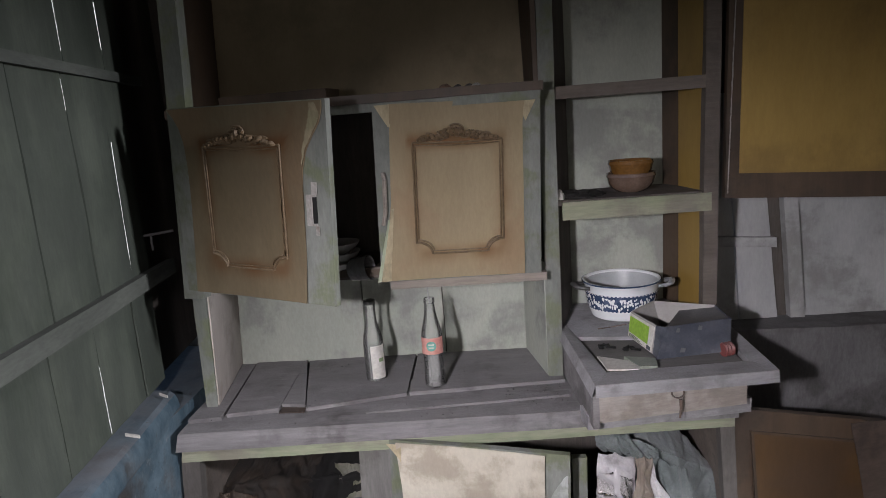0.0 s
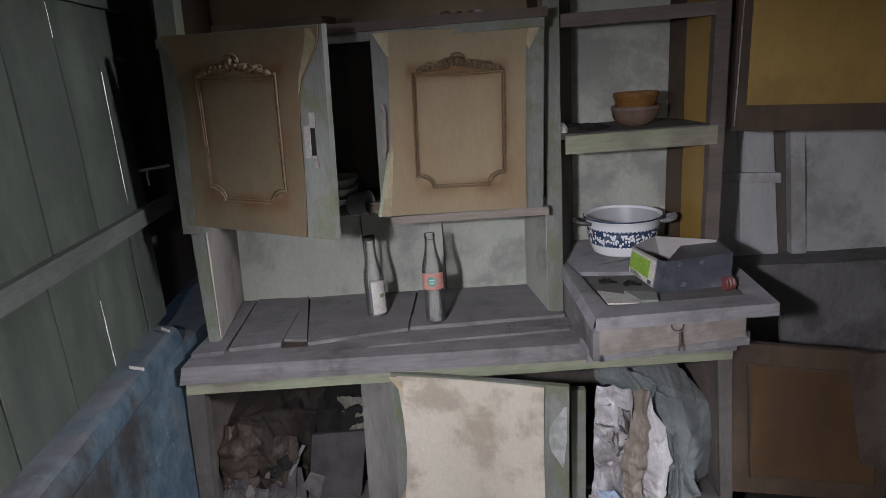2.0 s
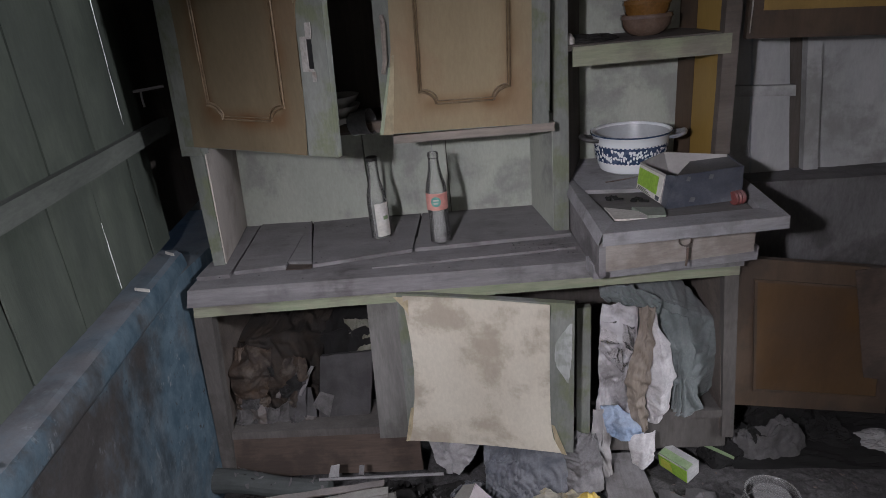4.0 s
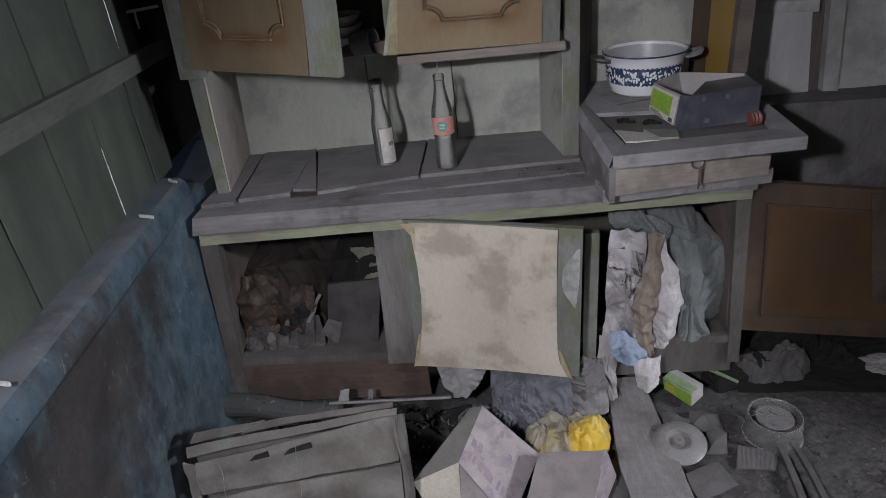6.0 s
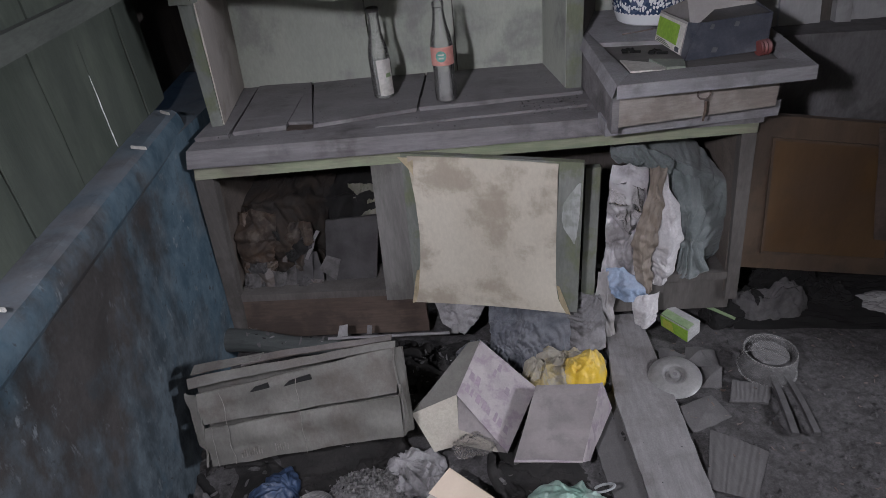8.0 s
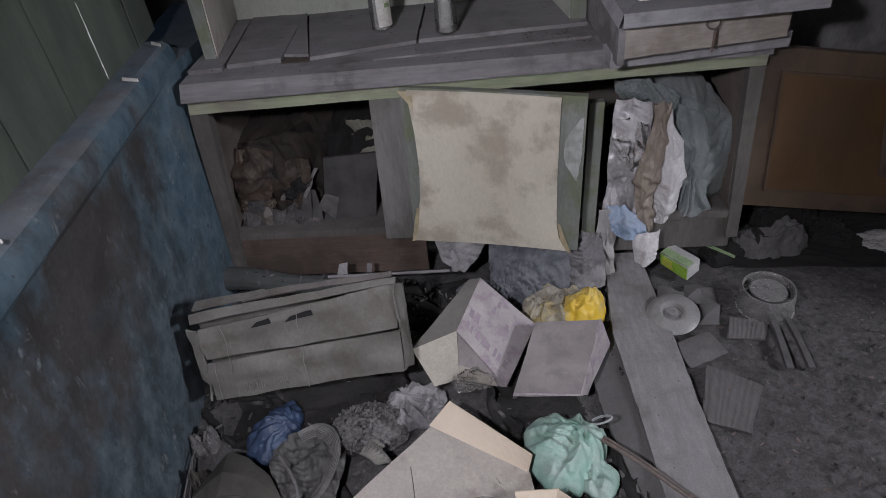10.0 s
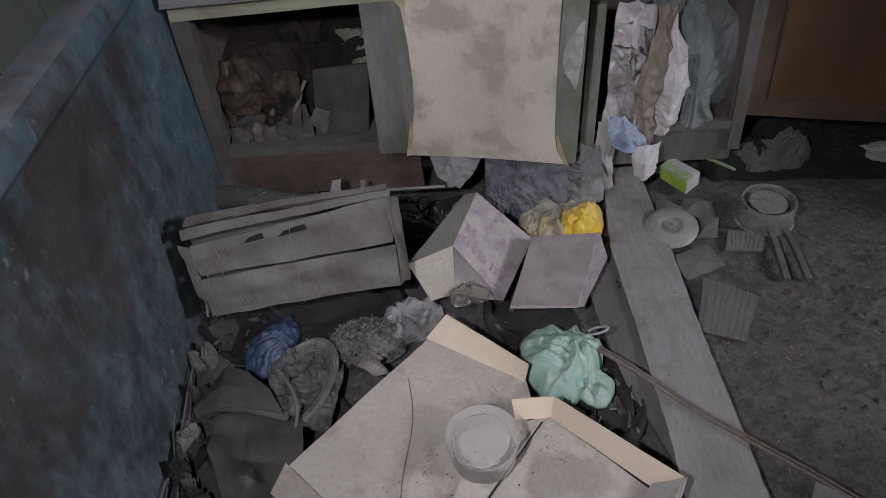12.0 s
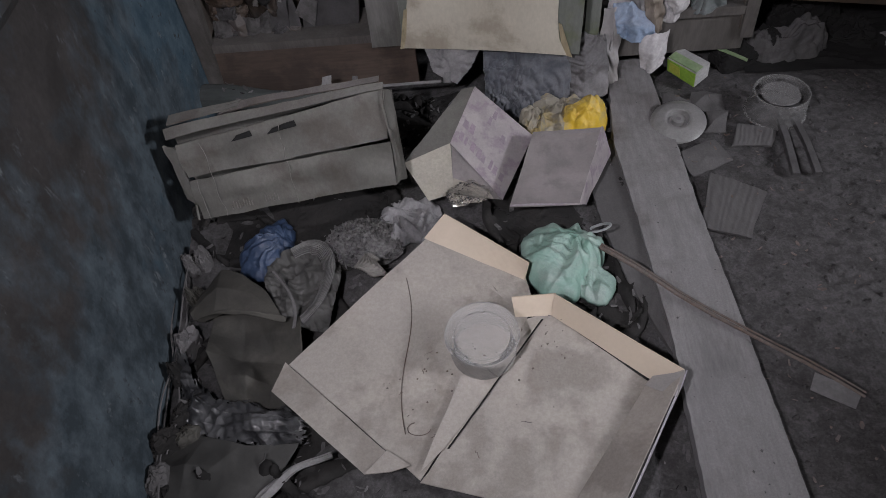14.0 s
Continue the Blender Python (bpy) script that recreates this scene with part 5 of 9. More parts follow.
def recessed_handle(door, at, u0, u1, v0, v1):
    """A pressed metal pull: a pale plate round a slot blackened for its shade, with screw ears above and below."""
    pull = part("handle", slab([at(u0, v0, 0.006), at(u0 + 0.55 * (u1 - u0), v0, 0.006), at(u0 + 0.55 * (u1 - u0), v1, 0.006), at(u0, v1, 0.006)], 0.004, (2, 6), 0.0004, 3, edge=0.001), WHITE_PAINT, door, "chipped white recessed handle")
    for a, b, c, d in ((0.55, 1.0, 0.93, 1.0), (0.55, 1.0, 0.0, 0.07)):
        part("plate_edge", slab([at(u0 + a * (u1 - u0), v0 + c * (v1 - v0), 0.006), at(u0 + b * (u1 - u0), v0 + c * (v1 - v0), 0.006), at(u0 + b * (u1 - u0), v0 + d * (v1 - v0), 0.006), at(u0 + a * (u1 - u0), v0 + d * (v1 - v0), 0.006)], 0.004, (2, 1), edge=0.0008), WHITE_PAINT, pull)
    part("slot", slab([at(u0 + 0.56 * (u1 - u0), v0 + 0.08 * (v1 - v0), 0.003), at(u0 + 0.95 * (u1 - u0), v0 + 0.08 * (v1 - v0), 0.003), at(u0 + 0.95 * (u1 - u0), v0 + 0.92 * (v1 - v0), 0.003), at(u0 + 0.56 * (u1 - u0), v0 + 0.92 * (v1 - v0), 0.003)], 0.002, (1, 2), edge=0), BLACK_SHADE_AND_SCREW, pull, "black plate for the shade in the slot")
    for ua, ub, va, vb in ((0.6, 1.1, v1, v1 + 0.06), (0.85, 1.15, v0 - 0.045, v0)):
        part("ear", slab([at(u0 + ua * (u1 - u0), va, 0.006), at(u0 + ub * (u1 - u0), va, 0.006), at(u0 + ub * (u1 - u0), vb, 0.006), at(u0 + ua * (u1 - u0), vb, 0.006)], 0.003, (2, 2), 0.0004, 4, edge=0.001), WHITE_PAINT, pull)


GREEN_PALE = mat("pale_green_veneer", (0.30, 0.36, 0.24), (0.40, 0.44, 0.32), 20, VERT, 0.8, 0.2, 0.2)
BROWN_PANEL = mat("red_brown_panel", (0.066, 0.034, 0.012), (0.098, 0.054, 0.021), 10, (1, 1, 0.3), 0.5, 0.08, 0.1, stain=(0.06, 0.035, 0.02), stain_amount=0.6, speck=0.15)
BROWN_DUST = mat("brown_dusty_wood", (0.10, 0.08, 0.066), (0.16, 0.13, 0.108), 16, HORI, 0.85, 0.3, 0.4, stain=(0.07, 0.055, 0.045), stain_amount=0.7)
PALE_HIGHLIGHT = mat("pale_wood_highlight", (0.34, 0.355, 0.345), (0.46, 0.475, 0.465), 22, VERT, 0.7, 0.15, 0.2, stain=(0.22, 0.25, 0.20), stain_amount=0.6, stain_scale=22)
WORKTOP = mat("pale_dusty_worktop", (0.215, 0.208, 0.215), (0.36, 0.352, 0.368), 16, HORI, 0.85, 0.4, 0.75, dust_colour=(0.37, 0.366, 0.388), stain=(0.13, 0.122, 0.122), stain_amount=0.7, stain_scale=9, speck=0.35)
HOLE_WOOD = mat("grey_brown_board", (0.105, 0.097, 0.094), (0.165, 0.155, 0.152), 14, HORI, 0.85, 0.3, 0.4, dust_colour=(0.18, 0.174, 0.176))
BARE_FRONT = mat("bare_front_board", (0.30, 0.265, 0.235), (0.42, 0.375, 0.335), 14, HORI, 0.8, 0.3, 0.35, stain=(0.20, 0.165, 0.14), stain_amount=0.6, stain_scale=10)
BROWN_PALE = mat("bare_brown_wood", (0.24, 0.205, 0.175), (0.33, 0.285, 0.245), 16, HORI, 0.8, 0.3, 0.3)
WHITE_PAINT = mat("chipped_white_paint", (0.31, 0.29, 0.27), (0.43, 0.405, 0.38), 60, (1, 1, 1), 0.6, 0.3, 0.2, stain=(0.2, 0.16, 0.13), stain_amount=0.8, stain_scale=30)
build_hutch()


# ---------------------------------------------------------------- open shelves beside the hutch
def build_shelves():
    unit = thing("shelf_unit", (0.52, 2.0, 0.77), "narrow open shelf unit with mouldy edges and brown door", "shelf")
    P = lambda name, box, m, label="", seed=0: part(name, beam(*box, warp=0.0015, seed=seed), m, unit, label)
    part("post", slab(((0.297, 1.952, 0.66), (0.335, 1.952, 0.66), (0.352, 1.952, 2.1), (0.314, 1.952, 2.1)), 0.03, (2, 14), 0.0025, 1, edge=0.003), GREEN_STILE, unit, "grey-green post with mould")
    P("back_panel", (0.395, 0.665, 2.17, 2.182, 0.78, 2.1), NICHE, "pale back board", 2)
    part("side_panel", slab(((0.34, 1.97, 0.78), (0.397, 2.17, 0.78), (0.405, 2.17, 2.1), (0.352, 1.97, 2.1)), 0.012, (3, 10), 0.001, 3), DARK_WOOD, unit)
    part("side_panel", slab(((0.655, 2.169, 0.78), (0.676, 2.10, 0.78), (0.682, 2.10, 2.1), (0.662, 2.169, 2.1)), 0.008, (2, 10), 0.001, 4), BROWN_IN, unit)
    part("side_panel", slab(((0.676, 2.098, 0.78), (0.692, 1.965, 0.78), (0.698, 1.965, 2.1), (0.682, 2.098, 2.1)), 0.012, (3, 10), 0.001, 5), YELLOW_IN, unit, "yellow-brown side board")
    part("post", slab(((0.688, 1.945, 0.80), (0.722, 1.945, 0.78), (0.738, 1.945, 2.1), (0.702, 1.945, 2.1)), 0.03, (2, 14), 0.0025, 6, edge=0.003), BROWN_DUST, unit)
    P("shelf", (0.335, 0.70, 1.955, 2.168, 1.105, 1.118), DARK_WOOD, "dusty shelf", 7)
    P("shelf_edge", (0.350, 0.708, 1.942, 1.954, 1.070, 1.114), GREEN_RAIL, "mouldy green shelf edge", 8)
    P("shelf", (0.345, 0.70, 1.955, 2.168, 1.372, 1.386), BROWN_IN, "", 9)
    P("shelf_edge", (0.345, 0.705, 1.945, 1.954, 1.362, 1.392), BROWN_DUST, "", 10)
    # door hinged on the outer post and folded right back
    c = ((0.738, 1.94, 1.098), (1.22, 1.93, 1.07), (1.25, 1.93, 1.95), (0.752, 1.94, 1.95))
    at = on_plane(c)
    door = part("door", slab(c, 0.018, (6, 8), 0.0015, 12), BROWN_IN, unit, "brown door frame")
    part("panel", slab([at(0.065, 0.07, 0.003), at(0.93, 0.07, 0.003), at(0.93, 0.95, 0.003), at(0.065, 0.95, 0.003)], 0.004, (6, 8), 0.001, 13), YELLOW_IN, door, "yellow-brown varnished panel")
    # white strip added for the bright slit of daylight between post and door
    bm = bmesh.new()
    tube(bm, [(0.742 + 0.016 * t + 0.001 * noise.noise(Vector((0, 0, t * 40))), 1.932, 1.11 + 0.48 * t) for t in np.linspace(0, 1, 40)], 0.0016, 5, lambda s: 1.0 + 0.6 * noise.noise(Vector((s * 30, 1, 1))))
    part("hinge_strip", bm, WHITE_PAINT, unit, "thin white strip that stands for the daylight slit at the hinge")


build_shelves()


# ---------------------------------------------------------------- lower cabinet
def build_counter():
    cab = thing("lower_cabinet", (0.05, 1.95, 0.08), "low dusty kitchen cabinet, one loose door, compartments full of clothes", "cabinet")
    P = lambda name, box, m, label="", seed=0: part(name, beam(*box, warp=0.0025, seed=seed), m, cab, label)
    for k, quad in enumerate((((-0.602, 1.80), (-0.520, 1.806), (-0.556, 2.17), (-0.602, 2.17)), ((-0.514, 1.822), (-0.386, 1.838), (-0.402, 2.17), (-0.552, 2.17)),
                              ((-0.385, 1.862), (-0.322, 1.852), (-0.398, 2.17), (-0.401, 2.17)), ((-0.316, 1.836), (-0.070, 1.895), (-0.070, 2.17), (-0.392, 2.17)), ((-0.063, 1.897), (0.335, 1.925), (0.335, 2.17), (-0.064, 2.17)))):
        part("counter_board", slab([(x, y, 0.6615 + 0.001 * (k % 3)) for x, y in quad], 0.022, (6, 6), 0.0025, 1 + k, edge=0.0015), GREY_WOOD, cab)
    P("counter_board", (-0.605, 0.36, 1.79, 2.0, 0.630, 0.6525), GREY_WOOD, "", 4)
    # dark slab laid in the broken notch to stand for its shade
    part("counter_notch", slab(((-0.384, 1.828, 0.6555), (-0.318, 1.826, 0.6555), (-0.322, 1.853, 0.6555), (-0.384, 1.862, 0.6555)), 0.002, (2, 2), edge=0), PLINTH, cab, "thin dark slab for the shade in the notch of a broken board")
    part("counter_batten", slab(((-0.16, 1.802, 0.658), (0.335, 1.838, 0.660), (0.335, 1.862, 0.661), (-0.14, 1.838, 0.659)), 0.006, (10, 2), 0.002, 33, edge=0.002), GREY_WOOD, cab, "thin split batten")
    part("counter_nosing", slab(((-0.612, 1.737, 0.610), (0.70, 1.748, 0.622), (0.70, 1.748, 0.662), (-0.60, 1.737, 0.656)), 0.052, (14, 2), 0.003, 5, edge=0.004), GREY_WOOD, cab, "thick dusty counter edge")
    part("rail", slab(((-0.615, 1.765, 0.568), (0.70, 1.77, 0.590), (0.70, 1.77, 0.625), (-0.61, 1.765, 0.612)), 0.022, (14, 2), 0.002, 6), GREEN_RAIL, cab, "mouldy green front rail")
    part("stile", slab(((-0.668, 1.795, 0.06), (-0.632, 1.795, 0.06), (-0.575, 1.775, 0.575), (-0.622, 1.775, 0.575)), 0.03, (2, 8), 0.003, 7, edge=0.003), DIM_WOOD, cab)
    part("stile", slab(((-0.203, 1.785, 0.16), (-0.125, 1.785, 0.16), (-0.105, 1.778, 0.588), (-0.182, 1.778, 0.577)), 0.025, (2, 8), 0.002, 8, edge=0.003), GREY_STILE, cab)
    part("stile", slab(((0.318, 1.765, 0.075), (0.352, 1.765, 0.075), (0.358, 1.757, 0.535), (0.324, 1.757, 0.535)), 0.02, (2, 8), 0.002, 9, edge=0.003), GREEN_STILE, cab, "stile with green mould")
    part("stile", slab(((0.705, 1.80, 0.10), (0.735, 1.80, 0.10), (0.705, 1.785, 0.60), (0.672, 1.785, 0.60)), 0.03, (2, 8), 0.002, 10, edge=0.003), DIM_WOOD, cab)
    part("side_panel", slab(((-0.632, 1.80, 0.16), (-0.60, 2.16, 0.16), (-0.57, 2.16, 0.58), (-0.588, 1.80, 0.58)), 0.012, (4, 5), 0.002, 11), BROWN_DUST, cab, "pale inner side board")
    part("side_panel", slab(((0.69, 2.16, 0.12), (0.70, 1.81, 0.12), (0.675, 1.81, 0.60), (0.67, 2.16, 0.60)), 0.012, (4, 5), 0.002, 12), BROWN_DUST, cab)
    P("bottom_shelf", (-0.64, 0.70, 1.80, 2.165, 0.166, 0.188), DIM_WOOD, "", 13)
    P("plinth", (-0.66, -0.10, 1.805, 1.825, 0.03, 0.184), PLINTH, "brown dusty plinth board", 14)
    P("plinth", (0.40, 0.72, 1.815, 1.835, 0.06, 0.16), DIM_WOOD, "", 15)
    P("back_panel", (-0.62, 0.70, 2.166, 2.18, 0.15, 0.63), DARK_WOOD, "", 16)
    # loose facing of the middle door
    door, at = cabinet_door(cab, ((-0.121, 1.770, 0.166), (0.300, 1.690, 0.165), (0.309, 1.682, 0.586), (-0.105, 1.765, 0.602)), ((0, 0.0), (0.15, 0.03), (0.31, 0.06), (0.51, 0.071), (0.73, 0.065), (0.9, 0.050), (1, 0.044)), ((0, 0.935), (0.05, 0.908), (0.10, 0.888), (0.16, 0.878), (0.25, 0.871), (0.5, 0.866), (0.85, 0.868), (1, 0.870)), 20, PALE_PLY)
    # pale lens laid on the frame, a highlight put into the colour
    part("bare_patch", lofted([at(u, v, 0.0012) for v, u in ((0.50, 0.962), (0.60, 0.905), (0.66, 0.893), (0.74, 0.896), (0.80, 0.925), (0.88, 0.978))], [at(u, v, 0.0012) for v, u in ((0.50, 0.970), (0.60, 0.982), (0.66, 0.987), (0.74, 0.988), (0.80, 0.989), (0.88, 0.989))], 0.001, (4, 24), 0.0006, 27, 0), PALE_HIGHLIGHT, door, "pale lens that stands for a highlight on the door frame")
    part("split_veneer", slab([at(0.912, 0.004, 0.006), at(0.962, 0.0, 0.012), at(0.892, 0.20, 0.010), at(0.876, 0.20, 0.006)], 0.002, (3, 6), 0.001, 21), YELLOW_EDGE, door, "yellow split veneer")
    part("split_veneer", slab([at(-0.012, 0.004, 0.012), at(0.02, 0.004, 0.007), at(0.052, 0.25, 0.006), at(0.036, 0.25, 0.011)], 0.002, (3, 6), 0.001, 22), YELLOW_EDGE, door, "yellow split veneer")
    part("split_veneer", slab([at(0.058, 0.90, 0.005), at(0.070, 0.87, 0.006), at(0.075, 0.985, 0.006), at(-0.012, 0.985, 0.008)], 0.002, (3, 4), 0.001, 23), YELLOW_EDGE, door, "yellow split veneer")
    # brown door folded back against the wall
    c = ((0.725, 1.80, 0.205), (1.13, 1.83, 0.13), (1.10, 1.835, 0.545), (0.69, 1.79, 0.628))
    at = on_plane(c)
    door = part("door", slab(c, 0.018, (6, 6), 0.002, 24), BROWN_IN, cab, "brown varnished door hanging open")
    part("panel", slab([at(0.14, 0.13, 0.003), at(0.92, 0.13, 0.003), at(0.92, 0.86, 0.003), at(0.14, 0.86, 0.003)], 0.004, (6, 6), 0.001, 25), BROWN_PANEL, door, "yellow-brown panel")
    for k, (u0, v0, u1, v1) in enumerate(((0.125, 0.115, 0.935, 0.13), (0.125, 0.86, 0.935, 0.875), (0.125, 0.13, 0.14, 0.86), (0.92, 0.13, 0.935, 0.86))):
        part("bead", slab([at(u0, v0, 0.006), at(u1, v0, 0.006), at(u1, v1, 0.006), at(u0, v1, 0.006)], 0.006, (4, 4), 0.0008, 27 + k, edge=0.0015), BROWN_IN, door)

    def curl(u, v):
        return 0.05 * max(0.0, 0.6 - u) ** 1.5
    part("peeling_veneer", slab([at(0.80, 0.30, 0.006), at(1.06, 0.25, 0.03), at(1.08, 1.04, 0.02), at(0.70, 1.0, 0.006)], 0.002, (8, 8), 0.004, 26, curl), PLINTH, door, "dusty veneer curling off")


build_counter()


def build_worktop_box():
    box = thing("worktop_box", (0.53, 1.85, 0.66), "dusty raised wooden box with a cut-out top on the counter", "box")
    P = lambda name, b, m, label="", seed=0: part(name, beam(*b, warp=0.002, seed=seed), m, box, label)
    z1, z0 = 0.772, 0.744
    outer = [(0.360, 1.626), (0.744, 1.656), (0.748, 2.16), (0.325, 2.16)]
    rise = [0.0, 0.0, 0.018, 0.018]
    inner = [(0.396, 1.694), (0.708, 1.716), (0.716, 1.885), (0.372, 1.928)]
    for i in range(4):
        j = (i + 1) % 4
        quad = [(*outer[i], z1 + rise[i]), (*outer[j], z1 + rise[j]), (*inner[j], z1), (*inner[i], z1)]
        bm = slab(quad, z1 - z0, (8, 3), 0.0015, i, edge=0.003)
        part("top_board", bm, WORKTOP, box, "dusty top board")
    part("front_board", slab(((0.362, 1.655, 0.672), (0.70, 1.708, 0.675), (0.70, 1.708, 0.746), (0.362, 1.655, 0.746)), 0.016, (6, 2), 0.002, 5), BARE_FRONT, box, "bare brown front board")
    part("side_board", slab(((0.325, 2.15, 0.66), (0.358, 1.655, 0.66), (0.358, 1.655, 0.744), (0.325, 2.15, 0.744)), 0.014, (6, 2), 0.002, 6), GREY_WOOD, box)
    part("side_board", slab(((0.705, 1.74, 0.69), (0.715, 2.15, 0.69), (0.715, 2.15, 0.744), (0.705, 1.74, 0.744)), 0.014, (6, 2), 0.002, 7), GREY_WOOD, box)
    part("lower_slab", slab(((0.352, 1.690, 0.640), (0.722, 1.735, 0.642), (0.722, 1.735, 0.676), (0.352, 1.690, 0.672)), 0.06, (8, 2), 0.002, 8, edge=0.004), WORKTOP, box)
    P("inner_floor", (0.37, 0.704, 1.700, 1.930, 0.756, 0.762), HOLE_WOOD, "grey-brown floor of the cut-out", 9)
    bm = bmesh.new()
    ring = [(0.540 + 0.013 * math.cos(a), 1.668, 0.728 + 0.012 * math.sin(a)) for a in np.linspace(0, 2 * math.pi, 16)]
    tube(bm, ring, 0.0018, 5)
    tube(bm, [(0.552, 1.676, 0.732), (0.565, 1.670, 0.738), (0.58, 1.682, 0.733)], 0.0018, 5)
    tube(bm, [(0.546, 1.668, 0.712), (0.547, 1.670, 0.69), (0.545, 1.672, 0.668)], 0.0034, 6, lambda s: 1.1 - 0.5 * s)
    part("key_and_ring", bm, RUST, box, "small rusty key on a ring", smooth=True)


build_worktop_box()


# ---------------------------------------------------------------- on the counter and shelves
def band(centre, r, z0, z1, a0, a1, seg=24):
    """A label wrapped round a bottle, with thickness."""
    bm = bmesh.new()
    rings = []
    for rr in (r, r + 0.0006):
        for z in (z0, z1):
            rings.append([bm.verts.new((centre[0] + rr * math.cos(a), centre[1] + rr * math.sin(a), z)) for a in np.linspace(a0, a1, seg)])
    for i in range(seg - 1):
        bm.faces.new((rings[2][i], rings[2][i + 1], rings[3][i + 1], rings[3][i]))
        bm.faces.new((rings[0][i + 1], rings[0][i], rings[1][i], rings[1][i + 1]))
        bm.faces.new((rings[1][i], rings[1][i + 1], rings[3][i + 1], rings[3][i]))
        bm.faces.new((rings[0][i + 1], rings[0][i], rings[2][i], rings[2][i + 1]))
    return bm


def shell(profile, wall=0.0022):
    """A closed profile for a hollow vessel: outside up, inside down."""
    inside = [(max(0.0, r - wall), h) for r, h in profile[::-1]]
    inside = [(r, max(h, wall * 1.6)) for r, h in inside]
    return [(0.0, profile[0][1]), *profile, *inside, (0.0, wall * 1.6)]


def build_bottles():
    c = (0.003, 1.932, 0.662)
    soda = thing("soda_bottle", c, "empty dusty glass soda bottle with a faded red label", "bottle", "bottles on the counter")
    prof = [(0.022, 0.0), (0.026, 0.006), (0.027, 0.03), (0.0245, 0.065), (0.0255, 0.085), (0.0275, 0.10), (0.0275, 0.135), (0.025, 0.155), (0.0185, 0.178), (0.0145, 0.20), (0.0125, 0.222), (0.0140, 0.224), (0.0140, 0.233), (0.0125, 0.236)]
    part("glass", lathe(c, shell(prof, 0.002)), GLASS, soda, "clear dusty glass", True)
    part("inner_dust", lathe((c[0], c[1], c[2] + 0.004), [(0.0215, 0.0), (0.0238, 0.025), (0.0215, 0.06), (0.0225, 0.085)], 32), DUST_INSIDE, soda, "pale dust clinging inside", True)
    part("label", band(c, 0.0281, c[2] + 0.094, c[2] + 0.137, -2.75, -0.35), PINK_LABEL, soda, "faded red paper label")
    bm = bmesh.new()
    rows = []
    for a in np.linspace(-0.97, 0.97, 17):
        th, h = -1.62 + 0.46 * a, 0.0130 * math.sqrt(1 - a * a)
        rows.append([bm.verts.new((c[0] + r * math.cos(th), c[1] + r * math.sin(th), c[2] + 0.116 + z)) for r, z in ((0.0289, -h), (0.0289, h), (0.0284, h), (0.0284, -h))])
    for p, q in zip(rows, rows[1:]):
        for k in range(4):
            bm.faces.new((p[k], q[k], q[(k + 1) % 4], p[(k + 1) % 4]))
    part("label_mark", bm, TEAL_LABEL, soda, "round teal mark on the label")
    for z, a in ((0.120, 0.26), (0.112, 0.20)):
        part("print_bar", band(c, 0.0290, c[2] + z - 0.0016, c[2] + z + 0.0016, -1.62 - a, -1.62 + a, 8), PAPER, soda)
    bm = lathe((c[0], c[1], c[2] + 0.004), [(0, 0), (0.022, 0.001), (0.0235, 0.012), (0.021, 0.016), (0, 0.014)], 20)
    part("dust_dregs", bm, GREY_CLOTH, soda, "grey dust lying in the bottom", True)
    bm = bmesh.new()
    tube(bm, [(c[0] + 0.002 * math.sin(t * 5), c[1] + 0.004 * t, c[2] + 0.15 + 0.13 * t) for t in np.linspace(0, 1, 8)], 0.0012, 5)
    solo("wire", bm, WIRE, (c[0], c[1], c[2] + 0.15), "thin grey wire standing in the bottle", "wire")

    c = (-0.162, 1.995, 0.661)
    milk = thing("sauce_bottle", c, "empty dusty glass bottle with a torn white label on the counter", "bottle", "bottles on the counter")
    prof = [(0.022, 0.0), (0.0265, 0.005), (0.027, 0.03), (0.027, 0.105), (0.025, 0.125), (0.019, 0.148), (0.0155, 0.165), (0.0138, 0.20), (0.0150, 0.203), (0.0150, 0.219), (0.0138, 0.222)]
    part("glass", lathe(c, shell(prof, 0.002)), GLASS, milk, "clear dusty glass", True)
    part("inner_dust", lathe((c[0], c[1], c[2] + 0.004), [(0.0235, 0.0), (0.0242, 0.03), (0.0242, 0.09)], 32), DUST_INSIDE, milk, "pale dust clinging inside", True)
    part("label", band(c, 0.0275, c[2] + 0.012, c[2] + 0.103, -1.72, -0.25), PAPER, milk, "torn white paper label")
    part("label_mark", band(c, 0.0283, c[2] + 0.058, c[2] + 0.068, -1.0, -0.5, 8), LIME_DULL, milk, "dull green mark")
    part("cap", lathe((c[0], c[1], c[2] + 0.214), [(0, 0.0), (0.0158, 0.0), (0.016, 0.009), (0.013, 0.0105), (0, 0.0105)], 20), DARK_METAL, milk, "dull metal cap", True)


PACKET_DULL = mat("dull_grey_green_card", (0.20, 0.24, 0.19), (0.28, 0.32, 0.26), 30, (1, 1, 1), 0.8, 0.1, 0.4)
LIME_DULL = mat("dull_green_print", (0.20, 0.30, 0.14), (0.28, 0.38, 0.2), 40, (1, 1, 1), 0.7, 0.05, 0.2)
build_bottles()


POT_GREY = mat("dusty_grey_handle", (0.22, 0.23, 0.25), (0.33, 0.34, 0.36), 30, (1, 1, 1), 0.4, 0.1, 0.4)


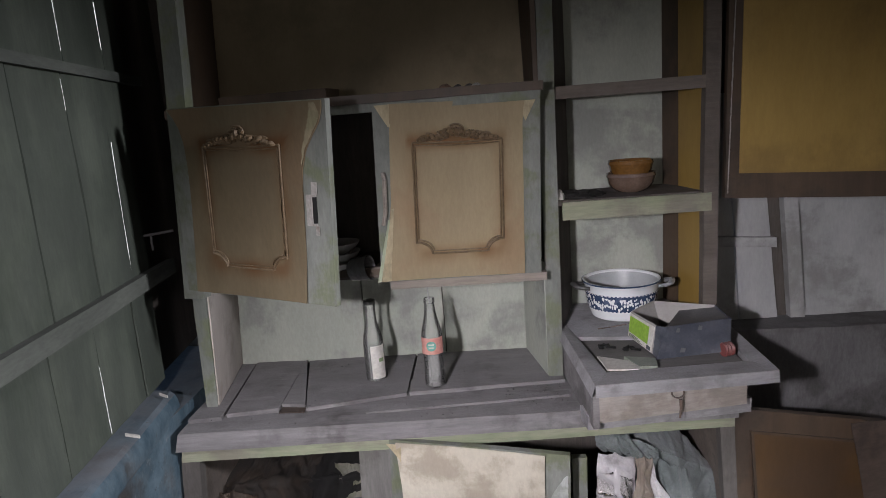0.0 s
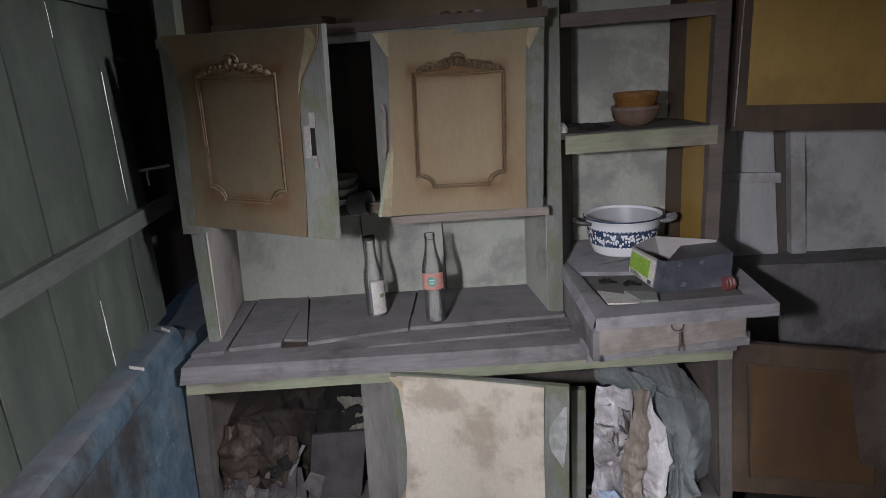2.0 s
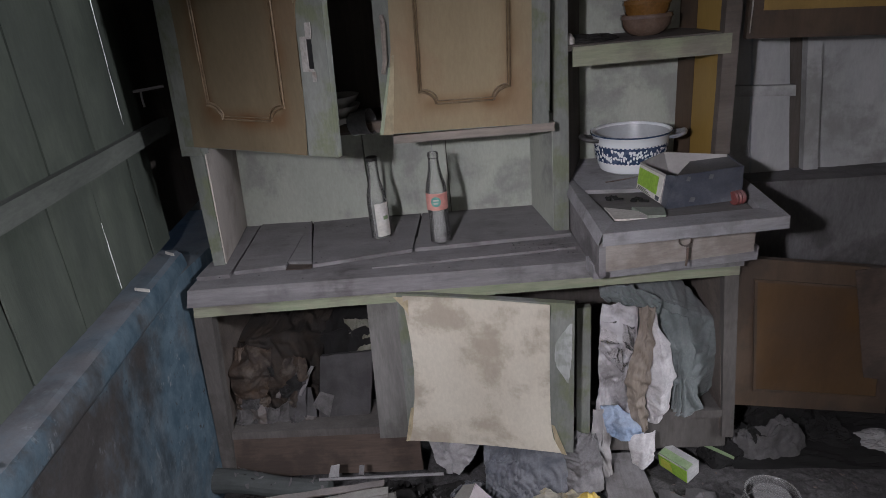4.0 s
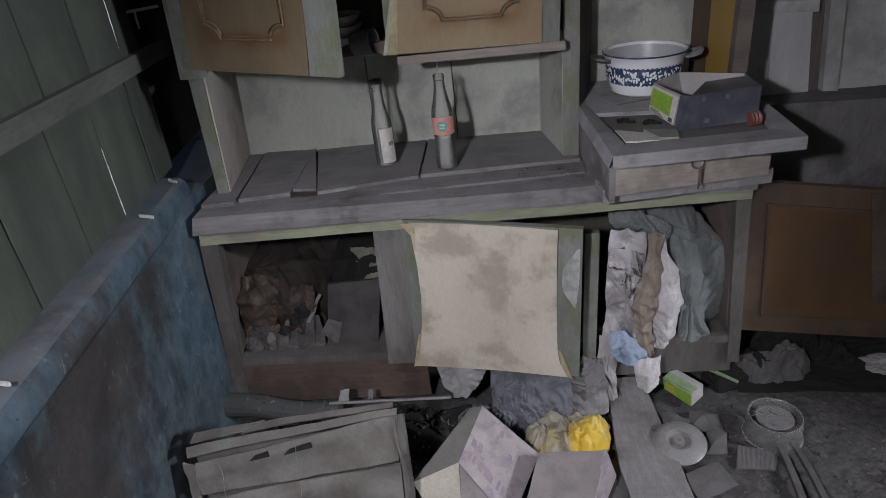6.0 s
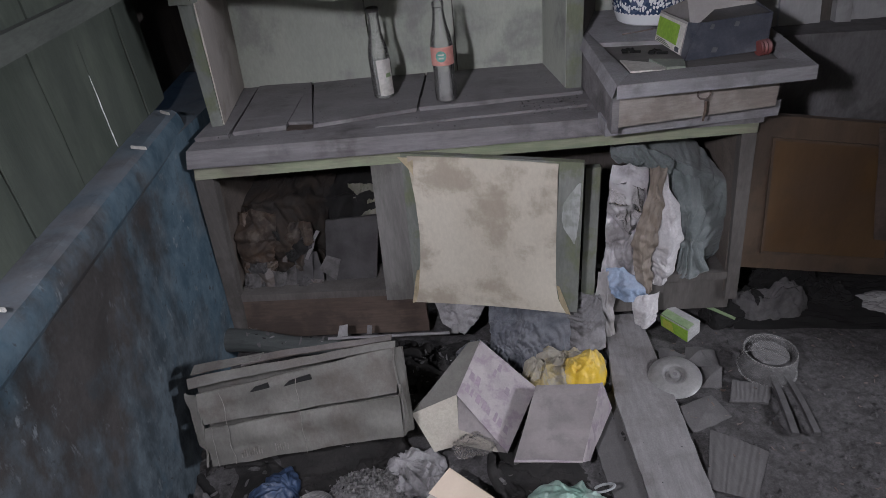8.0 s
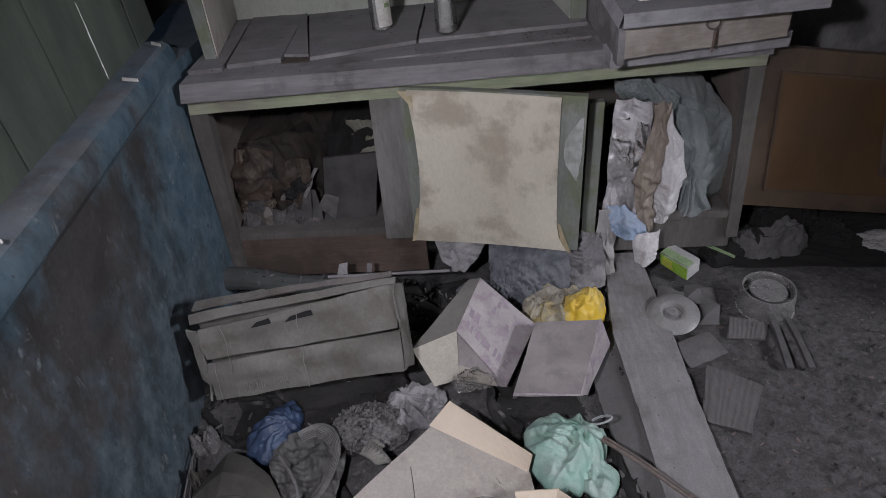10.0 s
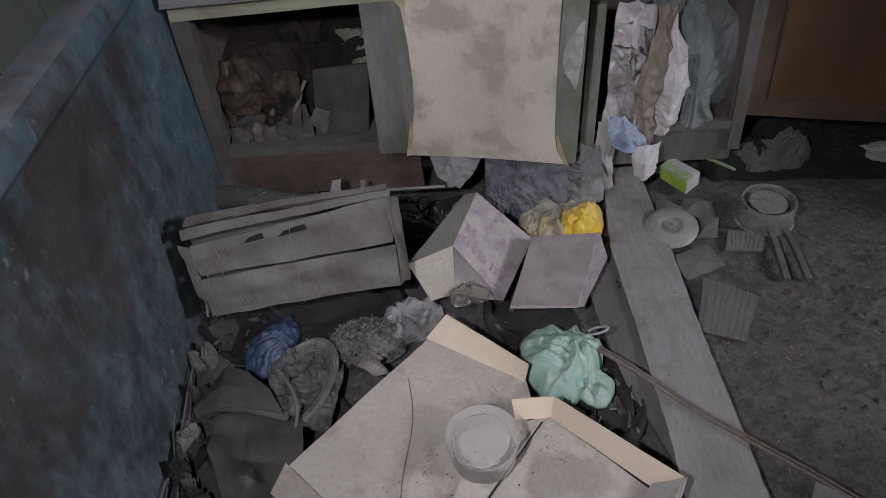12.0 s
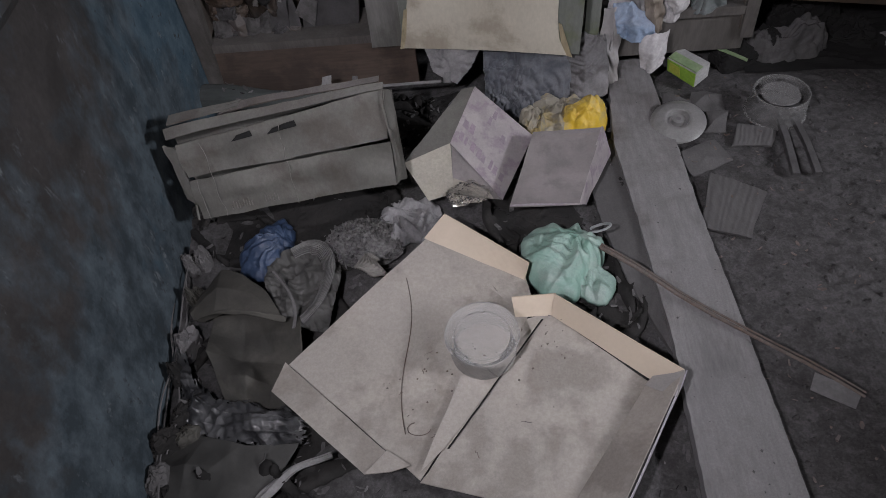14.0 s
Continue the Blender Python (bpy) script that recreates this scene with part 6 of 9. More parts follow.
def build_pot():
    c = (0.513, 2.060, 0.784)
    pot = thing("enamel_pot", c, "white enamel cooking pot with a blue flowered band and no lid", "pot")
    prof = [(0.070, 0.0), (0.079, 0.005), (0.087, 0.026), (0.0925, 0.054), (0.0945, 0.080), (0.0985, 0.092), (0.103, 0.097), (0.1035, 0.100), (0.1015, 0.102)]
    part("body", lathe(c, shell(prof, 0.003), 56), ENAMEL, pot, "white enamel", True)
    # lining of greyer enamel puts the shade inside the pot into its colour
    part("inside", lathe((c[0], c[1], c[2] + 0.004), [(0, 0), (0.066, 0.001), (0.075, 0.005), (0.0828, 0.026), (0.0882, 0.054), (0.0902, 0.080), (0.0935, 0.092)], 56), ENAMEL_SHADED, pot, "dusty inside, greyed for its shade", True)
    part("rim", lathe((c[0], c[1], c[2] + 0.0995), [(0.1010, -0.002), (0.1043, -0.001), (0.1043, 0.002), (0.1010, 0.0025), (0.1010, -0.002)], 56), NAVY, pot, "thin blue-black rim", True)
    z0, z1 = 0.030, 0.074
    rad = lambda h: 0.0884 + (h - 0.028) * 0.135
    part("band", lathe(c, [(rad(z0), z0), (rad(z0) + 0.0010, z0), (rad(z1) + 0.0010, z1), (rad(z1), z1), (rad(z0), z0)], 56), NAVY, pot, "blue decorated band", True)
    # white scrolls and flowers on the band
    rnd = random.Random(3)
    bm = bmesh.new()
    for k in range(26):
        a0 = -math.pi + 2 * math.pi * k / 26
        for _ in range(11):
            am, hm = a0 + rnd.uniform(-0.12, 0.12), rnd.uniform(z0 + 0.007, z1 - 0.007)
            ra, rh = rnd.uniform(0.018, 0.045), rnd.uniform(0.0022, 0.0055)
            ring = []
            for s in range(9):
                t = 2 * math.pi * s / 9
                h = hm + rh * math.sin(t) * (1 + 0.3 * math.sin(3 * t))
                a = am + ra * math.cos(t)
                r = rad(h) + 0.0016
                ring.append(bm.verts.new((c[0] + r * math.cos(a), c[1] + r * math.sin(a), c[2] + h)))
            bm.faces.new(ring)
    for h in (z0 + 0.001, z1 - 0.001):
        for k in range(56):
            a, b = 2 * math.pi * k / 56, 2 * math.pi * (k + 0.55) / 56
            r = rad(h) + 0.0016
            bm.faces.new([bm.verts.new((c[0] + r * math.cos(t), c[1] + r * math.sin(t), c[2] + h + d)) for t, d in ((a, -0.001), (b, -0.001), (b, 0.001), (a, 0.001))])
    part("flower_pattern", bm, ENAMEL, pot, "white scrolled flowers")
    for s, turn in ((-1, 0.1), (1, -0.25)):
        bm = bmesh.new()
        pts = []
        for t in np.linspace(-1, 1, 14):
            out = 0.098 + 0.032 * (1 - abs(t) ** 2.5)
            a = (math.pi if s < 0 else 0.0) + turn + 0.30 * t
            pts.append((c[0] + out * math.cos(a), c[1] + out * math.sin(a), c[2] + 0.086 + 0.010 * (1 - abs(t))))
        tube(bm, pts, 0.0062, 8, lambda q: 0.8 + 0.4 * math.sin(math.pi * q))
        part("handle", bm, DARK_METAL if s < 0 else POT_GREY, pot, "dark grey loop handle" if s < 0 else "dusty grey loop handle", True)


build_pot()


def build_display_box():
    # low open card box with slanting walls, lying over the cut-out
    V = Vector
    b0, b1, b2, b3, b4, b5 = V((0.495, 1.915, 0.773)), V((0.522, 1.796, 0.768)), V((0.524, 1.772, 0.763)), V((0.691, 1.776, 0.772)), V((0.694, 1.90, 0.770)), V((0.59, 1.965, 0.770))
    t0, t1, t2, t3, t4, t5 = V((0.502, 1.910, 0.838)), V((0.530, 1.790, 0.838)), V((0.544, 1.768, 0.840)), V((0.702, 1.800, 0.842)), V((0.706, 1.905, 0.842)), V((0.575, 1.975, 0.842))
    box = thing("display_box", tuple(b1), "open dark blue-black card box with a green and white side label", "box")
    for k, (name, p, q, tq, tp, m, label) in enumerate((("front_wall", b2, b3, t3, t2, BLACK_CARD, "dusty blue-black outside"), ("side_wall", b0, b1, t1, t0, GREY_CARD, "pale labelled side"), ("corner_wall", b1, b2, t2, t1, BLACK_CARD, ""),
                                                        ("side_wall", b3, b4, t4, t3, BLACK_CARD, ""), ("back_wall", b5, b0, t0, t5, GREY_CARD, "pale grey inside"), ("back_wall", b4, b5, t5, t4, GREY_CARD, "pale grey inside"))):
        part(name, slab((p, q, tq, tp), 0.003, (8, 5), 0.0015, k, edge=0.0006), m, box, label)
    bm = bmesh.new()
    bm.faces.new([bm.verts.new(p + V((0, 0, 0.005))) for p in (b0, b1, b3, b4, b5)])
    ext = bmesh.ops.extrude_face_region(bm, geom=bm.faces[:])
    bmesh.ops.translate(bm, verts=[v for v in ext["geom"] if isinstance(v, bmesh.types.BMVert)], vec=(0, 0, -0.003))
    part("floor", bm, GREY_CARD, box)
    # dark lid flap folded half down over the mouth
    part("lid_flap", slab((t2 + V((0.004, 0.006, -0.002)), t3 + V((-0.004, 0.004, -0.002)), t4 + V((-0.006, -0.004, -0.004)), V((0.630, 1.945, 0.822))), 0.002, (8, 8), 0.0015, 9, lambda u, v: -0.012 * math.sin(math.pi * v) * math.sin(math.pi * u), edge=0.0005), FLAP_GREY, box, "dusty dark lid flap folded down", True)
    at = on_plane((b0, b1, t1, t0))
    part("label", slab([at(0.02, 0.02, 0.0015), at(0.97, 0.02, 0.0015), at(0.97, 0.93, 0.0015), at(0.02, 0.93, 0.0015)], 0.001, (3, 3), edge=0), PAPER, box, "white side label")
    part("label_mark", slab([at(0.05, 0.22, 0.003), at(0.80, 0.22, 0.003), at(0.80, 0.84, 0.003), at(0.05, 0.84, 0.003)], 0.001, (3, 3), edge=0), LIME, box, "green print")
    for k in range(3):
        part("print_bar", slab([at(0.08, 0.05 + 0.05 * k, 0.003), at(0.62 - 0.1 * k, 0.05 + 0.05 * k, 0.003), at(0.62 - 0.1 * k, 0.075 + 0.05 * k, 0.003), at(0.08, 0.075 + 0.05 * k, 0.003)], 0.001, (1, 1), edge=0), INK_DIM, box)
    part("label_mark", slab([at(0.80, 0.06, 0.004), at(0.93, 0.06, 0.004), at(0.93, 0.20, 0.004), at(0.80, 0.20, 0.004)], 0.001, (1, 1), edge=0), BLACK_CARD, box, "small dark print")
    for k, (u, v, s) in enumerate(((0.18, 0.80, 0.05), (0.5, 0.78, 0.06), (0.30, 0.15, 0.07))):
        front = on_plane((b2, b3, t3, t2))
        part("scuff", slab([front(u, v, 0.0012), front(u + s, v - 0.02, 0.0012), front(u + 1.1 * s, v + 0.1, 0.0012), front(u + 0.2 * s, v + 0.14, 0.0012)], 0.0008, (2, 2), edge=0), FLAP_GREY, box)


FLAP_GREY = mat("dusty_dark_flap", (0.085, 0.088, 0.095), (0.15, 0.152, 0.158), 14, (1, 1, 1), 0.7, 0.15, 0.4, dust_colour=(0.19, 0.185, 0.185))
INK_DIM = mat("small_grey_print", (0.12, 0.14, 0.11), (0.2, 0.22, 0.18), 30, (1, 1, 1), 0.8, 0.0)
build_display_box()


def build_counter_litter():
    c = (0.683, 1.775, 0.778)
    bm = lathe(c, [(0, -0.012), (0.015, -0.012), (0.0165, -0.008), (0.0135, -0.004), (0.0165, 0.0), (0.0135, 0.004), (0.0165, 0.008), (0.015, 0.012), (0, 0.012)], 20, (1, 0.25, 0.05))
    solo("red_spool", bm, RED_PLASTIC, c, "small dull red ribbed plastic spool", "spool", smooth=True)
    bm = slab(((0.402, 1.712, 0.770), (0.468, 1.704, 0.771), (0.486, 1.746, 0.768), (0.396, 1.802, 0.768)), 0.004, (8, 5), 0.003, 3, edge=0)
    solo("paper_scrap", bm, PAPER, (0.45, 1.75, 0.762), "torn white paper scrap", "paper")
    bm = slab(((0.474, 1.722, 0.771), (0.512, 1.716, 0.771), (0.520, 1.760, 0.772), (0.454, 1.784, 0.771)), 0.008, (3, 3), 0.001, 4, edge=0.001)
    solo("card_packet", bm, PACKET_DULL, (0.49, 1.74, 0.762), "small dull grey-green card packet", "packet")
    rnd = random.Random(8)
    for k, (x, y) in enumerate(((0.425, 1.862), (0.478, 1.838))):
        bm = bmesh.new()
        tube(bm, [(x + 0.012 * math.cos(a), y + 0.009 * math.sin(a), 0.7665 + 0.004 * rnd.random()) for a in np.linspace(0, 4.5, 10)], 0.0036, 5)
        tube(bm, [(x + 0.005, y, 0.7665), (x + 0.026, y - 0.008, 0.767)], 0.0030, 5)
        solo("bent_screw", bm, BLACK_SHADE_AND_SCREW, (x, y, 0.762), "small rusty bent screw", "screw", "rusty screws", smooth=True)
    bm = bmesh.new()
    tube(bm, [(0.43, 1.965, 0.778), (0.475, 1.975, 0.779), (0.52, 1.99, 0.780)], 0.0018, 5)
    solo("thin_stick", bm, RUST, (0.47, 1.97, 0.775), "thin brown stick lying on the box", "stick")
    # bowls on the shelf
    for k, (z, r) in enumerate(((1.118, 0.061), (1.150, 0.056))):
        c = (0.543, 2.055, z)
        prof = [(0.034, 0.0), (0.040, 0.003), (r - 0.012, 0.010), (r - 0.004, 0.022), (r - 0.001, 0.036), (r + 0.0015, 0.040), (r, 0.046), (r + 0.001, 0.049)]
        solo("bowl", lathe(c, shell(prof, 0.003), 40), AMBER if k else AMBER_DUSTY, c, "amber glazed bowl, one of two stacked on the shelf", "bowl", "stacked amber bowls", smooth=True)
    bm = heap((0.40, 2.03, 1.117), (0.06, 0.05, 0.016), 3, 0.4, 20, 28)
    solo("rag", bm, DARK_CLOTH, (0.40, 2.03, 1.118), "dark crumpled rag on the shelf", "rag", smooth=True)
    bm = heap((0.348, 1.985, 1.117), (0.012, 0.012, 0.022), 5, 0.4, 30, 20)
    solo("paper_scrap", bm, PAPER, (0.348, 1.985, 1.118), "small white scrap on the shelf", "paper", smooth=True)
    # crockery inside the hutch
    for k in range(3):
        c = (-0.235, 1.98, 0.966 + 0.024 * k)
        prof = [(0.03, 0.0), (0.034, 0.003), (0.058, 0.02), (0.066, 0.032), (0.067, 0.034)]
        solo("bowl", lathe(c, shell(prof, 0.003), 32), PORCELAIN, c, "dusty porcelain bowl in the dark of the hutch", "bowl", "bowls in the hutch", smooth=True)
    c = (-0.165, 1.93, 0.985)
    solo("cup", lathe(c, shell([(0.024, -0.024), (0.028, -0.02), (0.031, 0.02), (0.032, 0.03)], 0.0025), 28, (0.95, -0.25, 0.12)), CUP_DIM, c, "dim greyed cup lying on its side", "cup", smooth=True)
    # on top of the closed part
    solo("board_scrap", slab(((-0.465, 1.93, 1.43), (-0.20, 1.92, 1.43), (-0.18, 1.98, 1.43), (-0.465, 2.0, 1.43)), 0.022, (6, 2), 0.003, 5, edge=0.003), BROWN_IN, (-0.3, 1.95, 1.406), "dark brown board lying on top of the hutch", "board")
    for x, m, r in ((0.085, AMBER_DUSTY, 0.010), (0.115, DARK_METAL, 0.008), (0.158, PORCELAIN, 0.0085), (0.14, DARK_METAL, 0.007)):
        bm = heap((x, 1.90, 1.405), (r * 1.3, r, r), int(x * 900), 0.2, 40, 18)
        solo("trinket", bm, m, (x, 1.90, 1.405), "tiny dusty trinket on top of the hutch", "trinket", "trinkets", smooth=True)
    # latch of the wall
    bm = bmesh.new()
    tube(bm, [(-0.722, 1.935, 1.105), (-0.69, 1.96, 1.106), (-0.655, 1.985, 1.108)], 0.004, 6)
    tube(bm, [(-0.70, 1.955, 1.106), (-0.70, 1.952, 1.085), (-0.698, 1.95, 1.065)], 0.003, 6)
    solo("door_latch", bm, GREY_WOOD, (-0.70, 1.95, 1.1), "small dusty latch on the boarded wall", "latch", smooth=True)


def scatter(name, count, seed, x0, x1, y0, y1, z, rmin, rmax, m, label):
    rnd = random.Random(seed)
    bm = bmesh.new()
    for k in range(count):
        x, y = rnd.uniform(x0, x1), rnd.uniform(y0, y1)
        r = rnd.uniform(rmin, rmax)
        c = Vector((x, y, z + r * 0.3))
        vs = [bm.verts.new(c + Vector(d) * r * rnd.uniform(0.6, 1.4)) for d in ((1, 0, 0), (0, 1, 0), (-1, 0, 0), (0, -1, 0), (0, 0, 0.7), (0, 0, -0.7))]
        for i in range(4):
            bm.faces.new((vs[i], vs[(i + 1) % 4], vs[4]))
            bm.faces.new((vs[(i + 1) % 4], vs[i], vs[5]))
    solo(name, bm, m, (0.5 * (x0 + x1), 0.5 * (y0 + y1), z), label, "crumbs", kind="stuff")


AMBER_DUSTY = mat("dusty_amber_bowl", (0.14, 0.082, 0.052), (0.19, 0.125, 0.09), 20, (1, 1, 1), 0.18, 0.03, 0.5, coat=0.5)
build_counter_litter()
for spot in ((60, 1, 0.18, 0.33, 1.80, 1.90), (90, 2, -0.58, 0.30, 1.75, 2.15), (26, 4, -0.40, -0.30, 1.80, 1.88), (30, 5, -0.06, 0.02, 1.98, 2.12)):
    scatter("counter_crumbs", *spot, 0.661, 0.0008, 0.0032, DARK_METAL, "dark crumbs and droppings on the counter")


# ---------------------------------------------------------------- clothes in the compartments
def build_clothes():
    # left compartment: stuffed garments, papers and a flat case, their colours darkened for its shade
    shut = dict(low=(-0.640, 1.832, 0.189), high=(-0.212, 2.12, 0.52))
    coat = thing("old_garment", (-0.52, 1.92, 0.188), "brown stained garment stuffed in the open cabinet, darkened for the shade", "clothes", "clothes in the cabinet")
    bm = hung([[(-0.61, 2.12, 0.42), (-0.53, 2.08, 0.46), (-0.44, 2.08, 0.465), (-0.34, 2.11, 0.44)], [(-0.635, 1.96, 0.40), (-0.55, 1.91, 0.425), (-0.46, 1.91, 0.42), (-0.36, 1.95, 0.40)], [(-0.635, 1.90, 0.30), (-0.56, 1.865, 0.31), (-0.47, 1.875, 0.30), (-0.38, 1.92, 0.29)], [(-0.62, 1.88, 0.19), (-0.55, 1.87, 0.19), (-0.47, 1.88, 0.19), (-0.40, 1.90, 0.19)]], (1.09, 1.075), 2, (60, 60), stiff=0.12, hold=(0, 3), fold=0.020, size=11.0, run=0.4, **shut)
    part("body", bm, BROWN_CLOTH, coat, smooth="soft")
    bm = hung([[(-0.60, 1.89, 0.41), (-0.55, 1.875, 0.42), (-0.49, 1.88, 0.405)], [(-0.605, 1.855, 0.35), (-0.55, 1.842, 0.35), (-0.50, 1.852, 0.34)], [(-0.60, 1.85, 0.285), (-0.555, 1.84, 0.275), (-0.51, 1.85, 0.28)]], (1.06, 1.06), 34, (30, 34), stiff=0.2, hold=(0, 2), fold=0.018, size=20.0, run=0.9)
    part("sleeve", bm, RUST_CLOTH, coat, "rust-stained sleeve, darkened for the shade", smooth="soft")
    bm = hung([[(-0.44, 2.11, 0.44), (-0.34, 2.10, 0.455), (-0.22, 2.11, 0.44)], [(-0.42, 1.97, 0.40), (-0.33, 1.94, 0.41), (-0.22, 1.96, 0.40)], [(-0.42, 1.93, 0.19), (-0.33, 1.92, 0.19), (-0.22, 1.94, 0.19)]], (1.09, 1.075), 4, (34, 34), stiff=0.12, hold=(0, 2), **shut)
    solo("dark_garment", bm, BLACK_RAG_AND_SHADE, (-0.34, 1.95, 0.188), "dark garment in the open cabinet, blackened for the shade", "clothes", "clothes in the cabinet", smooth="soft")
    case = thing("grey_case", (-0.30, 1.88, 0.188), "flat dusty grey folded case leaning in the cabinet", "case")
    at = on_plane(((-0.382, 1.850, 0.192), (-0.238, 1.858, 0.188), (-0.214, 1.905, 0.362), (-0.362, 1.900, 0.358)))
    part("face", slab([at(0, 0), at(1, 0), at(1, 1), at(0, 1)], 0.02, (24, 14), 0.004, 6, lambda u, v: 0.003 * abs(math.sin(9 * u + 0.8 * v)), edge=0.001), CASE_GREY, case, "pleated face, darkened for the shade", True)
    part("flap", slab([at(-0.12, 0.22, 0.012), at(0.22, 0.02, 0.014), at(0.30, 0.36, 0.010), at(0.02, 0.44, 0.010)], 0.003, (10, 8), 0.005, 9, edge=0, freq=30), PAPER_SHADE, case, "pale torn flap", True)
    rnd = random.Random(15)
    for k in range(20):
        low = k < 7
        x = -0.628 + (0.19 * (k % 7) / 6 + rnd.uniform(-0.012, 0.012) if low else 0.22 * rnd.random())
        z = 0.189 if low else rnd.uniform(0.23, 0.36)
        y = 1.838 + 0.16 * (z - 0.19) + rnd.uniform(0, 0.012)
        w, h = (rnd.uniform(0.025, 0.055), rnd.uniform(0.025, 0.075)) if low else (rnd.uniform(0.02, 0.05), rnd.uniform(0.03, 0.07))
        lean, skew = rnd.uniform(0.01, 0.035), rnd.uniform(-0.02, 0.02)
        bm = hung([[(x + skew, y + lean, z + h), (x + w * 0.5 + skew, y + lean - 0.006, z + h * 0.96), (x + w + skew, y + lean, z + h * rnd.uniform(0.75, 1.0))], [(x - 0.003, y + 0.4 * lean, z + h * 0.5), (x + w * 0.5, y - 0.008, z + h * 0.5), (x + w + 0.003, y + 0.4 * lean, z + h * 0.45)], [(x, y, z), (x + w * 0.5, y - 0.004, z - (0 if low else 0.01)), (x + w, y, z)]], (1.0, 1.0), 60 + k, (14, 14), hold=(0, 2), fold=0.010, size=46.0, run=0.9 * k)
        solo("crumpled_paper" if low else "torn_rag", bm, (PAPER_SHADE, CASE_GREY, BROWN_DUST, PAPER_SHADE)[k % 4] if low else (RUST_CLOTH, BROWN_IN, CASE_GREY, RUST_CLOTH, BLACK_RAG_AND_SHADE)[k % 5], (x, y, z), "crumpled dusty paper among the clothes" if low else "torn dirty rag among the clothes", "paper" if low else "rag", "crumpled papers" if low else "torn rags", smooth="soft")
    for k, (x, y, z, w, h, tilt) in enumerate(((-0.465, 1.842, 0.190, 0.050, 0.12, 4), (-0.50, 1.862, 0.255, 0.014, 0.06, 18), (-0.43, 1.856, 0.265, 0.010, 0.07, 28), (-0.415, 1.850, 0.20, 0.03, 0.07, -12))):
        a = math.tan(radians(tilt)) * h
        bm = slab(((x, y, z), (x + w, y - 0.004, z), (x + w + a, y + 0.03, z + h), (x + a, y + 0.034, z + h)), 0.003, (8, 10), 0.007, 40 + k, edge=0.0005, freq=34)
        solo("paper_strip", bm, (CASE_GREY, BROWN_DUST, PAPER_DIM, CASE_GREY)[k], (x, y, z), "torn dirty paper strip among the clothes", "paper", "paper strips", smooth=True)
    bm = hung([[(-0.305, 1.99, 0.425), (-0.265, 1.975, 0.435), (-0.215, 1.985, 0.43)], [(-0.31, 1.955, 0.40), (-0.265, 1.94, 0.405), (-0.215, 1.95, 0.41)], [(-0.285, 1.955, 0.375), (-0.26, 1.945, 0.38), (-0.215, 1.955, 0.39)]], (1.06, 1.06), 21, (26, 20), hold=(0, 2))
    solo("olive_cloth", bm, OLIVE_CLOTH, (-0.262, 1.96, 0.37), "pale olive crumpled cloth", "clothes", "clothes in the cabinet", smooth="soft")
    bm = hung([[(-0.29, 1.985, 0.365), (-0.265, 1.965, 0.375), (-0.215, 1.97, 0.375)], [(-0.295, 1.955, 0.345), (-0.255, 1.94, 0.345), (-0.212, 1.95, 0.345)], [(-0.27, 1.955, 0.318), (-0.24, 1.945, 0.31), (-0.212, 1.955, 0.318)]], (1.06, 1.06), 22, (26, 20), hold=(0, 2))
    solo("olive_cloth", bm, OLIVE_CLOTH, (-0.25, 1.96, 0.32), "pale olive crumpled cloth", "clothes", "clothes in the cabinet", smooth="soft")
    # right compartment: an old coat, shirts and film spilling out
    coat = thing("hanging_coat", (0.58, 1.85, 0.17), "grey-green old coat hanging out of the cabinet", "clothes", "clothes in the cabinet")
    bm = hung([[(0.405, 1.93, 0.535), (0.46, 1.92, 0.565), (0.525, 1.92, 0.575), (0.59, 1.92, 0.555), (0.640, 1.93, 0.50), (0.675, 1.94, 0.43)],
               [(0.425, 1.855, 0.515), (0.475, 1.83, 0.535), (0.535, 1.83, 0.52), (0.595, 1.84, 0.49), (0.650, 1.87, 0.44), (0.698, 1.87, 0.41)],
               [(0.47, 1.845, 0.40), (0.52, 1.825, 0.41), (0.565, 1.82, 0.40), (0.61, 1.825, 0.39), (0.658, 1.85, 0.36), (0.702, 1.85, 0.34)],
               [(0.50, 1.845, 0.29), (0.55, 1.825, 0.30), (0.58, 1.815, 0.30), (0.62, 1.815, 0.29), (0.665, 1.84, 0.28), (0.702, 1.85, 0.27)],
               [(0.51, 1.85, 0.19), (0.55, 1.835, 0.185), (0.58, 1.825, 0.18), (0.62, 1.825, 0.175), (0.66, 1.845, 0.18), (0.69, 1.86, 0.20)]], (1.02, 1.01), 5, (72, 64), stiff=0.3, hold=(0, 4), low=(0.38, 1.78, 0.19), high=(0.708, 2.1, 0.6), fold=0.017, size=8.5, run=0.35)
    part("body", bm, TEAL_CLOTH, coat, smooth="soft")
    bm = hung([[(0.540, 1.835, 0.49), (0.575, 1.82, 0.475), (0.61, 1.835, 0.455)], [(0.565, 1.812, 0.38), (0.592, 1.80, 0.375), (0.625, 1.815, 0.37)], [(0.578, 1.812, 0.28), (0.602, 1.80, 0.275), (0.636, 1.815, 0.275)], [(0.572, 1.815, 0.19), (0.60, 1.80, 0.185), (0.645, 1.815, 0.185)]], (1.036, 1.03), 25, (20, 40), [((0.595, 1.85, 0.33), (0.03, 0.03, 0.15))], stiff=0.3, hold=(0,), low=(0.5, 1.77, 0.178))
    part("sleeve", bm, TEAL_CLOTH, coat, "crumpled sleeve", smooth="soft")
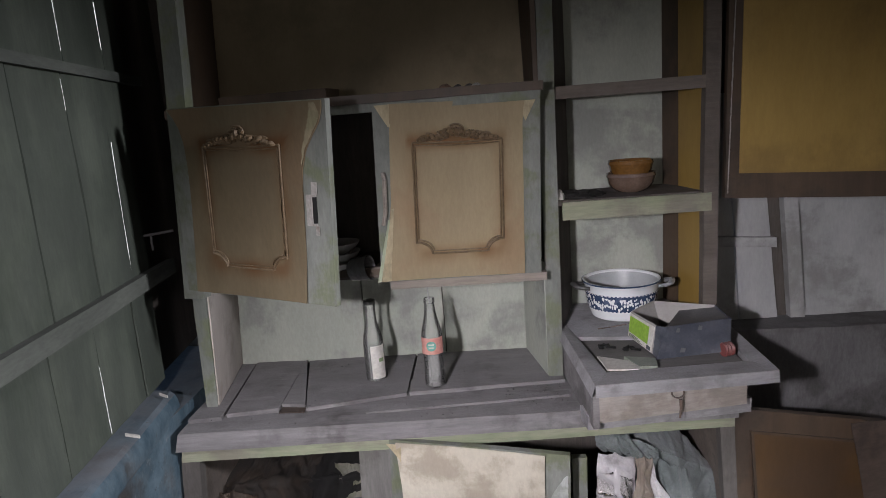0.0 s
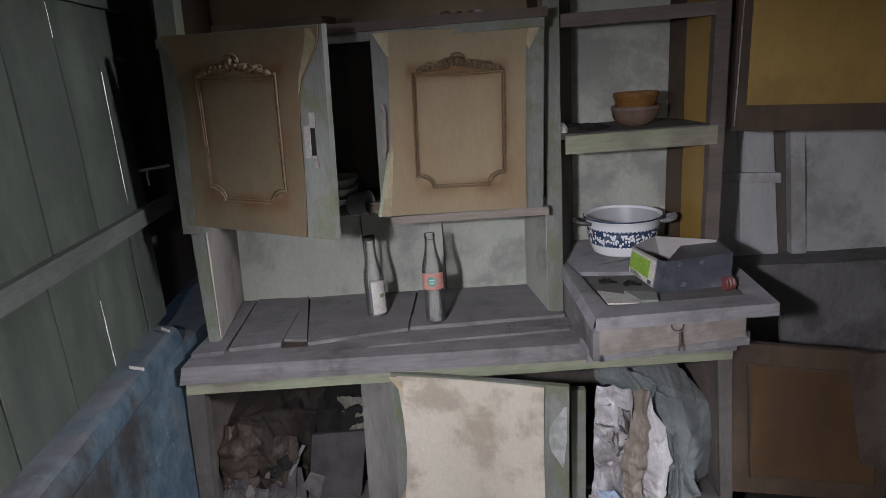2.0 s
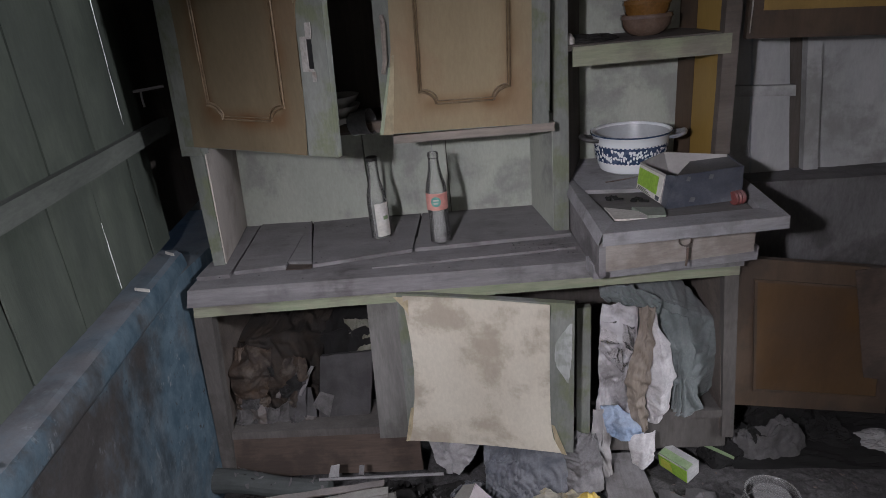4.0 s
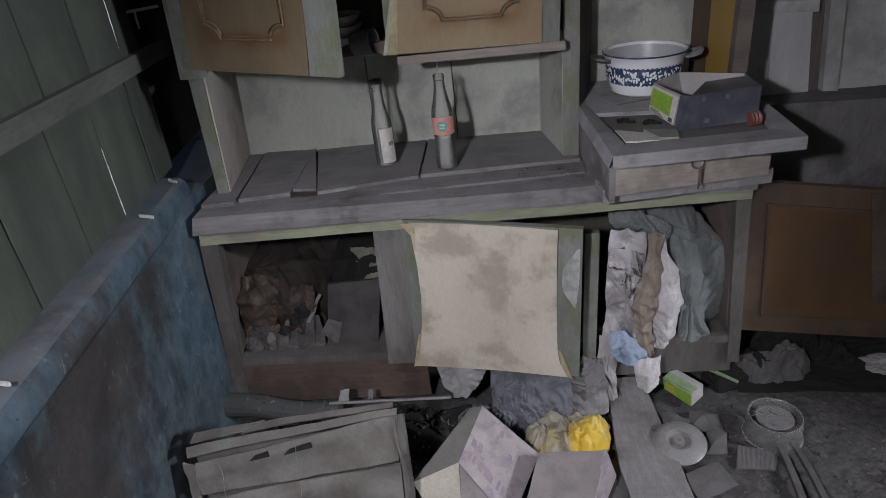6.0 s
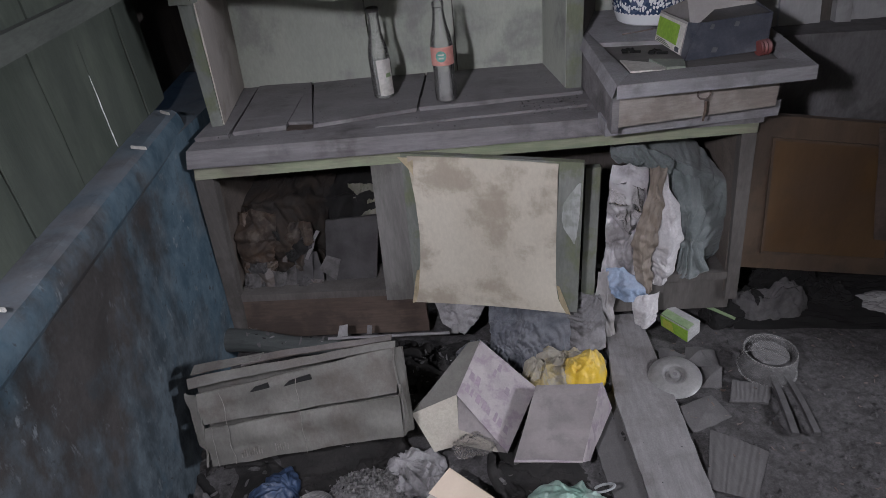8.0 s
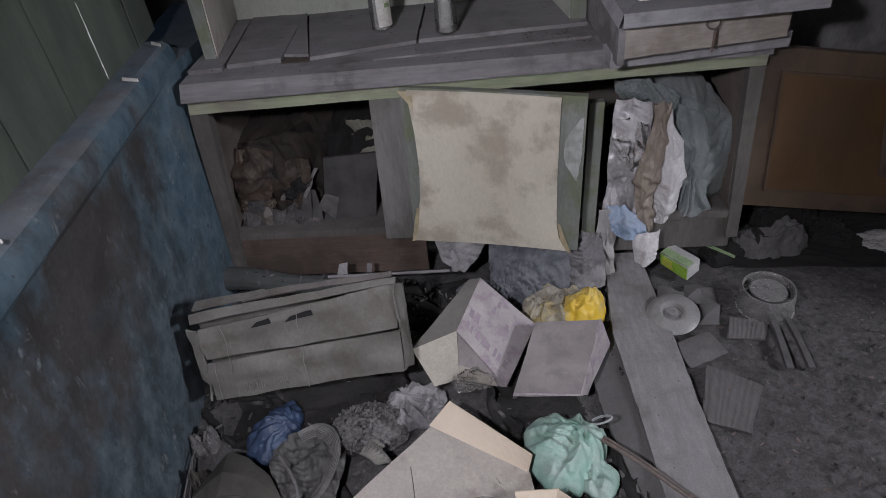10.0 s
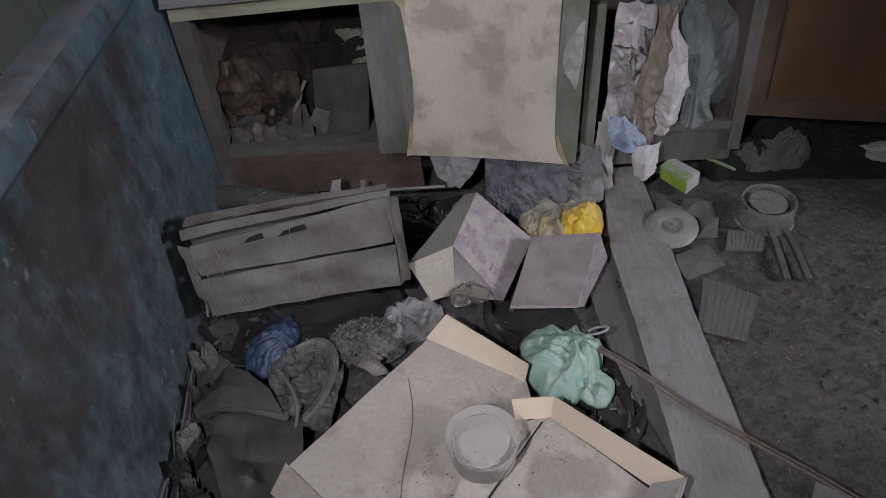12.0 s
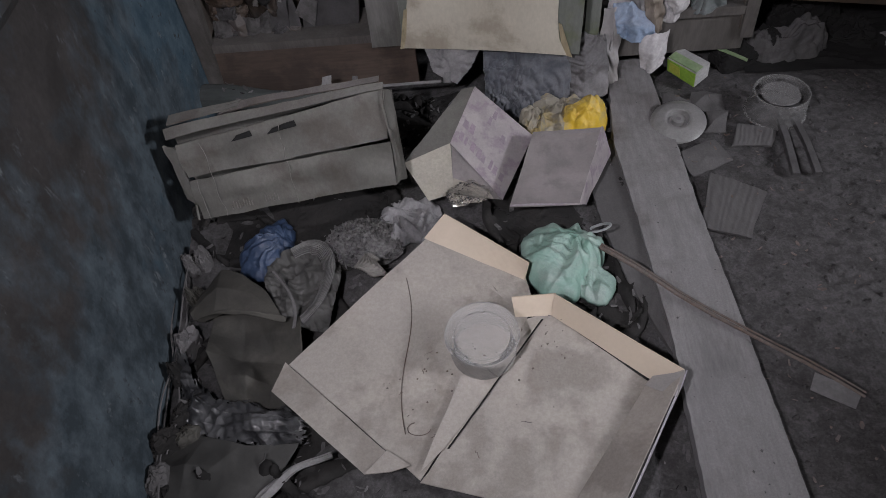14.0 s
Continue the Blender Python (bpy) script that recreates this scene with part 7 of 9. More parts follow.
    bm = hung([[(0.395, 1.86, 0.545), (0.44, 1.835, 0.555), (0.49, 1.825, 0.545), (0.535, 1.825, 0.515)], [(0.397, 1.835, 0.530), (0.44, 1.815, 0.535), (0.488, 1.805, 0.520), (0.528, 1.81, 0.495)], [(0.400, 1.845, 0.515), (0.44, 1.825, 0.515), (0.485, 1.815, 0.505), (0.522, 1.82, 0.48)]], (1.066, 1.03), 27, (44, 14), hold=(0, 2))
    part("collar", bm, TEAL_CLOTH, coat, "gathered collar", smooth="soft")
    bm = hung([[(0.400, 1.83, 0.505), (0.435, 1.815, 0.515), (0.480, 1.815, 0.505)], [(0.388, 1.815, 0.40), (0.430, 1.80, 0.40), (0.475, 1.805, 0.41)], [(0.384, 1.81, 0.30), (0.425, 1.795, 0.30), (0.460, 1.80, 0.31)], [(0.374, 1.805, 0.17), (0.415, 1.795, 0.165), (0.465, 1.80, 0.17)]], (1.05, 1.03), 6, (40, 60), stiff=0.3, hold=(0, 3), fold=0.017, size=17.0, run=0.5)
    solo("grey_sheet", bm, SHEET_SHINE, (0.43, 1.82, 0.15), "dirty grey-white cloth hanging in the cabinet", "clothes", "clothes in the cabinet", smooth="soft")
    bm = hung([[(0.505, 1.81, 0.50), (0.518, 1.80, 0.49), (0.532, 1.805, 0.455)], [(0.508, 1.795, 0.40), (0.53, 1.782, 0.405), (0.556, 1.80, 0.40)], [(0.500, 1.79, 0.30), (0.535, 1.772, 0.30), (0.572, 1.80, 0.31)], [(0.500, 1.79, 0.235), (0.535, 1.772, 0.23), (0.570, 1.80, 0.25)], [(0.508, 1.795, 0.17), (0.53, 1.785, 0.168), (0.555, 1.80, 0.18)]], (1.03, 1.02), 7, (34, 56), stiff=0.35, hold=(0, 4), fold=0.012, size=13.0, run=0.25)
    solo("white_shirt", bm, WHITE_CLOTH, (0.53, 1.79, 0.2), "soiled white shirt hanging in the cabinet", "clothes", "clothes in the cabinet", smooth="soft")
    bm = hung([[(0.480, 1.805, 0.505), (0.500, 1.792, 0.515), (0.518, 1.80, 0.505)], [(0.476, 1.79, 0.43), (0.495, 1.776, 0.435), (0.516, 1.79, 0.425)], [(0.452, 1.785, 0.33), (0.478, 1.768, 0.335), (0.506, 1.78, 0.34)], [(0.448, 1.78, 0.25), (0.470, 1.762, 0.25), (0.500, 1.775, 0.26)], [(0.474, 1.775, 0.17), (0.492, 1.762, 0.155), (0.512, 1.772, 0.158)]], (1.05, 1.025), 8, (26, 60), stiff=0.4, hold=(0, 4), fold=0.013, size=22.0, run=0.2)
    solo("brown_wrap", bm, BUFF_CLOTH, (0.48, 1.79, 0.15), "strip of brown wrapping paper", "paper", smooth="soft")
    bm = hung([[(0.390, 1.805, 0.475), (0.425, 1.79, 0.475), (0.470, 1.795, 0.455)], [(0.388, 1.795, 0.43), (0.425, 1.78, 0.42), (0.465, 1.785, 0.405)], [(0.395, 1.79, 0.40), (0.42, 1.782, 0.37), (0.445, 1.782, 0.335)]], (1.09, 1.075), 9, (26, 26), hold=(0, 2), stiff=0.4)
    solo("plastic_film", bm, WRAP, (0.43, 1.8, 0.4), "clear crumpled plastic film", "film", smooth="soft")
    bm = hung([[(0.385, 1.795, 0.225), (0.425, 1.785, 0.235), (0.465, 1.78, 0.20)], [(0.392, 1.765, 0.195), (0.43, 1.75, 0.20), (0.485, 1.755, 0.17)], [(0.40, 1.765, 0.165), (0.44, 1.755, 0.15), (0.492, 1.765, 0.145)]], (1.075, 1.075), 31, (30, 26), hold=(0, 2))
    solo("blue_cloth", bm, SKY_CLOTH, (0.437, 1.775, 0.15), "pale blue crumpled cloth", "cloth", smooth="soft")
    bm = hung([[(0.455, 1.765, 0.16), (0.485, 1.752, 0.165), (0.518, 1.765, 0.165)], [(0.458, 1.75, 0.11), (0.485, 1.735, 0.11), (0.515, 1.75, 0.12)], [(0.462, 1.745, 0.082), (0.485, 1.735, 0.075), (0.512, 1.745, 0.09)]], (1.03, 1.03), 12, (20, 26), hold=(0,), low=(0.4, 1.7, 0.035))
    solo("white_rag", bm, WHITE_CLOTH, (0.48, 1.75, 0.03), "white rag hanging down", "cloth", smooth="soft")
    bm = hung([[(0.372, 1.80, 0.215), (0.392, 1.785, 0.225), (0.412, 1.79, 0.20)], [(0.355, 1.77, 0.13), (0.385, 1.755, 0.13), (0.41, 1.77, 0.13)], [(0.350, 1.755, 0.04), (0.385, 1.74, 0.035), (0.412, 1.755, 0.04)]], (1.036, 1.024), 13, (20, 32), hold=(0,), low=(0.3, 1.7, 0.03))
    solo("grey_rag", bm, SHEET_GREY, (0.385, 1.77, 0.03), "grey rag hanging down", "cloth", smooth="soft")


# rust cloth, dirty paper and case colours include the left compartment's shade
RUST_CLOTH = mat("rust_stained_shaded_cloth", (0.009, 0.006, 0.0045), (0.060, 0.034, 0.019), 16, (1, 1, 1), 0.8, 0.3, 0.15, dust_colour=(0.10, 0.09, 0.08), stain=(0.11, 0.09, 0.075), stain_amount=0.6, stain_scale=20, crease=(22, 0.6))
PAPER_SHADE = mat("dirty_shaded_paper", (0.075, 0.071, 0.071), (0.135, 0.128, 0.128), 24, (1, 1, 1), 0.85, 0.15, 0.2, dust_colour=(0.13, 0.125, 0.126), stain=(0.04, 0.036, 0.034), stain_amount=0.7, stain_scale=22)
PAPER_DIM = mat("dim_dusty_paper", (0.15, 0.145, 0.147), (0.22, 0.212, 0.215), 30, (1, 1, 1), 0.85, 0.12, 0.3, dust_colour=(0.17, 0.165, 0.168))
CASE_GREY = mat("shaded_grey_card", (0.028, 0.026, 0.027), (0.055, 0.052, 0.053), 14, (1, 1, 1), 0.85, 0.15, 0.2, speck=0.15)
# black for rags, and for shade under the open door and in the cabinet
BLACK_RAG_AND_SHADE = mat("black_rag_and_shade", (0.005, 0.0045, 0.0045), (0.012, 0.011, 0.011), 20, (1, 1, 1), 0.95, 0.3)
SHEET_SHINE = mat("shiny_grey_film", (0.42, 0.405, 0.42), (0.56, 0.545, 0.56), 10, (1, 1, 0.5), 0.28, 0.12, 0.1, stain=(0.17, 0.155, 0.15), stain_amount=0.6, stain_scale=11, speck=0.12)
SHEET_GREY = mat("dirty_grey_white_cloth", (0.33, 0.315, 0.315), (0.45, 0.435, 0.435), 10, (1, 1, 0.5), 0.85, 0.15, 0.2, stain=(0.2, 0.18, 0.165), stain_amount=0.6, stain_scale=9, speck=0.15)
GREY_DARK = mat("grey_crushed_card", (0.088, 0.0832, 0.084), (0.144, 0.1376, 0.1392), 20, (1, 1, 1), 0.9, 0.3, 0.5, dust_colour=(0.22, 0.21, 0.212))
PAPER_GREY = mat("greyed_paper", (0.26, 0.255, 0.255), (0.34, 0.33, 0.33), 30, (1, 1, 1), 0.85, 0.15, 0.3)
OLIVE_CLOTH = mat("pale_olive_cloth", (0.12, 0.12, 0.08), (0.19, 0.185, 0.13), 18, (1, 1, 1), 0.9, 0.3, 0.3)
build_clothes()


# ---------------------------------------------------------------- litter on the floor
def build_cartons():
    # tall crushed carton lying beside the blue wall
    f = [Vector(p) for p in ((-0.530, 1.280, 0.112), (-0.112, 1.332, 0.135), (-0.112, 1.395, 0.330), (-0.545, 1.345, 0.285))]
    b = [Vector(p) for p in ((-0.548, 1.345, 0.07), (-0.100, 1.395, 0.09), (-0.104, 1.435, 0.300), (-0.565, 1.390, 0.255))]
    box = thing("large_carton", (-0.33, 1.34, 0.03), "crushed dusty brown carton with a torn flap and hand holes", "carton", "cartons on the floor")
    at = on_plane(f)
    dent = lambda u, v, s: 0.009 * crumple(Vector((u * 2.6, v * 1.6, s)), 2) + 0.003 * math.sin(7 * u + s)
    part("face", slab([at(0.0, 0.0), at(1.0, 0.0), at(1.0, 0.485), at(0.0, 0.475)], 0.004, (44, 14), 0.004, 1, lambda u, v: dent(u, v, 1.0), edge=0.0), CARTON, box, "lower front flap", True)
    part("face", slab([at(0.0, 0.515), at(0.99, 0.505), at(1.0, 1.0), at(0.0, 0.90)], 0.004, (44, 14), 0.004, 2, lambda u, v: dent(u, v, 4.0) - 0.004, edge=0.0), CARTON, box, "upper front flap", True)
    for u, seed in ((0.135, 0), (0.505, 3), (0.05, 6)):
        bm = bmesh.new()
        tube(bm, [at(u + 0.012 * noise.noise(Vector((v * 5, seed, 0))), v, 0.012 + 0.004 * noise.noise(Vector((v * 7, seed, 4)))) for v in np.linspace(0.02, 0.90 if seed < 6 else 0.5, 26)], 0.0008, 4)
        part("string", bm, INK, box, "dark binding string", True)
    part("side_flap", slab([f[0] + Vector((-0.030, 0.035, 0.03)), f[0] + Vector((-0.004, 0.0, 0)), f[3] + Vector((-0.004, 0.0, -0.05)), f[3] + Vector((-0.035, 0.012, -0.03))], 0.004, (8, 16), 0.008, 4, lambda u, v: dent(u, v, 7.0), edge=0.0), CARTON, box, "bent side flap", True)
    part("side_flap", slab([f[1], b[1], b[2], f[2]], 0.004, (8, 12), 0.006, 5, lambda u, v: dent(u, v, 9.0), edge=0.0), CARTON, box, "", True)
    part("side_flap", slab([f[1] + Vector((0.004, 0, 0.0)), f[1] + Vector((0.016, 0.008, 0.02)), f[1] + Vector((0.010, 0.03, 0.12)), f[1] + Vector((0.002, 0.035, 0.12))], 0.003, (4, 10), 0.008, 15, lambda u, v: 0.006 * math.sin(9 * v), edge=0.0), CARTON, box, "frayed edge", True)
    part("back", slab([b[1], b[0], b[3], b[2]], 0.004, (8, 4), 0.004, 6, edge=0.0008), CARTON, box)
    part("top_flap", slab([f[3] + Vector((-0.012, 0.0, -0.004)), f[2] + Vector((0.0, 0.002, 0.000)), f[2] + Vector((0.0, 0.018, 0.004)), f[3] + Vector((-0.018, 0.018, 0.010))], 0.004, (30, 3), 0.005, 7, lambda u, v: 0.012 * math.sin(math.pi * u) + 0.004 * math.sin(9 * u), edge=0.0), CARTON, box, "bent top flap", True)
    part("top_flap", slab([f[3] + Vector((-0.015, 0.030, 0.010)), f[3] + Vector((0.14, 0.042, 0.038)), f[3] + Vector((0.145, 0.062, 0.038)), f[3] + Vector((-0.015, 0.055, 0.014))], 0.004, (14, 3), 0.005, 8, edge=0.0), CARTON, box, "bent top flap", True)
    part("top_flap", slab([f[3] + Vector((0.10, 0.036, 0.024)), f[2] + Vector((-0.01, 0.020, 0.010)), f[2] + Vector((-0.01, 0.034, 0.012)), f[3] + Vector((0.10, 0.052, 0.030))], 0.004, (20, 2), 0.005, 18, lambda u, v: 0.006 * math.sin(5 * u), edge=0.0), DARK_WOOD, box, "dark inner flap", True)
    # black patches on the face imitate the dark inside the hand holes
    for u0, u1, dv in ((0.275, 0.375, 0.035), (0.445, 0.585, 0.03)):
        part("hand_hole", slab([at(u0, 0.80 + dv, 0.010), at(u1, 0.815 + dv, 0.010), at(u1 - 0.005, 0.875 + dv, 0.010), at(u0 + 0.03, 0.85 + dv, 0.010)], 0.004, (6, 2), 0.002, 9, lambda u, v: dent(u0 + (u1 - u0) * u, 0.7, 4.0) - 0.004, edge=0), BLACK_SHADE_AND_SCREW, box, "black patch for the shade in a torn hand hole")
    for k in range(15):
        u = 0.165 + 0.0125 * k + (0.06 if k > 8 else 0.0)
        h = (0.05, 0.09, 0.07, 0.10)[k % 4]
        lift = dent(u, 0.18, 1.0) + 0.0025
        part("print_bar", slab([at(u, 0.065, lift), at(u + 0.005, 0.065, lift), at(u + 0.005, 0.065 + h, lift), at(u, 0.065 + h, lift)], 0.003, (1, 1), edge=0), INK, box)

    # two smaller printed cartons
    box = thing("small_carton", (0.05, 1.45, 0.02), "small faded pink printed carton, torn open and half full", "carton", "cartons on the floor")
    tp, bk = Vector((0.055, 1.590, 0.172)), Vector((-0.105, 1.410, 0.118))
    mid, rgt, bot = Vector((-0.003, 1.458, 0.125)), Vector((0.184, 1.531, 0.066)), Vector((0.108, 1.352, 0.048))
    part("top_face", slab([bk, mid, tp + Vector((0.003, 0, 0)), tp + Vector((-0.03, 0.0, -0.005))], 0.004, (6, 6), 0.002, 1, edge=0.0008), CARTON, box, "dusty brown top")
    face = on_plane((mid, bot, rgt, tp))
    part("printed_face", slab([mid, bot, rgt, tp], 0.004, (8, 8), 0.0006, 2, edge=0.0008), PINK_CARTON, box, "faded pink printed face")
    part("end_face", slab([(-0.055, 1.357, 0.05), (0.0, 1.375, 0.05), mid, bk], 0.004, (4, 6), 0.002, 3, edge=0.0008), CARTON_PALE, box, "pale torn end")
    part("front_flap", slab([(-0.002, 1.380, 0.046), bot + Vector((-0.004, 0.003, -0.004)), bot + Vector((-0.006, 0.008, 0.002)), mid + Vector((0.002, 0.004, -0.004))], 0.003, (6, 6), 0.002, 14, edge=0.0005), PINK_DUSTY, box, "dusty printed front flap")
    part("torn_edge", slab([(0.0, 1.372, 0.055), bot + Vector((-0.02, 0, 0.002)), bot + Vector((-0.03, 0.02, 0.012)), (0.0, 1.40, 0.075)], 0.003, (8, 3), 0.004, 4, edge=0.0005), CARTON_PALE, box, "torn buff edge")
    part("back_face", slab([rgt + Vector((0, 0.01, -0.03)), (-0.10, 1.43, 0.03), bk + Vector((0.0, 0.02, -0.005)), tp + Vector((0, 0.004, -0.004))], 0.004, (4, 4), 0.002, 5, edge=0.0008), CARTON, box)
    rnd = random.Random(12)
    for k in range(13):
        u, v = (0.08 + 0.105 * (k % 8) + rnd.uniform(-0.02, 0.02), 0.16 + 0.2 * (k // 8)) if k < 10 else (rnd.uniform(0.3, 0.8), rnd.uniform(0.55, 0.85))
        w, h = rnd.uniform(0.05, 0.085), rnd.uniform(0.09, 0.14)
        part("print_bar", slab([face(u, v, 0.0011), face(min(0.95, u + w), v, 0.0011), face(min(0.95, u + w * 0.8), v + h, 0.0011), face(u, v + h, 0.0011)], 0.0005, (3, 3), 0.0002, k, edge=0, freq=60), PRINT, box)
    film = heap((0.030, 1.368, 0.050), (0.048, 0.028, 0.030), 41, 0.5, 26, 36)
    solo("film_scrap", film, WRAP, (0.028, 1.372, 0.05), "shiny scrap of clear film", "film", smooth=True)

    box = thing("small_carton", (0.25, 1.37, 0.02), "small closed dusty pink carton lying aslant", "carton", "cartons on the floor")
    a, b2, c2, d = Vector((0.122, 1.296, 0.088)), Vector((0.263, 1.288, 0.092)), Vector((0.330, 1.475, 0.131)), Vector((0.182, 1.490, 0.112))
    soft = lambda u, v: 0.002 * crumple(Vector((u * 2, v * 2, 3.0)), 2)
    part("top_face", slab([a, b2, c2, d], 0.004, (14, 14), 0.003, 1, soft, edge=0.0), PINK_DUSTY, box, "dusty pinkish top", True)
    part("side_face", slab([(0.284, 1.322, 0.052), (0.354, 1.468, 0.055), c2 + Vector((0.002, 0, 0)), b2 + Vector((0.002, 0, 0))], 0.004, (12, 8), 0.002, 2, soft, edge=0.0), PINK_CARTON, box, "faded pink and blue printed side", True)
    part("front_face", slab([(0.130, 1.368, 0.02), (0.285, 1.362, 0.02), b2 + Vector((0, -0.002, 0)), a + Vector((0, -0.002, 0))], 0.004, (12, 6), 0.002, 3, soft, edge=0.0), PINK_CARTON, box, "", True)
    part("side_face", slab([(0.19, 1.49, 0.02), (0.134, 1.362, 0.02), a + Vector((-0.001, 0, -0.004)), d + Vector((-0.001, 0, -0.004))], 0.004, (6, 3), 0.002, 4, edge=0.0008), CARTON, box)
    part("back_face", slab([(0.36, 1.48, 0.02), (0.19, 1.495, 0.02), d + Vector((0, 0.002, -0.004)), c2 + Vector((0, 0.002, -0.004))], 0.004, (6, 3), 0.002, 5, edge=0.0008), CARTON, box)


INK = mat("faded_dark_ink", (0.12, 0.11, 0.10), (0.2, 0.185, 0.17), 50, (1, 1, 1), 0.85, 0.05, 0.3)
CARTON_PALE = mat("pale_buff_carton", (0.33, 0.30, 0.25), (0.41, 0.375, 0.315), 12, (1, 1, 1), 0.85, 0.1, 0.3, dust_colour=(0.40, 0.38, 0.35))
PINK_DUSTY = mat("dust_covered_pink_carton", (0.215, 0.192, 0.192), (0.295, 0.265, 0.265), 9, (1, 1, 1), 0.9, 0.12, 0.4, dust_colour=(0.24, 0.228, 0.225), stain=(0.14, 0.12, 0.122), stain_amount=0.6, stain_scale=14, speck=0.12)
build_cartons()


def build_tray():
    """A shallow card box opened flat: lid and base lie side by side, joined along one edge."""
    box = thing("open_card_box", (0.05, 0.95, 0.04), "shallow brown card box opened flat, buff edges, dusty inside", "carton", "cartons on the floor")
    z = 0.055
    floor_l = [(-0.30, 0.955, z + 0.006), (-0.045, 0.745, z - 0.004), (0.145, 1.047, z - 0.002), (-0.055, 1.235, z + 0.012)]
    part("lid_panel", slab(floor_l, 0.003, (12, 12), 0.004, 1, edge=0.0006), TRAY_CARD, box, "dusty inside of the lid")
    part("lid_panel", slab([(-0.056, 1.236, z + 0.0105), (0.142, 1.048, z - 0.003), (0.158, 1.074, z - 0.004), (0.148, 1.135, z - 0.006)], 0.003, (8, 6), 0.001, 21, edge=0.0006), TRAY_CARD, box, "dusty corner of the lid")
    part("lid_wall", slab([(0.145, 1.135, z - 0.006), (-0.058, 1.240, z + 0.010), (-0.014, 1.280, z + 0.038), (0.154, 1.150, z + 0.030)], 0.003, (10, 3), 0.002, 2, edge=0.0006), TRAY_EDGE, box, "buff side flap")
    part("lid_wall", slab([(-0.322, 0.902, z + 0.006), (-0.136, 0.752, z + 0.004), (-0.098, 0.785, z + 0.006), (-0.305, 0.957, z + 0.012)], 0.003, (10, 3), 0.002, 3, edge=0.0006), TRAY_CARD, box, "folded-down side flap")
    part("lid_tab", slab([(-0.136, 0.752, z + 0.008), (-0.092, 0.755, z + 0.008), (-0.06, 0.765, z + 0.008), (-0.10, 0.792, z + 0.008)], 0.003, (4, 3), 0.003, 4, edge=0.0006), TRAY_CARD, box)
    floor_r = [(-0.045, 0.742, z - 0.006), (0.185, 0.690, z - 0.008), (0.345, 0.912, z - 0.006), (0.190, 1.052, z - 0.004)]
    part("base_panel", slab(floor_r, 0.003, (12, 12), 0.003, 5, edge=0.0006), TRAY_CARD, box, "dusty inside of the base")
    part("base_panel", slab([(-0.04, 0.746, z - 0.007), (0.19, 1.046, z - 0.005), (0.185, 1.056, z - 0.005), (0.142, 1.044, z - 0.004)], 0.002, (6, 4), 0.001, 6, edge=0.0004), TRAY_CARD, box)
    part("base_wall", slab([(0.352, 0.915, z - 0.006), (0.190, 1.052, z - 0.004), (0.197, 1.072, z + 0.036), (0.398, 0.912, z + 0.036)], 0.003, (10, 3), 0.0015, 7, edge=0.0006), TRAY_EDGE, box, "buff base wall")
    part("base_wall", slab([(0.190, 1.052, z - 0.004), (0.122, 1.048, z - 0.002), (0.116, 1.070, z + 0.034), (0.198, 1.073, z + 0.036)], 0.003, (6, 3), 0.0015, 8, edge=0.0006), TRAY_EDGE, box, "buff base wall")
    part("base_wall", slab([(0.165, 0.66, z - 0.006), (0.345, 0.910, z - 0.006), (0.398, 0.910, z + 0.036), (0.235, 0.64, z + 0.036)], 0.003, (10, 3), 0.0015, 9, edge=0.0006), TRAY_CARD, box, "brown base wall")
    part("outer_edge", slab([(0.240, 0.637, z - 0.02), (0.404, 0.909, z - 0.02), (0.402, 0.910, z + 0.037), (0.239, 0.638, z + 0.037)], 0.0015, (10, 3), 0.001, 10, edge=0), VIOLET_WHITE, box, "white and violet outer face")
    part("corner_tab", slab([(0.336, 0.898, z + 0.004), (0.378, 0.862, z + 0.034), (0.398, 0.905, z + 0.038), (0.352, 0.914, z + 0.006)], 0.0015, (4, 4), 0.001, 11, lambda u, v: 0.0035, edge=0.0004), GREY_CARD, box, "folded grey corner tab")
    part("joint_flap", slab([(-0.044, 0.757, z + 0.002), (-0.006, 0.795, z + 0.001), (0.104, 0.944, z + 0.003), (0.022, 0.926, z + 0.008)], 0.002, (4, 12), 0.003, 14, edge=0.0004), TRAY_CARD, box, "narrow flap standing up along the joint", True)
    # black strip laid over the card to draw the crevice's shade
    part("joint_gap", slab([(-0.001, 0.796, z + 0.0005), (0.002, 0.795, z + 0.0005), (0.174, 1.040, z + 0.0005), (0.171, 1.041, z + 0.0005)], 0.001, (2, 24), 0.002, 15, edge=0, freq=40), BLACK_SHADE_AND_SCREW, box, "black strip for the shade in the open joint")
    # twigs and dirt that lie in it
    rnd = random.Random(5)
    for k in range(80):
        x, y = rnd.uniform(-0.24, 0.30), rnd.uniform(0.72, 1.14)
        if not (abs(x - 0.03) / 0.26 + abs(y - 0.96) / 0.24 < 0.95) or (x - 0.06) ** 2 + (y - 0.975) ** 2 < 0.006:
            continue
        a, ln = rnd.uniform(0, 6.28), rnd.uniform(0.004, 0.034) * rnd.random() ** 1.6 + 0.003
        bm = bmesh.new()
        tube(bm, [(x + ln * t * math.cos(a) + 0.004 * noise.noise(Vector((k * 3.3, t * 5, 0))), y + ln * t * math.sin(a) + 0.004 * noise.noise(Vector((k * 3.3, t * 5, 9))), z + 0.0012) for t in np.linspace(0, 1, 7)], 0.0010, 4, lambda s: 0.6 + abs(noise.noise(Vector((k, s * 6, 2)))) * 1.6)
        solo("twig", bm, RUST, (x, y, z), "tiny dark twig in the card box", "twig", "twigs in the card box")
    bm = bmesh.new()
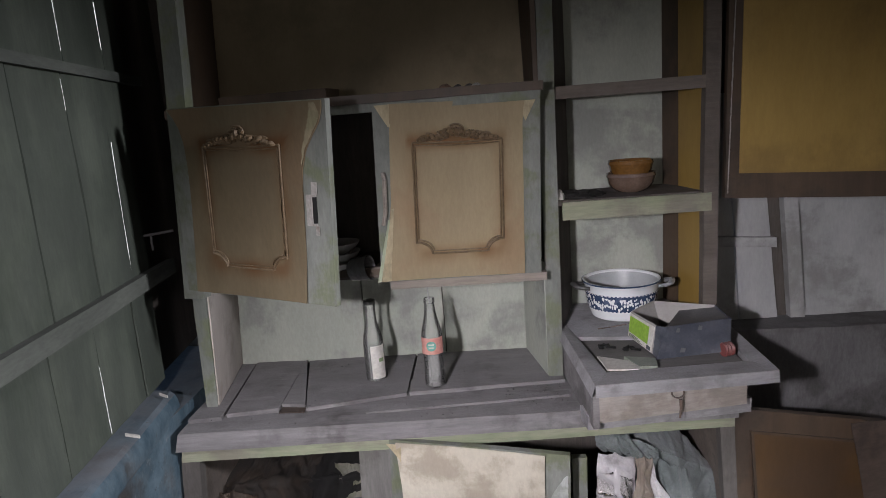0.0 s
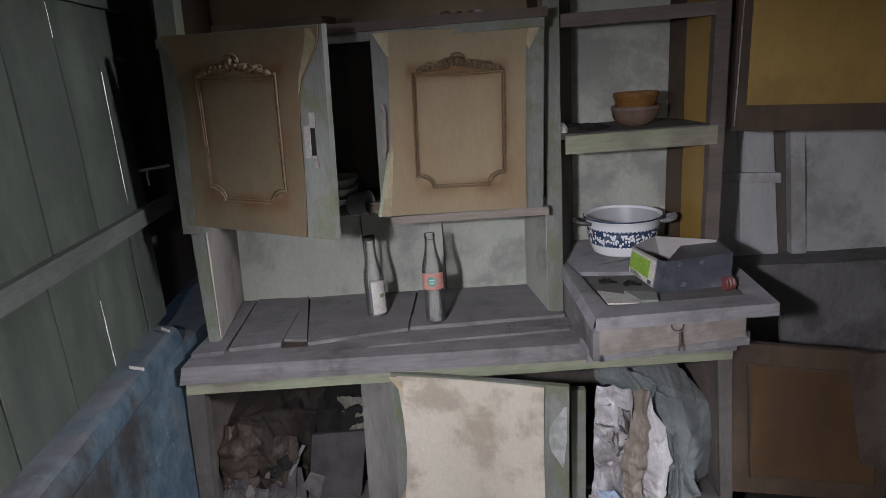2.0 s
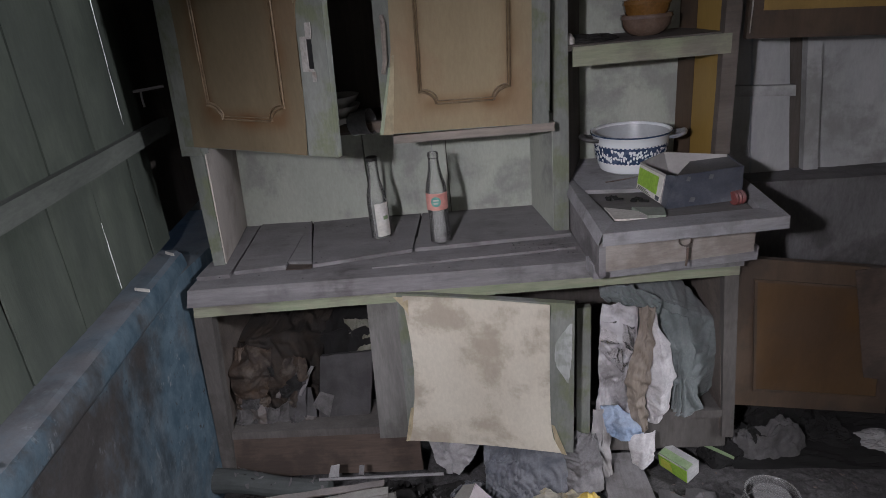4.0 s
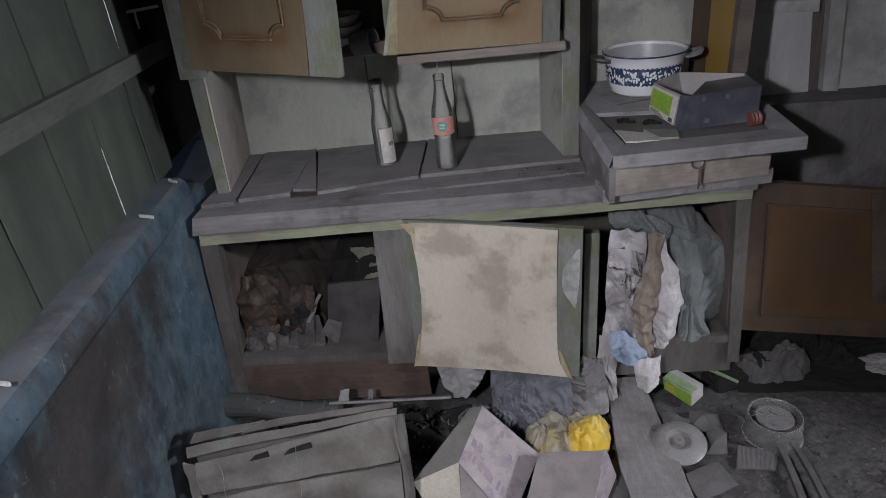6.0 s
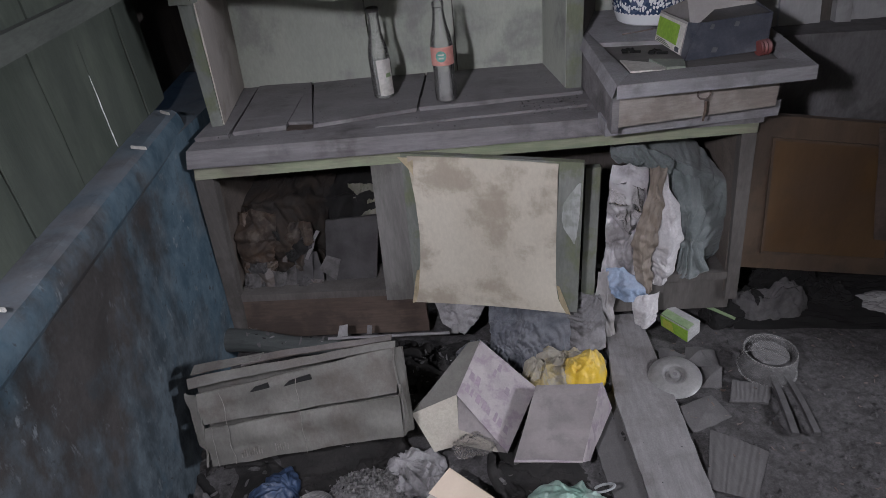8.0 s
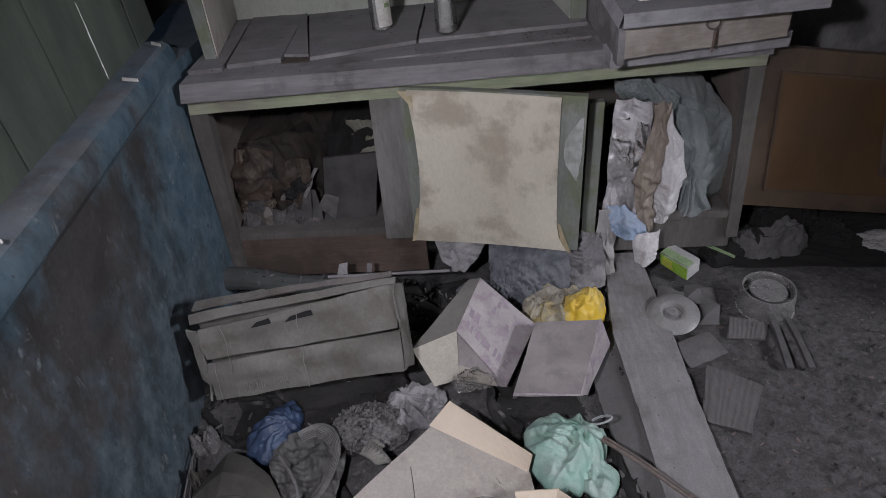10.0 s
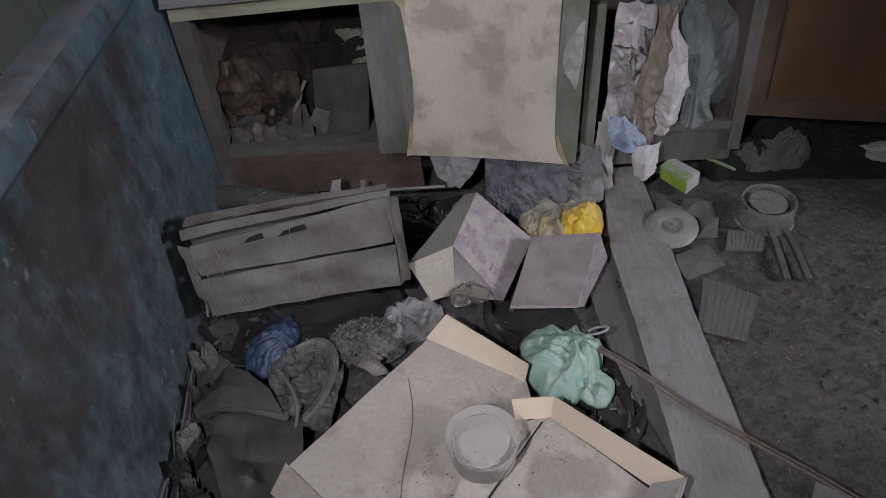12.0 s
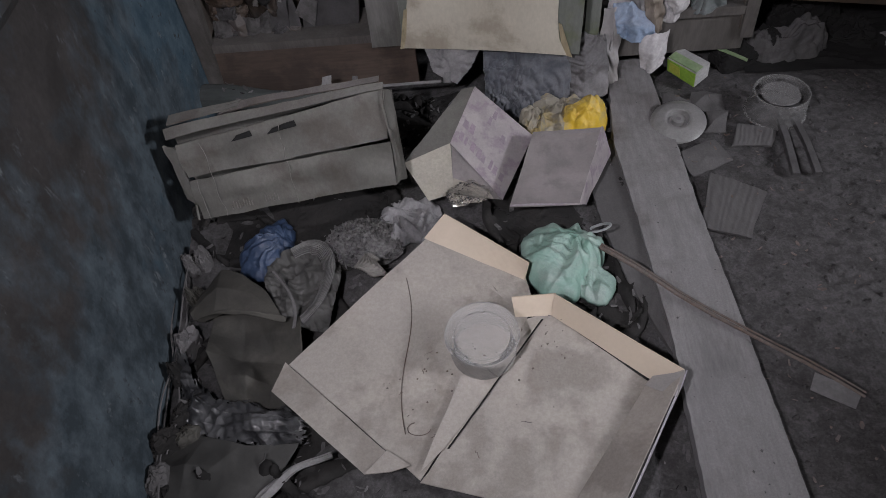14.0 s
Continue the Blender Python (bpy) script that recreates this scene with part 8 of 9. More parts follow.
    tube(bm, [(-0.09 + 0.02 * t + 0.01 * math.sin(6 * t), 1.14 - 0.32 * t, z + 0.008 - 0.006 * t) for t in np.linspace(0, 1, 24)], 0.0009, 4)
    tube(bm, [(-0.05 + 0.02 * math.cos(a), 0.83 + 0.012 * math.sin(a), z + 0.001) for a in np.linspace(2.0, 6.2, 14)], 0.0008, 4)
    solo("thread", bm, RUST, (-0.07, 1.0, z), "long dark thread lying on the card", "thread", smooth=True)


VIOLET_WHITE = mat("white_and_violet_print", (0.48, 0.44, 0.52), (0.62, 0.59, 0.64), 14, (1, 1, 1), 0.6, 0.05, 0.15)
build_tray()


def round_jar(c, r, h, label):
    jar = thing("clear_tub", c, label, "tub", "clear round tubs")
    part("body", lathe(c, [(r * 0.86, 0.0), (r * 0.90, 0.003), (r * 0.93, h * 0.5), (r * 0.985, h * 0.88), (r, h), (r * 0.97, h + 0.002), (r * 0.955, h * 0.97), (r * 0.90, h * 0.86)], 56), JAR_PLASTIC, jar, "clear dusty plastic", True)
    part("inner_rim", lathe((c[0], c[1], c[2] + h * 0.86), [(r * 0.90, 0.0), (r * 0.80, -0.003), (r * 0.77, 0.001), (r * 0.745, 0.004), (r * 0.73, 0.0)], 56), JAR_PLASTIC, jar, "raised ring", True)
    part("top", lathe((c[0], c[1], c[2] + h * 0.86), [(0, 0.0), (r * 0.72, 0.0)], 40), DUST_FILM, jar, "top filmed with grey dust", True)
    return jar


def upturned_jar(c, r, h, label):
    """The same kind of tub standing on its mouth: a rolled rim on the floor, walls drawn in towards a sunk base."""
    jar = thing("clear_tub", c, label, "tub", "clear round tubs")
    rim = bmesh.new()
    ring = [(c[0] + r * math.cos(a), c[1] + r * math.sin(a), c[2] + 0.003) for a in np.linspace(0, 2 * math.pi, 57)]
    tube(rim, ring, 0.0022, 8)
    part("rolled_rim", rim, JAR_RIM, jar, "rolled rim", True)
    part("body", lathe(c, [(r * 0.985, 0.003), (r * 0.965, h * 0.3), (r * 0.94, h * 0.7), (r * 0.925, h * 0.93), (r * 0.90, h), (r * 0.87, h * 1.005), (r * 0.845, h * 0.97), (r * 0.835, h * 0.88)], 56), JAR_CLEAR, jar, "clear plastic wall", True)
    lip = bmesh.new()
    tube(lip, [(c[0] + r * 0.895 * math.cos(a), c[1] + r * 0.895 * math.sin(a), c[2] + h * 1.0) for a in np.linspace(0, 2 * math.pi, 57)], 0.0012, 6)
    part("base_ring", lip, JAR_RIM, jar, "glossy base ring", True)
    part("base", lathe((c[0], c[1], c[2] + h * 0.88), [(0, 0.001), (r * 0.62, 0.001), (r * 0.64, -0.001)], 48), DUST_THICK, jar, "sunk base filmed with grey dust", True)
    return jar


DUST_FILM = glassy("film_of_grey_dust", (0.98, 0.98, 0.98), 0.15, 0.22, (0.80, 0.79, 0.79), 0.6)
DUST_THICK = glassy("thick_film_of_grey_dust", (0.98, 0.98, 0.98), 0.2, 0.24, (0.62, 0.61, 0.61), 0.75)
JAR_CLEAR = glassy("clear_plastic", (0.985, 0.985, 0.985), 0.06, 0.14, (0.8, 0.79, 0.78), 0.5)
JAR_RIM = glassy("glossy_plastic_rim", (0.97, 0.97, 0.97), 0.12, 0.17, (0.85, 0.84, 0.83), 0.6)
round_jar((0.062, 0.975, 0.058), 0.066, 0.062, "clear round plastic tub filmed with dust, standing on the card box")
upturned_jar((0.764, 1.626, 0.010), 0.068, 0.062, "clear round plastic tub upside down on the soil")


def build_floor_things():
    # loose plank
    bm = lofted([(0.404, 0.45, 0.034), (0.404, 0.72, 0.034), (0.407, 0.99, 0.033), (0.392, 1.26, 0.032), (0.372, 1.53, 0.031), (0.396, 1.84, 0.030)], [(0.572, 0.45, 0.034), (0.556, 0.72, 0.034), (0.541, 0.99, 0.033), (0.523, 1.26, 0.032), (0.512, 1.53, 0.031), (0.490, 1.84, 0.030)], 0.026, (10, 70), 0.003, 3, 0.003)
    solo("loose_plank", bm, PLANK, (0.47, 1.1, 0.004), "long grey plank covered in dust on the floor", "plank")
    bm = lofted([(0.425, 0.93, 0.012), (0.350, 1.145, 0.016), (0.318, 1.294, 0.018), (0.304, 1.42, 0.018), (0.326, 1.55, 0.016)], [(0.460, 0.93, 0.014), (0.430, 1.145, 0.022), (0.410, 1.294, 0.024), (0.400, 1.42, 0.022), (0.395, 1.55, 0.020)], 0.012, (5, 40), 0.003, 8, 0.002)
    solo("broken_board", bm, BOARD_DUST, (0.36, 1.25, 0.0), "split grey board wedged under the plank", "board", "broken boards")
    # pot lid without its knob
    c = (0.527, 1.582, 0.036)
    lid = thing("pot_lid", c, "round dusty pot lid with a raised centre", "lid")
    part("body", lathe(c, [(0.0, 0.010), (0.007, 0.012), (0.0125, 0.011), (0.0150, 0.0), (0.0215, -0.001), (0.026, 0.011), (0.031, 0.0125), (0.047, 0.010), (0.060, 0.003), (0.0635, 0.0), (0.062, -0.004), (0.058, -0.002), (0.0, 0.002)], 48, (-0.10, -0.16, 1)), LID_GREY, lid, "grey enamelled lid", True)
    part("knob", lathe((c[0] - 0.001, c[1] - 0.001, c[2] + 0.008), [(0, 0.004), (0.005, 0.004), (0.0085, 0.001), (0.009, -0.003), (0, -0.003)], 24, (-0.10, -0.16, 1)), GREY_CLOTH, lid, "dust-filled centre", True)
    # little green packet
    pk = thing("green_packet", (0.59, 1.78, 0.02), "small green and white medicine-sized card packet", "packet")
    face = ((0.548, 1.805, 0.014), (0.600, 1.733, 0.012), (0.596, 1.729, 0.056), (0.539, 1.799, 0.058))
    part("body", slab(face, 0.046, (4, 3), 0.001, 1, edge=0.0015), PACKET_WHITE, pk, "greyed white card")
    at = on_plane(face)
    part("print", slab([at(0.01, 0.03, 0.0015), at(0.99, 0.03, 0.0015), at(0.99, 0.97, 0.0015), at(0.01, 0.97, 0.0015)], 0.001, (3, 3), edge=0), LIME, pk, "lime green printed face")
    over = on_plane((face[3], face[2], tuple(np.array(face[2]) + (0.036, 0.027, 0.006)), tuple(np.array(face[3]) + (0.036, 0.027, 0.006))))
    part("print", slab([over(0.02, 0.05, 0.003), over(0.97, 0.05, 0.003), over(0.97, 0.97, 0.003), over(0.02, 0.97, 0.003)], 0.003, (3, 3), edge=0), LIME_DULL, pk, "dusty green top")
    part("print_bar", slab([at(0.08, 0.15, 0.003), at(0.5, 0.15, 0.003), at(0.45, 0.85, 0.003), at(0.12, 0.85, 0.003)], 0.001, (2, 2), edge=0), LIME_YELLOW, pk, "yellow-green flash")
    solo("green_strip", slab([(0.665, 1.83, 0.055), (0.73, 1.775, 0.05), (0.735, 1.783, 0.05), (0.67, 1.84, 0.055)], 0.003, (6, 1), 0.002, 2, edge=0), LIME_DULL, (0.7, 1.8, 0.05), "thin dull green plastic strip", "strip")
    # tongs under the tub
    tongs = thing("tongs", (0.77, 1.5, 0.01), "dark metal kitchen tongs lying in the dust", "tongs")
    part("arm", slab([(0.742, 1.415, 0.018), (0.757, 1.412, 0.018), (0.770, 1.59, 0.022), (0.757, 1.59, 0.022)], 0.012, (2, 8), 0.0015, 1, lambda u, v: 0.006 * math.sin(3 * v), edge=0.0008), STEEL, tongs)
    part("arm", slab([(0.790, 1.415, 0.018), (0.804, 1.413, 0.018), (0.802, 1.59, 0.022), (0.790, 1.59, 0.022)], 0.012, (2, 8), 0.0015, 2, lambda u, v: 0.006 * math.sin(3 * v), edge=0.0008), STEEL, tongs)
    # long rod and its paper tag
    bm = bmesh.new()
    for off, rad in ((0.0, 0.0040), (0.007, 0.0026)):
        tube(bm, [(np.interp(t, (0, 0.35, 0.6, 0.83, 1), (0.298, 0.429, 0.524, 0.616, 0.690)) + 0.6 * off, np.interp(t, (0, 0.35, 0.6, 0.83, 1), (1.205, 1.085, 1.016, 0.942, 0.878)) + off + 0.003 * math.sin(7 * t), 0.054 - 0.014 * t + 0.003 * math.sin(9 * t)) for t in np.linspace(0, 1, 30)], rad, 7, lambda s: 1.1 - 0.45 * s)
    solo("bent_rod", bm, RUST, (0.4, 1.1, 0.03), "long bent rusty rod across the plank", "rod", smooth=True)
    bm = slab([(0.620, 0.906, 0.015), (0.682, 0.870, 0.015), (0.702, 0.898, 0.016), (0.638, 0.938, 0.016)], 0.002, (4, 3), 0.002, 5, edge=0)
    solo("paper_scrap", bm, PAPER_DIM, (0.64, 0.9, 0.01), "greyed paper scrap in the dust", "paper")
    # fallen thin boards
    for k, (a, b, c2, d) in enumerate((((0.522, 1.284), (0.611, 1.244), (0.676, 1.366), (0.570, 1.430)), ((0.643, 1.521), (0.728, 1.511), (0.752, 1.560), (0.668, 1.587)))):
        bm = slab([(*a, 0.013), (*b, 0.013), (*c2, 0.017), (*d, 0.019)], 0.006, (64, 14), 0.008, 30 + k, lambda u, v: 0.0006 * math.sin(u * 52 + 3 * noise.noise(Vector((u * 5, v * 2, k)))) - 0.008 * max(0.0, abs(2 * v - 1) - 0.7) - 0.006 * max(0.0, abs(2 * u - 1) - 0.8), edge=0.0)
        solo("ribbed_board", bm, BOARD_DUST, (a[0], a[1], 0.01), "piece of dusty ribbed board on the floor", "board", "broken boards", smooth=True)
    for k, pts in enumerate((((0.534, 1.430, 0.006), (0.632, 1.472, 0.008), (0.607, 1.540, 0.016), (0.520, 1.500, 0.016), (0.572, 1.478, 0.022)), ((0.505, 1.640, 0.006), (0.560, 1.628, 0.008), (0.585, 1.690, 0.010), (0.520, 1.712, 0.012), (0.545, 1.668, 0.018)), ((0.570, 1.660, 0.004), (0.655, 1.640, 0.006), (0.660, 1.700, 0.014), (0.590, 1.715, 0.012), (0.615, 1.685, 0.022)), ((0.590, 1.575, 0.004), (0.640, 1.570, 0.006), (0.655, 1.625, 0.018), (0.610, 1.640, 0.012), (0.618, 1.600, 0.018)))):
        bm = folded(pts, ((0, 1, 4), (1, 2, 4), (2, 3, 4), (3, 0, 4)), 50 + k, 0.007, 0.003, 12)
        solo("crushed_card", bm, BOARD_DUST, (pts[0][0], pts[0][1], 0.0), "crushed grey card in the dust", "card", "crushed card pieces", smooth=True)
    # bags
    bag = thing("mint_bag", (0.225, 1.20, 0.02), "crumpled mint green plastic bag tied shut", "bag")
    part("body", gathered((0.222, 1.198, 0.02), 0.082, 0.094, 0.058, (0.268, 1.232), 61, -10, 1.3, 0.020, 2.8, facet=0.0085), MINT_BAG, bag, smooth="soft")
    part("corner", gathered((0.282, 1.135, 0.02), 0.038, 0.046, 0.026, (0.258, 1.190), 67, 20, 1.4, 0.012, 2.4, 30, 90, 0.0075), MINT_BAG, bag, "crumpled lower corner", smooth="soft")
    bm = bmesh.new()
    tube(bm, [(0.287 + 0.020 * math.cos(a) + 0.012, 1.232 + 0.012 * math.sin(a), 0.082 + 0.010 * math.cos(a + 0.6)) for a in np.linspace(-2.4, 2.6, 18)], 0.0032, 6, lambda s: 0.7 + 0.6 * abs(noise.noise(Vector((s * 7, 1, 2)))))
    part("tied_loop", bm, FILM_GREY, bag, "pale knotted loop", smooth=True)
    bag = thing("yellow_bag", (0.268, 1.62, 0.02), "crumpled yellow plastic bag half buried in dust", "bag")
    part("body", gathered((0.262, 1.640, 0.02), 0.106, 0.074, 0.060, (0.262, 1.660), 63, 0, 1.9, 0.026, 2.4, facet=0.014), DUSTY_BAG, bag, "dusty grey-buff folds", smooth="soft")
    bm = gathered((0.306, 1.608, 0.02), 0.060, 0.052, 0.054, (0.275, 1.650), 68, 20, 1.5, 0.018, 2.6, 44, 130, 0.012)
    part("clean_side", bm, YELLOW_BAG, bag, "bright yellow film", smooth="soft")
    part("dusty_end", gathered((0.190, 1.598, 0.02), 0.042, 0.058, 0.046, (0.215, 1.640), 64, -10, 1.8, 0.018, 2.2, 40, 120, 0.012), DUSTY_BAG, bag, "dusty grey-buff end", smooth="soft")
    bag = gathered((-0.410, 1.262, 0.015), 0.052, 0.088, 0.062, (-0.372, 1.275), 65, -28, 1.7, 0.017, 2.4, facet=0.006)
    solo("blue_bag", bag, NAVY_BAG, (-0.405, 1.225, 0.02), "crumpled dark blue plastic bag", "bag", smooth="soft")


FILM_GREY = mat("pale_grey_film", (0.30, 0.32, 0.33), (0.42, 0.44, 0.45), 30, (1, 1, 1), 0.35, 0.1, 0.2)
DUSTY_BAG = mat("dusty_buff_plastic", (0.20, 0.18, 0.14), (0.33, 0.30, 0.235), 14, (1, 1, 1), 0.6, 0.15, 0.35, dust_colour=(0.25, 0.24, 0.22), stain=(0.50, 0.35, 0.04), stain_amount=0.5, stain_scale=20, speck=0.2, crease=(30, 0.4))
BOARD_DUST = mat("soil_dusted_board", (0.072, 0.0685, 0.069), (0.124, 0.119, 0.120), 12, (1, 0.3, 1), 0.92, 0.3, 0.5, dust_colour=(0.15, 0.144, 0.146), stain=(0.06, 0.056, 0.056), stain_amount=0.6, stain_scale=14)
LID_GREY = mat("dusty_grey_lid", (0.235, 0.230, 0.228), (0.31, 0.304, 0.30), 20, (1, 1, 1), 0.35, 0.06, 0.3, dust_colour=(0.21, 0.203, 0.203))
PACKET_WHITE = mat("greyed_white_card", (0.40, 0.40, 0.39), (0.55, 0.55, 0.54), 20, (1, 1, 1), 0.8, 0.08, 0.6)
LIME_YELLOW = mat("yellow_green_print", (0.45, 0.50, 0.06), (0.55, 0.58, 0.10), 30, (1, 1, 1), 0.6, 0.05, 0.15)
STEEL = mat("dull_steel", (0.07, 0.067, 0.067), (0.14, 0.135, 0.135), 40, (1, 1, 1), 0.55, 0.15, 0.35, metal=0.3)
build_floor_things()
scatter("tray_crumbs", 70, 12, -0.12, 0.22, 0.86, 1.06, 0.0565, 0.0007, 0.0024, RUST, "dark crumbs in the opened card box")
scatter("plank_crumbs", 60, 9, 0.41, 0.56, 0.7, 1.7, 0.033, 0.0008, 0.0028, DARK_METAL, "dark crumbs on the dusty plank")


def build_rags():
    # rolled mat and rubbish along the plinth
    bm = bmesh.new()
    tube(bm, [(-0.665 + 0.33 * t, 1.745 - 0.05 * t, 0.075 + 0.004 * math.sin(8 * t)) for t in np.linspace(0, 1, 14)], 0.034, 14, lambda s: 1.0 - 0.35 * s)
    solo("rolled_mat", bm, MAT_DARK, (-0.5, 1.73, 0.05), "rolled grey-green mat against the plinth", "mat", smooth=True)
    rnd = random.Random(21)
    for k in range(13):
        x = -0.57 + 0.076 * k
        y = 1.745 + rnd.uniform(-0.03, 0.015)
        w, h = rnd.uniform(0.09, 0.14), rnd.uniform(0.025, 0.055)
        # left of x = 0 the rags take the near-black cloth
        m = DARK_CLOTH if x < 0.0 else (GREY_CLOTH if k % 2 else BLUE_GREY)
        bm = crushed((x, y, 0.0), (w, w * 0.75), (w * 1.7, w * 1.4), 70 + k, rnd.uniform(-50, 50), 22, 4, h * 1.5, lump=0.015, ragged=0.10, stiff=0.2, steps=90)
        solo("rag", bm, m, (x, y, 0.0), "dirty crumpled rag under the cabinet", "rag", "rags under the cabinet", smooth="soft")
    for k, (x, y, z, s) in enumerate(((-0.340, 1.712, 0.112, 0.030), (-0.262, 1.72, 0.108, 0.016), (-0.03, 1.72, 0.10, 0.020))):
        bm = slab(((x, y, z - 0.012), (x + s, y - 0.006, z - 0.008), (x + s * 1.1, y + 0.008, z + s * 0.75), (x + s * 0.35, y + 0.012, z + s * 0.6)), 0.0015, (6, 6), 0.006, 90 + k, edge=0, freq=45)
        solo("paper_scrap", bm, PAPER_GREY if k == 0 else PAPER_DIM, (x, y, z), "pale torn paper scrap", "paper", "paper scraps", smooth=True)
    bm = bmesh.new()
    tube(bm, [(-0.36 + 0.33 * t, 1.695 - 0.01 * t, 0.108 + 0.012 * t) for t in np.linspace(0, 1, 8)], 0.004, 6)
    solo("thin_stick", bm, GREY_WOOD, (-0.2, 1.69, 0.1), "thin grey stick on the rags", "stick")
    # white shirt tip below the loose door
    bm = hung([[(-0.08, 1.785, 0.21), (-0.01, 1.77, 0.21), (0.075, 1.775, 0.21)], [(-0.065, 1.755, 0.165), (-0.01, 1.74, 0.16), (0.065, 1.75, 0.165)], [(-0.05, 1.735, 0.125), (0.005, 1.722, 0.09), (0.045, 1.735, 0.13)]], (1.045, 1.03), 15, (32, 24))
    solo("shirt_tail", bm, GREY_CLOTH, (0, 1.75, 0.09), "grey shirt tail below the loose door", "clothes", smooth="soft")
    bm = hung([[(0.08, 1.775, 0.165), (0.17, 1.765, 0.175), (0.29, 1.765, 0.17)], [(0.075, 1.72, 0.13), (0.17, 1.70, 0.145), (0.28, 1.71, 0.14)], [(0.08, 1.685, 0.07), (0.17, 1.665, 0.08), (0.28, 1.68, 0.08)], [(0.08, 1.67, 0.01), (0.17, 1.655, 0.01), (0.28, 1.665, 0.01)]], (1.075, 1.045), 97, (46, 34), hold=(0, 3), stiff=0.2)
    solo("blue_trousers", bm, BLUE_GREY, (0.20, 1.725, 0.03), "blue-grey crumpled old trousers", "clothes", smooth="soft")
    bm = hung([[(0.265, 1.755, 0.18), (0.315, 1.745, 0.19), (0.365, 1.75, 0.175)], [(0.27, 1.715, 0.14), (0.315, 1.695, 0.14), (0.368, 1.71, 0.13)], [(0.27, 1.69, 0.06), (0.315, 1.67, 0.05), (0.372, 1.69, 0.05)]], (1.066, 1.045), 99, (28, 30), hold=(0, 2), stiff=0.2)
    solo("grey_cloth", bm, GREY_CLOTH, (0.31, 1.71, 0.03), "dusty grey cloth hanging over rubbish", "cloth", smooth="soft")
    # dark cloth spread beside the wall
    def sheet(name, pts, seed, m, label, fold=0.022, folds=3.0, n=40, cat="cloth"):
        a, b, c, d = [Vector(p) for p in pts]
        bm = bmesh.new()
        rows = []
        for j in range(n + 1):
            row = []
            for i in range(n + 1):
                u, v = i / n, j / n
                p = a.lerp(b, u).lerp(d.lerp(c, u), v)
                e = 0.03 * noise.noise(Vector((u * 3, v * 3, seed)))
                k = crumple(Vector((u * folds * 1.5, v * folds * 1.5, seed * 1.9)), 3)
                edge = min(1.0, 6 * min(u, 1 - u, v, 1 - v) + 0.15)
                row.append(bm.verts.new(p + Vector((e, e * 0.7, fold * (k + 0.3) * edge))))
            rows.append(row)
        for r0, r1 in zip(rows, rows[1:]):
            for i in range(n):
                bm.faces.new((r0[i], r0[i + 1], r1[i + 1], r1[i]))
        return solo(name, bm, m, tuple(a), label, cat, "cloth on the floor", smooth=True)
    def spread(name, centre, size, rest, seed, turn, m, label, peaks=4, height=0.05, n=36, stiff=0.35, lump=0.02, ragged=0.05):
        bm = crushed(centre, size, rest, seed, turn, n, peaks, height, lump=lump, stiff=stiff, ragged=ragged)
        return solo(name, bm, m, centre, label, "cloth", "cloth on the floor", smooth="soft")
    spread("dark_cloth", (-0.36, 0.94, -0.004), (0.46, 0.50), (0.47, 0.51), 10, 0, DARK_CLOTH, "dark dirty cloth heaped on the floor, blackened for shade in its gaps", 2, 0.01, lump=0.004)
    spread("dark_cloth", (-0.36, 0.64, 0.0), (0.42, 0.28), (0.70, 0.50), 9, 5, DARK_CLOTH, "dark dirty cloth heaped on the floor, blackened for shade in its gaps", 7, 0.06)
    spread("dark_cloth", (-0.36, 1.34, 0.0), (0.56, 0.30), (0.80, 0.46), 18, 0, DARK_CLOTH, "dark cloth under the cartons, blackened for the shade between things", 6, 0.05, 44)
    for k, x in enumerate((-0.48, -0.17, 0.14)):
        spread("dark_cloth", (x, 1.62, 0.0), (0.36, 0.26), (0.55, 0.42), 22 + k, 8 * k - 8, DARK_CLOTH, "dark cloth under the cartons, blackened for the shade between things", 6, 0.07)
    spread("dark_cloth", (0.25, 1.27, 0.0), (0.34, 0.54), (0.48, 0.75), 25, 0, DARK_CLOTH, "dark cloth under the cartons, blackened for the shade between things", 5, 0.03, 44)
    # stiff canvas folded over itself
    canvas = thing("canvas", (-0.42, 1.0, 0.0), "dark olive canvas lying in stiff folds on the rags", "canvas", "cloth on the floor")
    part("upper_flap", drape([[(-0.555, 1.110, 0.012), (-0.490, 1.184, 0.050), (-0.440, 1.168, 0.058), (-0.385, 1.130, 0.050)], [(-0.540, 1.092, 0.034), (-0.478, 1.126, 0.072), (-0.412, 1.116, 0.068), (-0.345, 1.082, 0.058)], [(-0.528, 1.074, 0.034), (-0.475, 1.072, 0.062), (-0.400, 1.062, 0.074), (-0.322, 1.050, 0.064)], [(-0.515, 1.082, 0.014), (-0.46, 1.088, 0.034), (-0.39, 1.082, 0.036), (-0.335, 1.072, 0.030)]], 3, fold=0.007, size=11.0, sharp=0.55, soft=(0.3, 0.0)), OLIVE_DARK, canvas, smooth="soft")
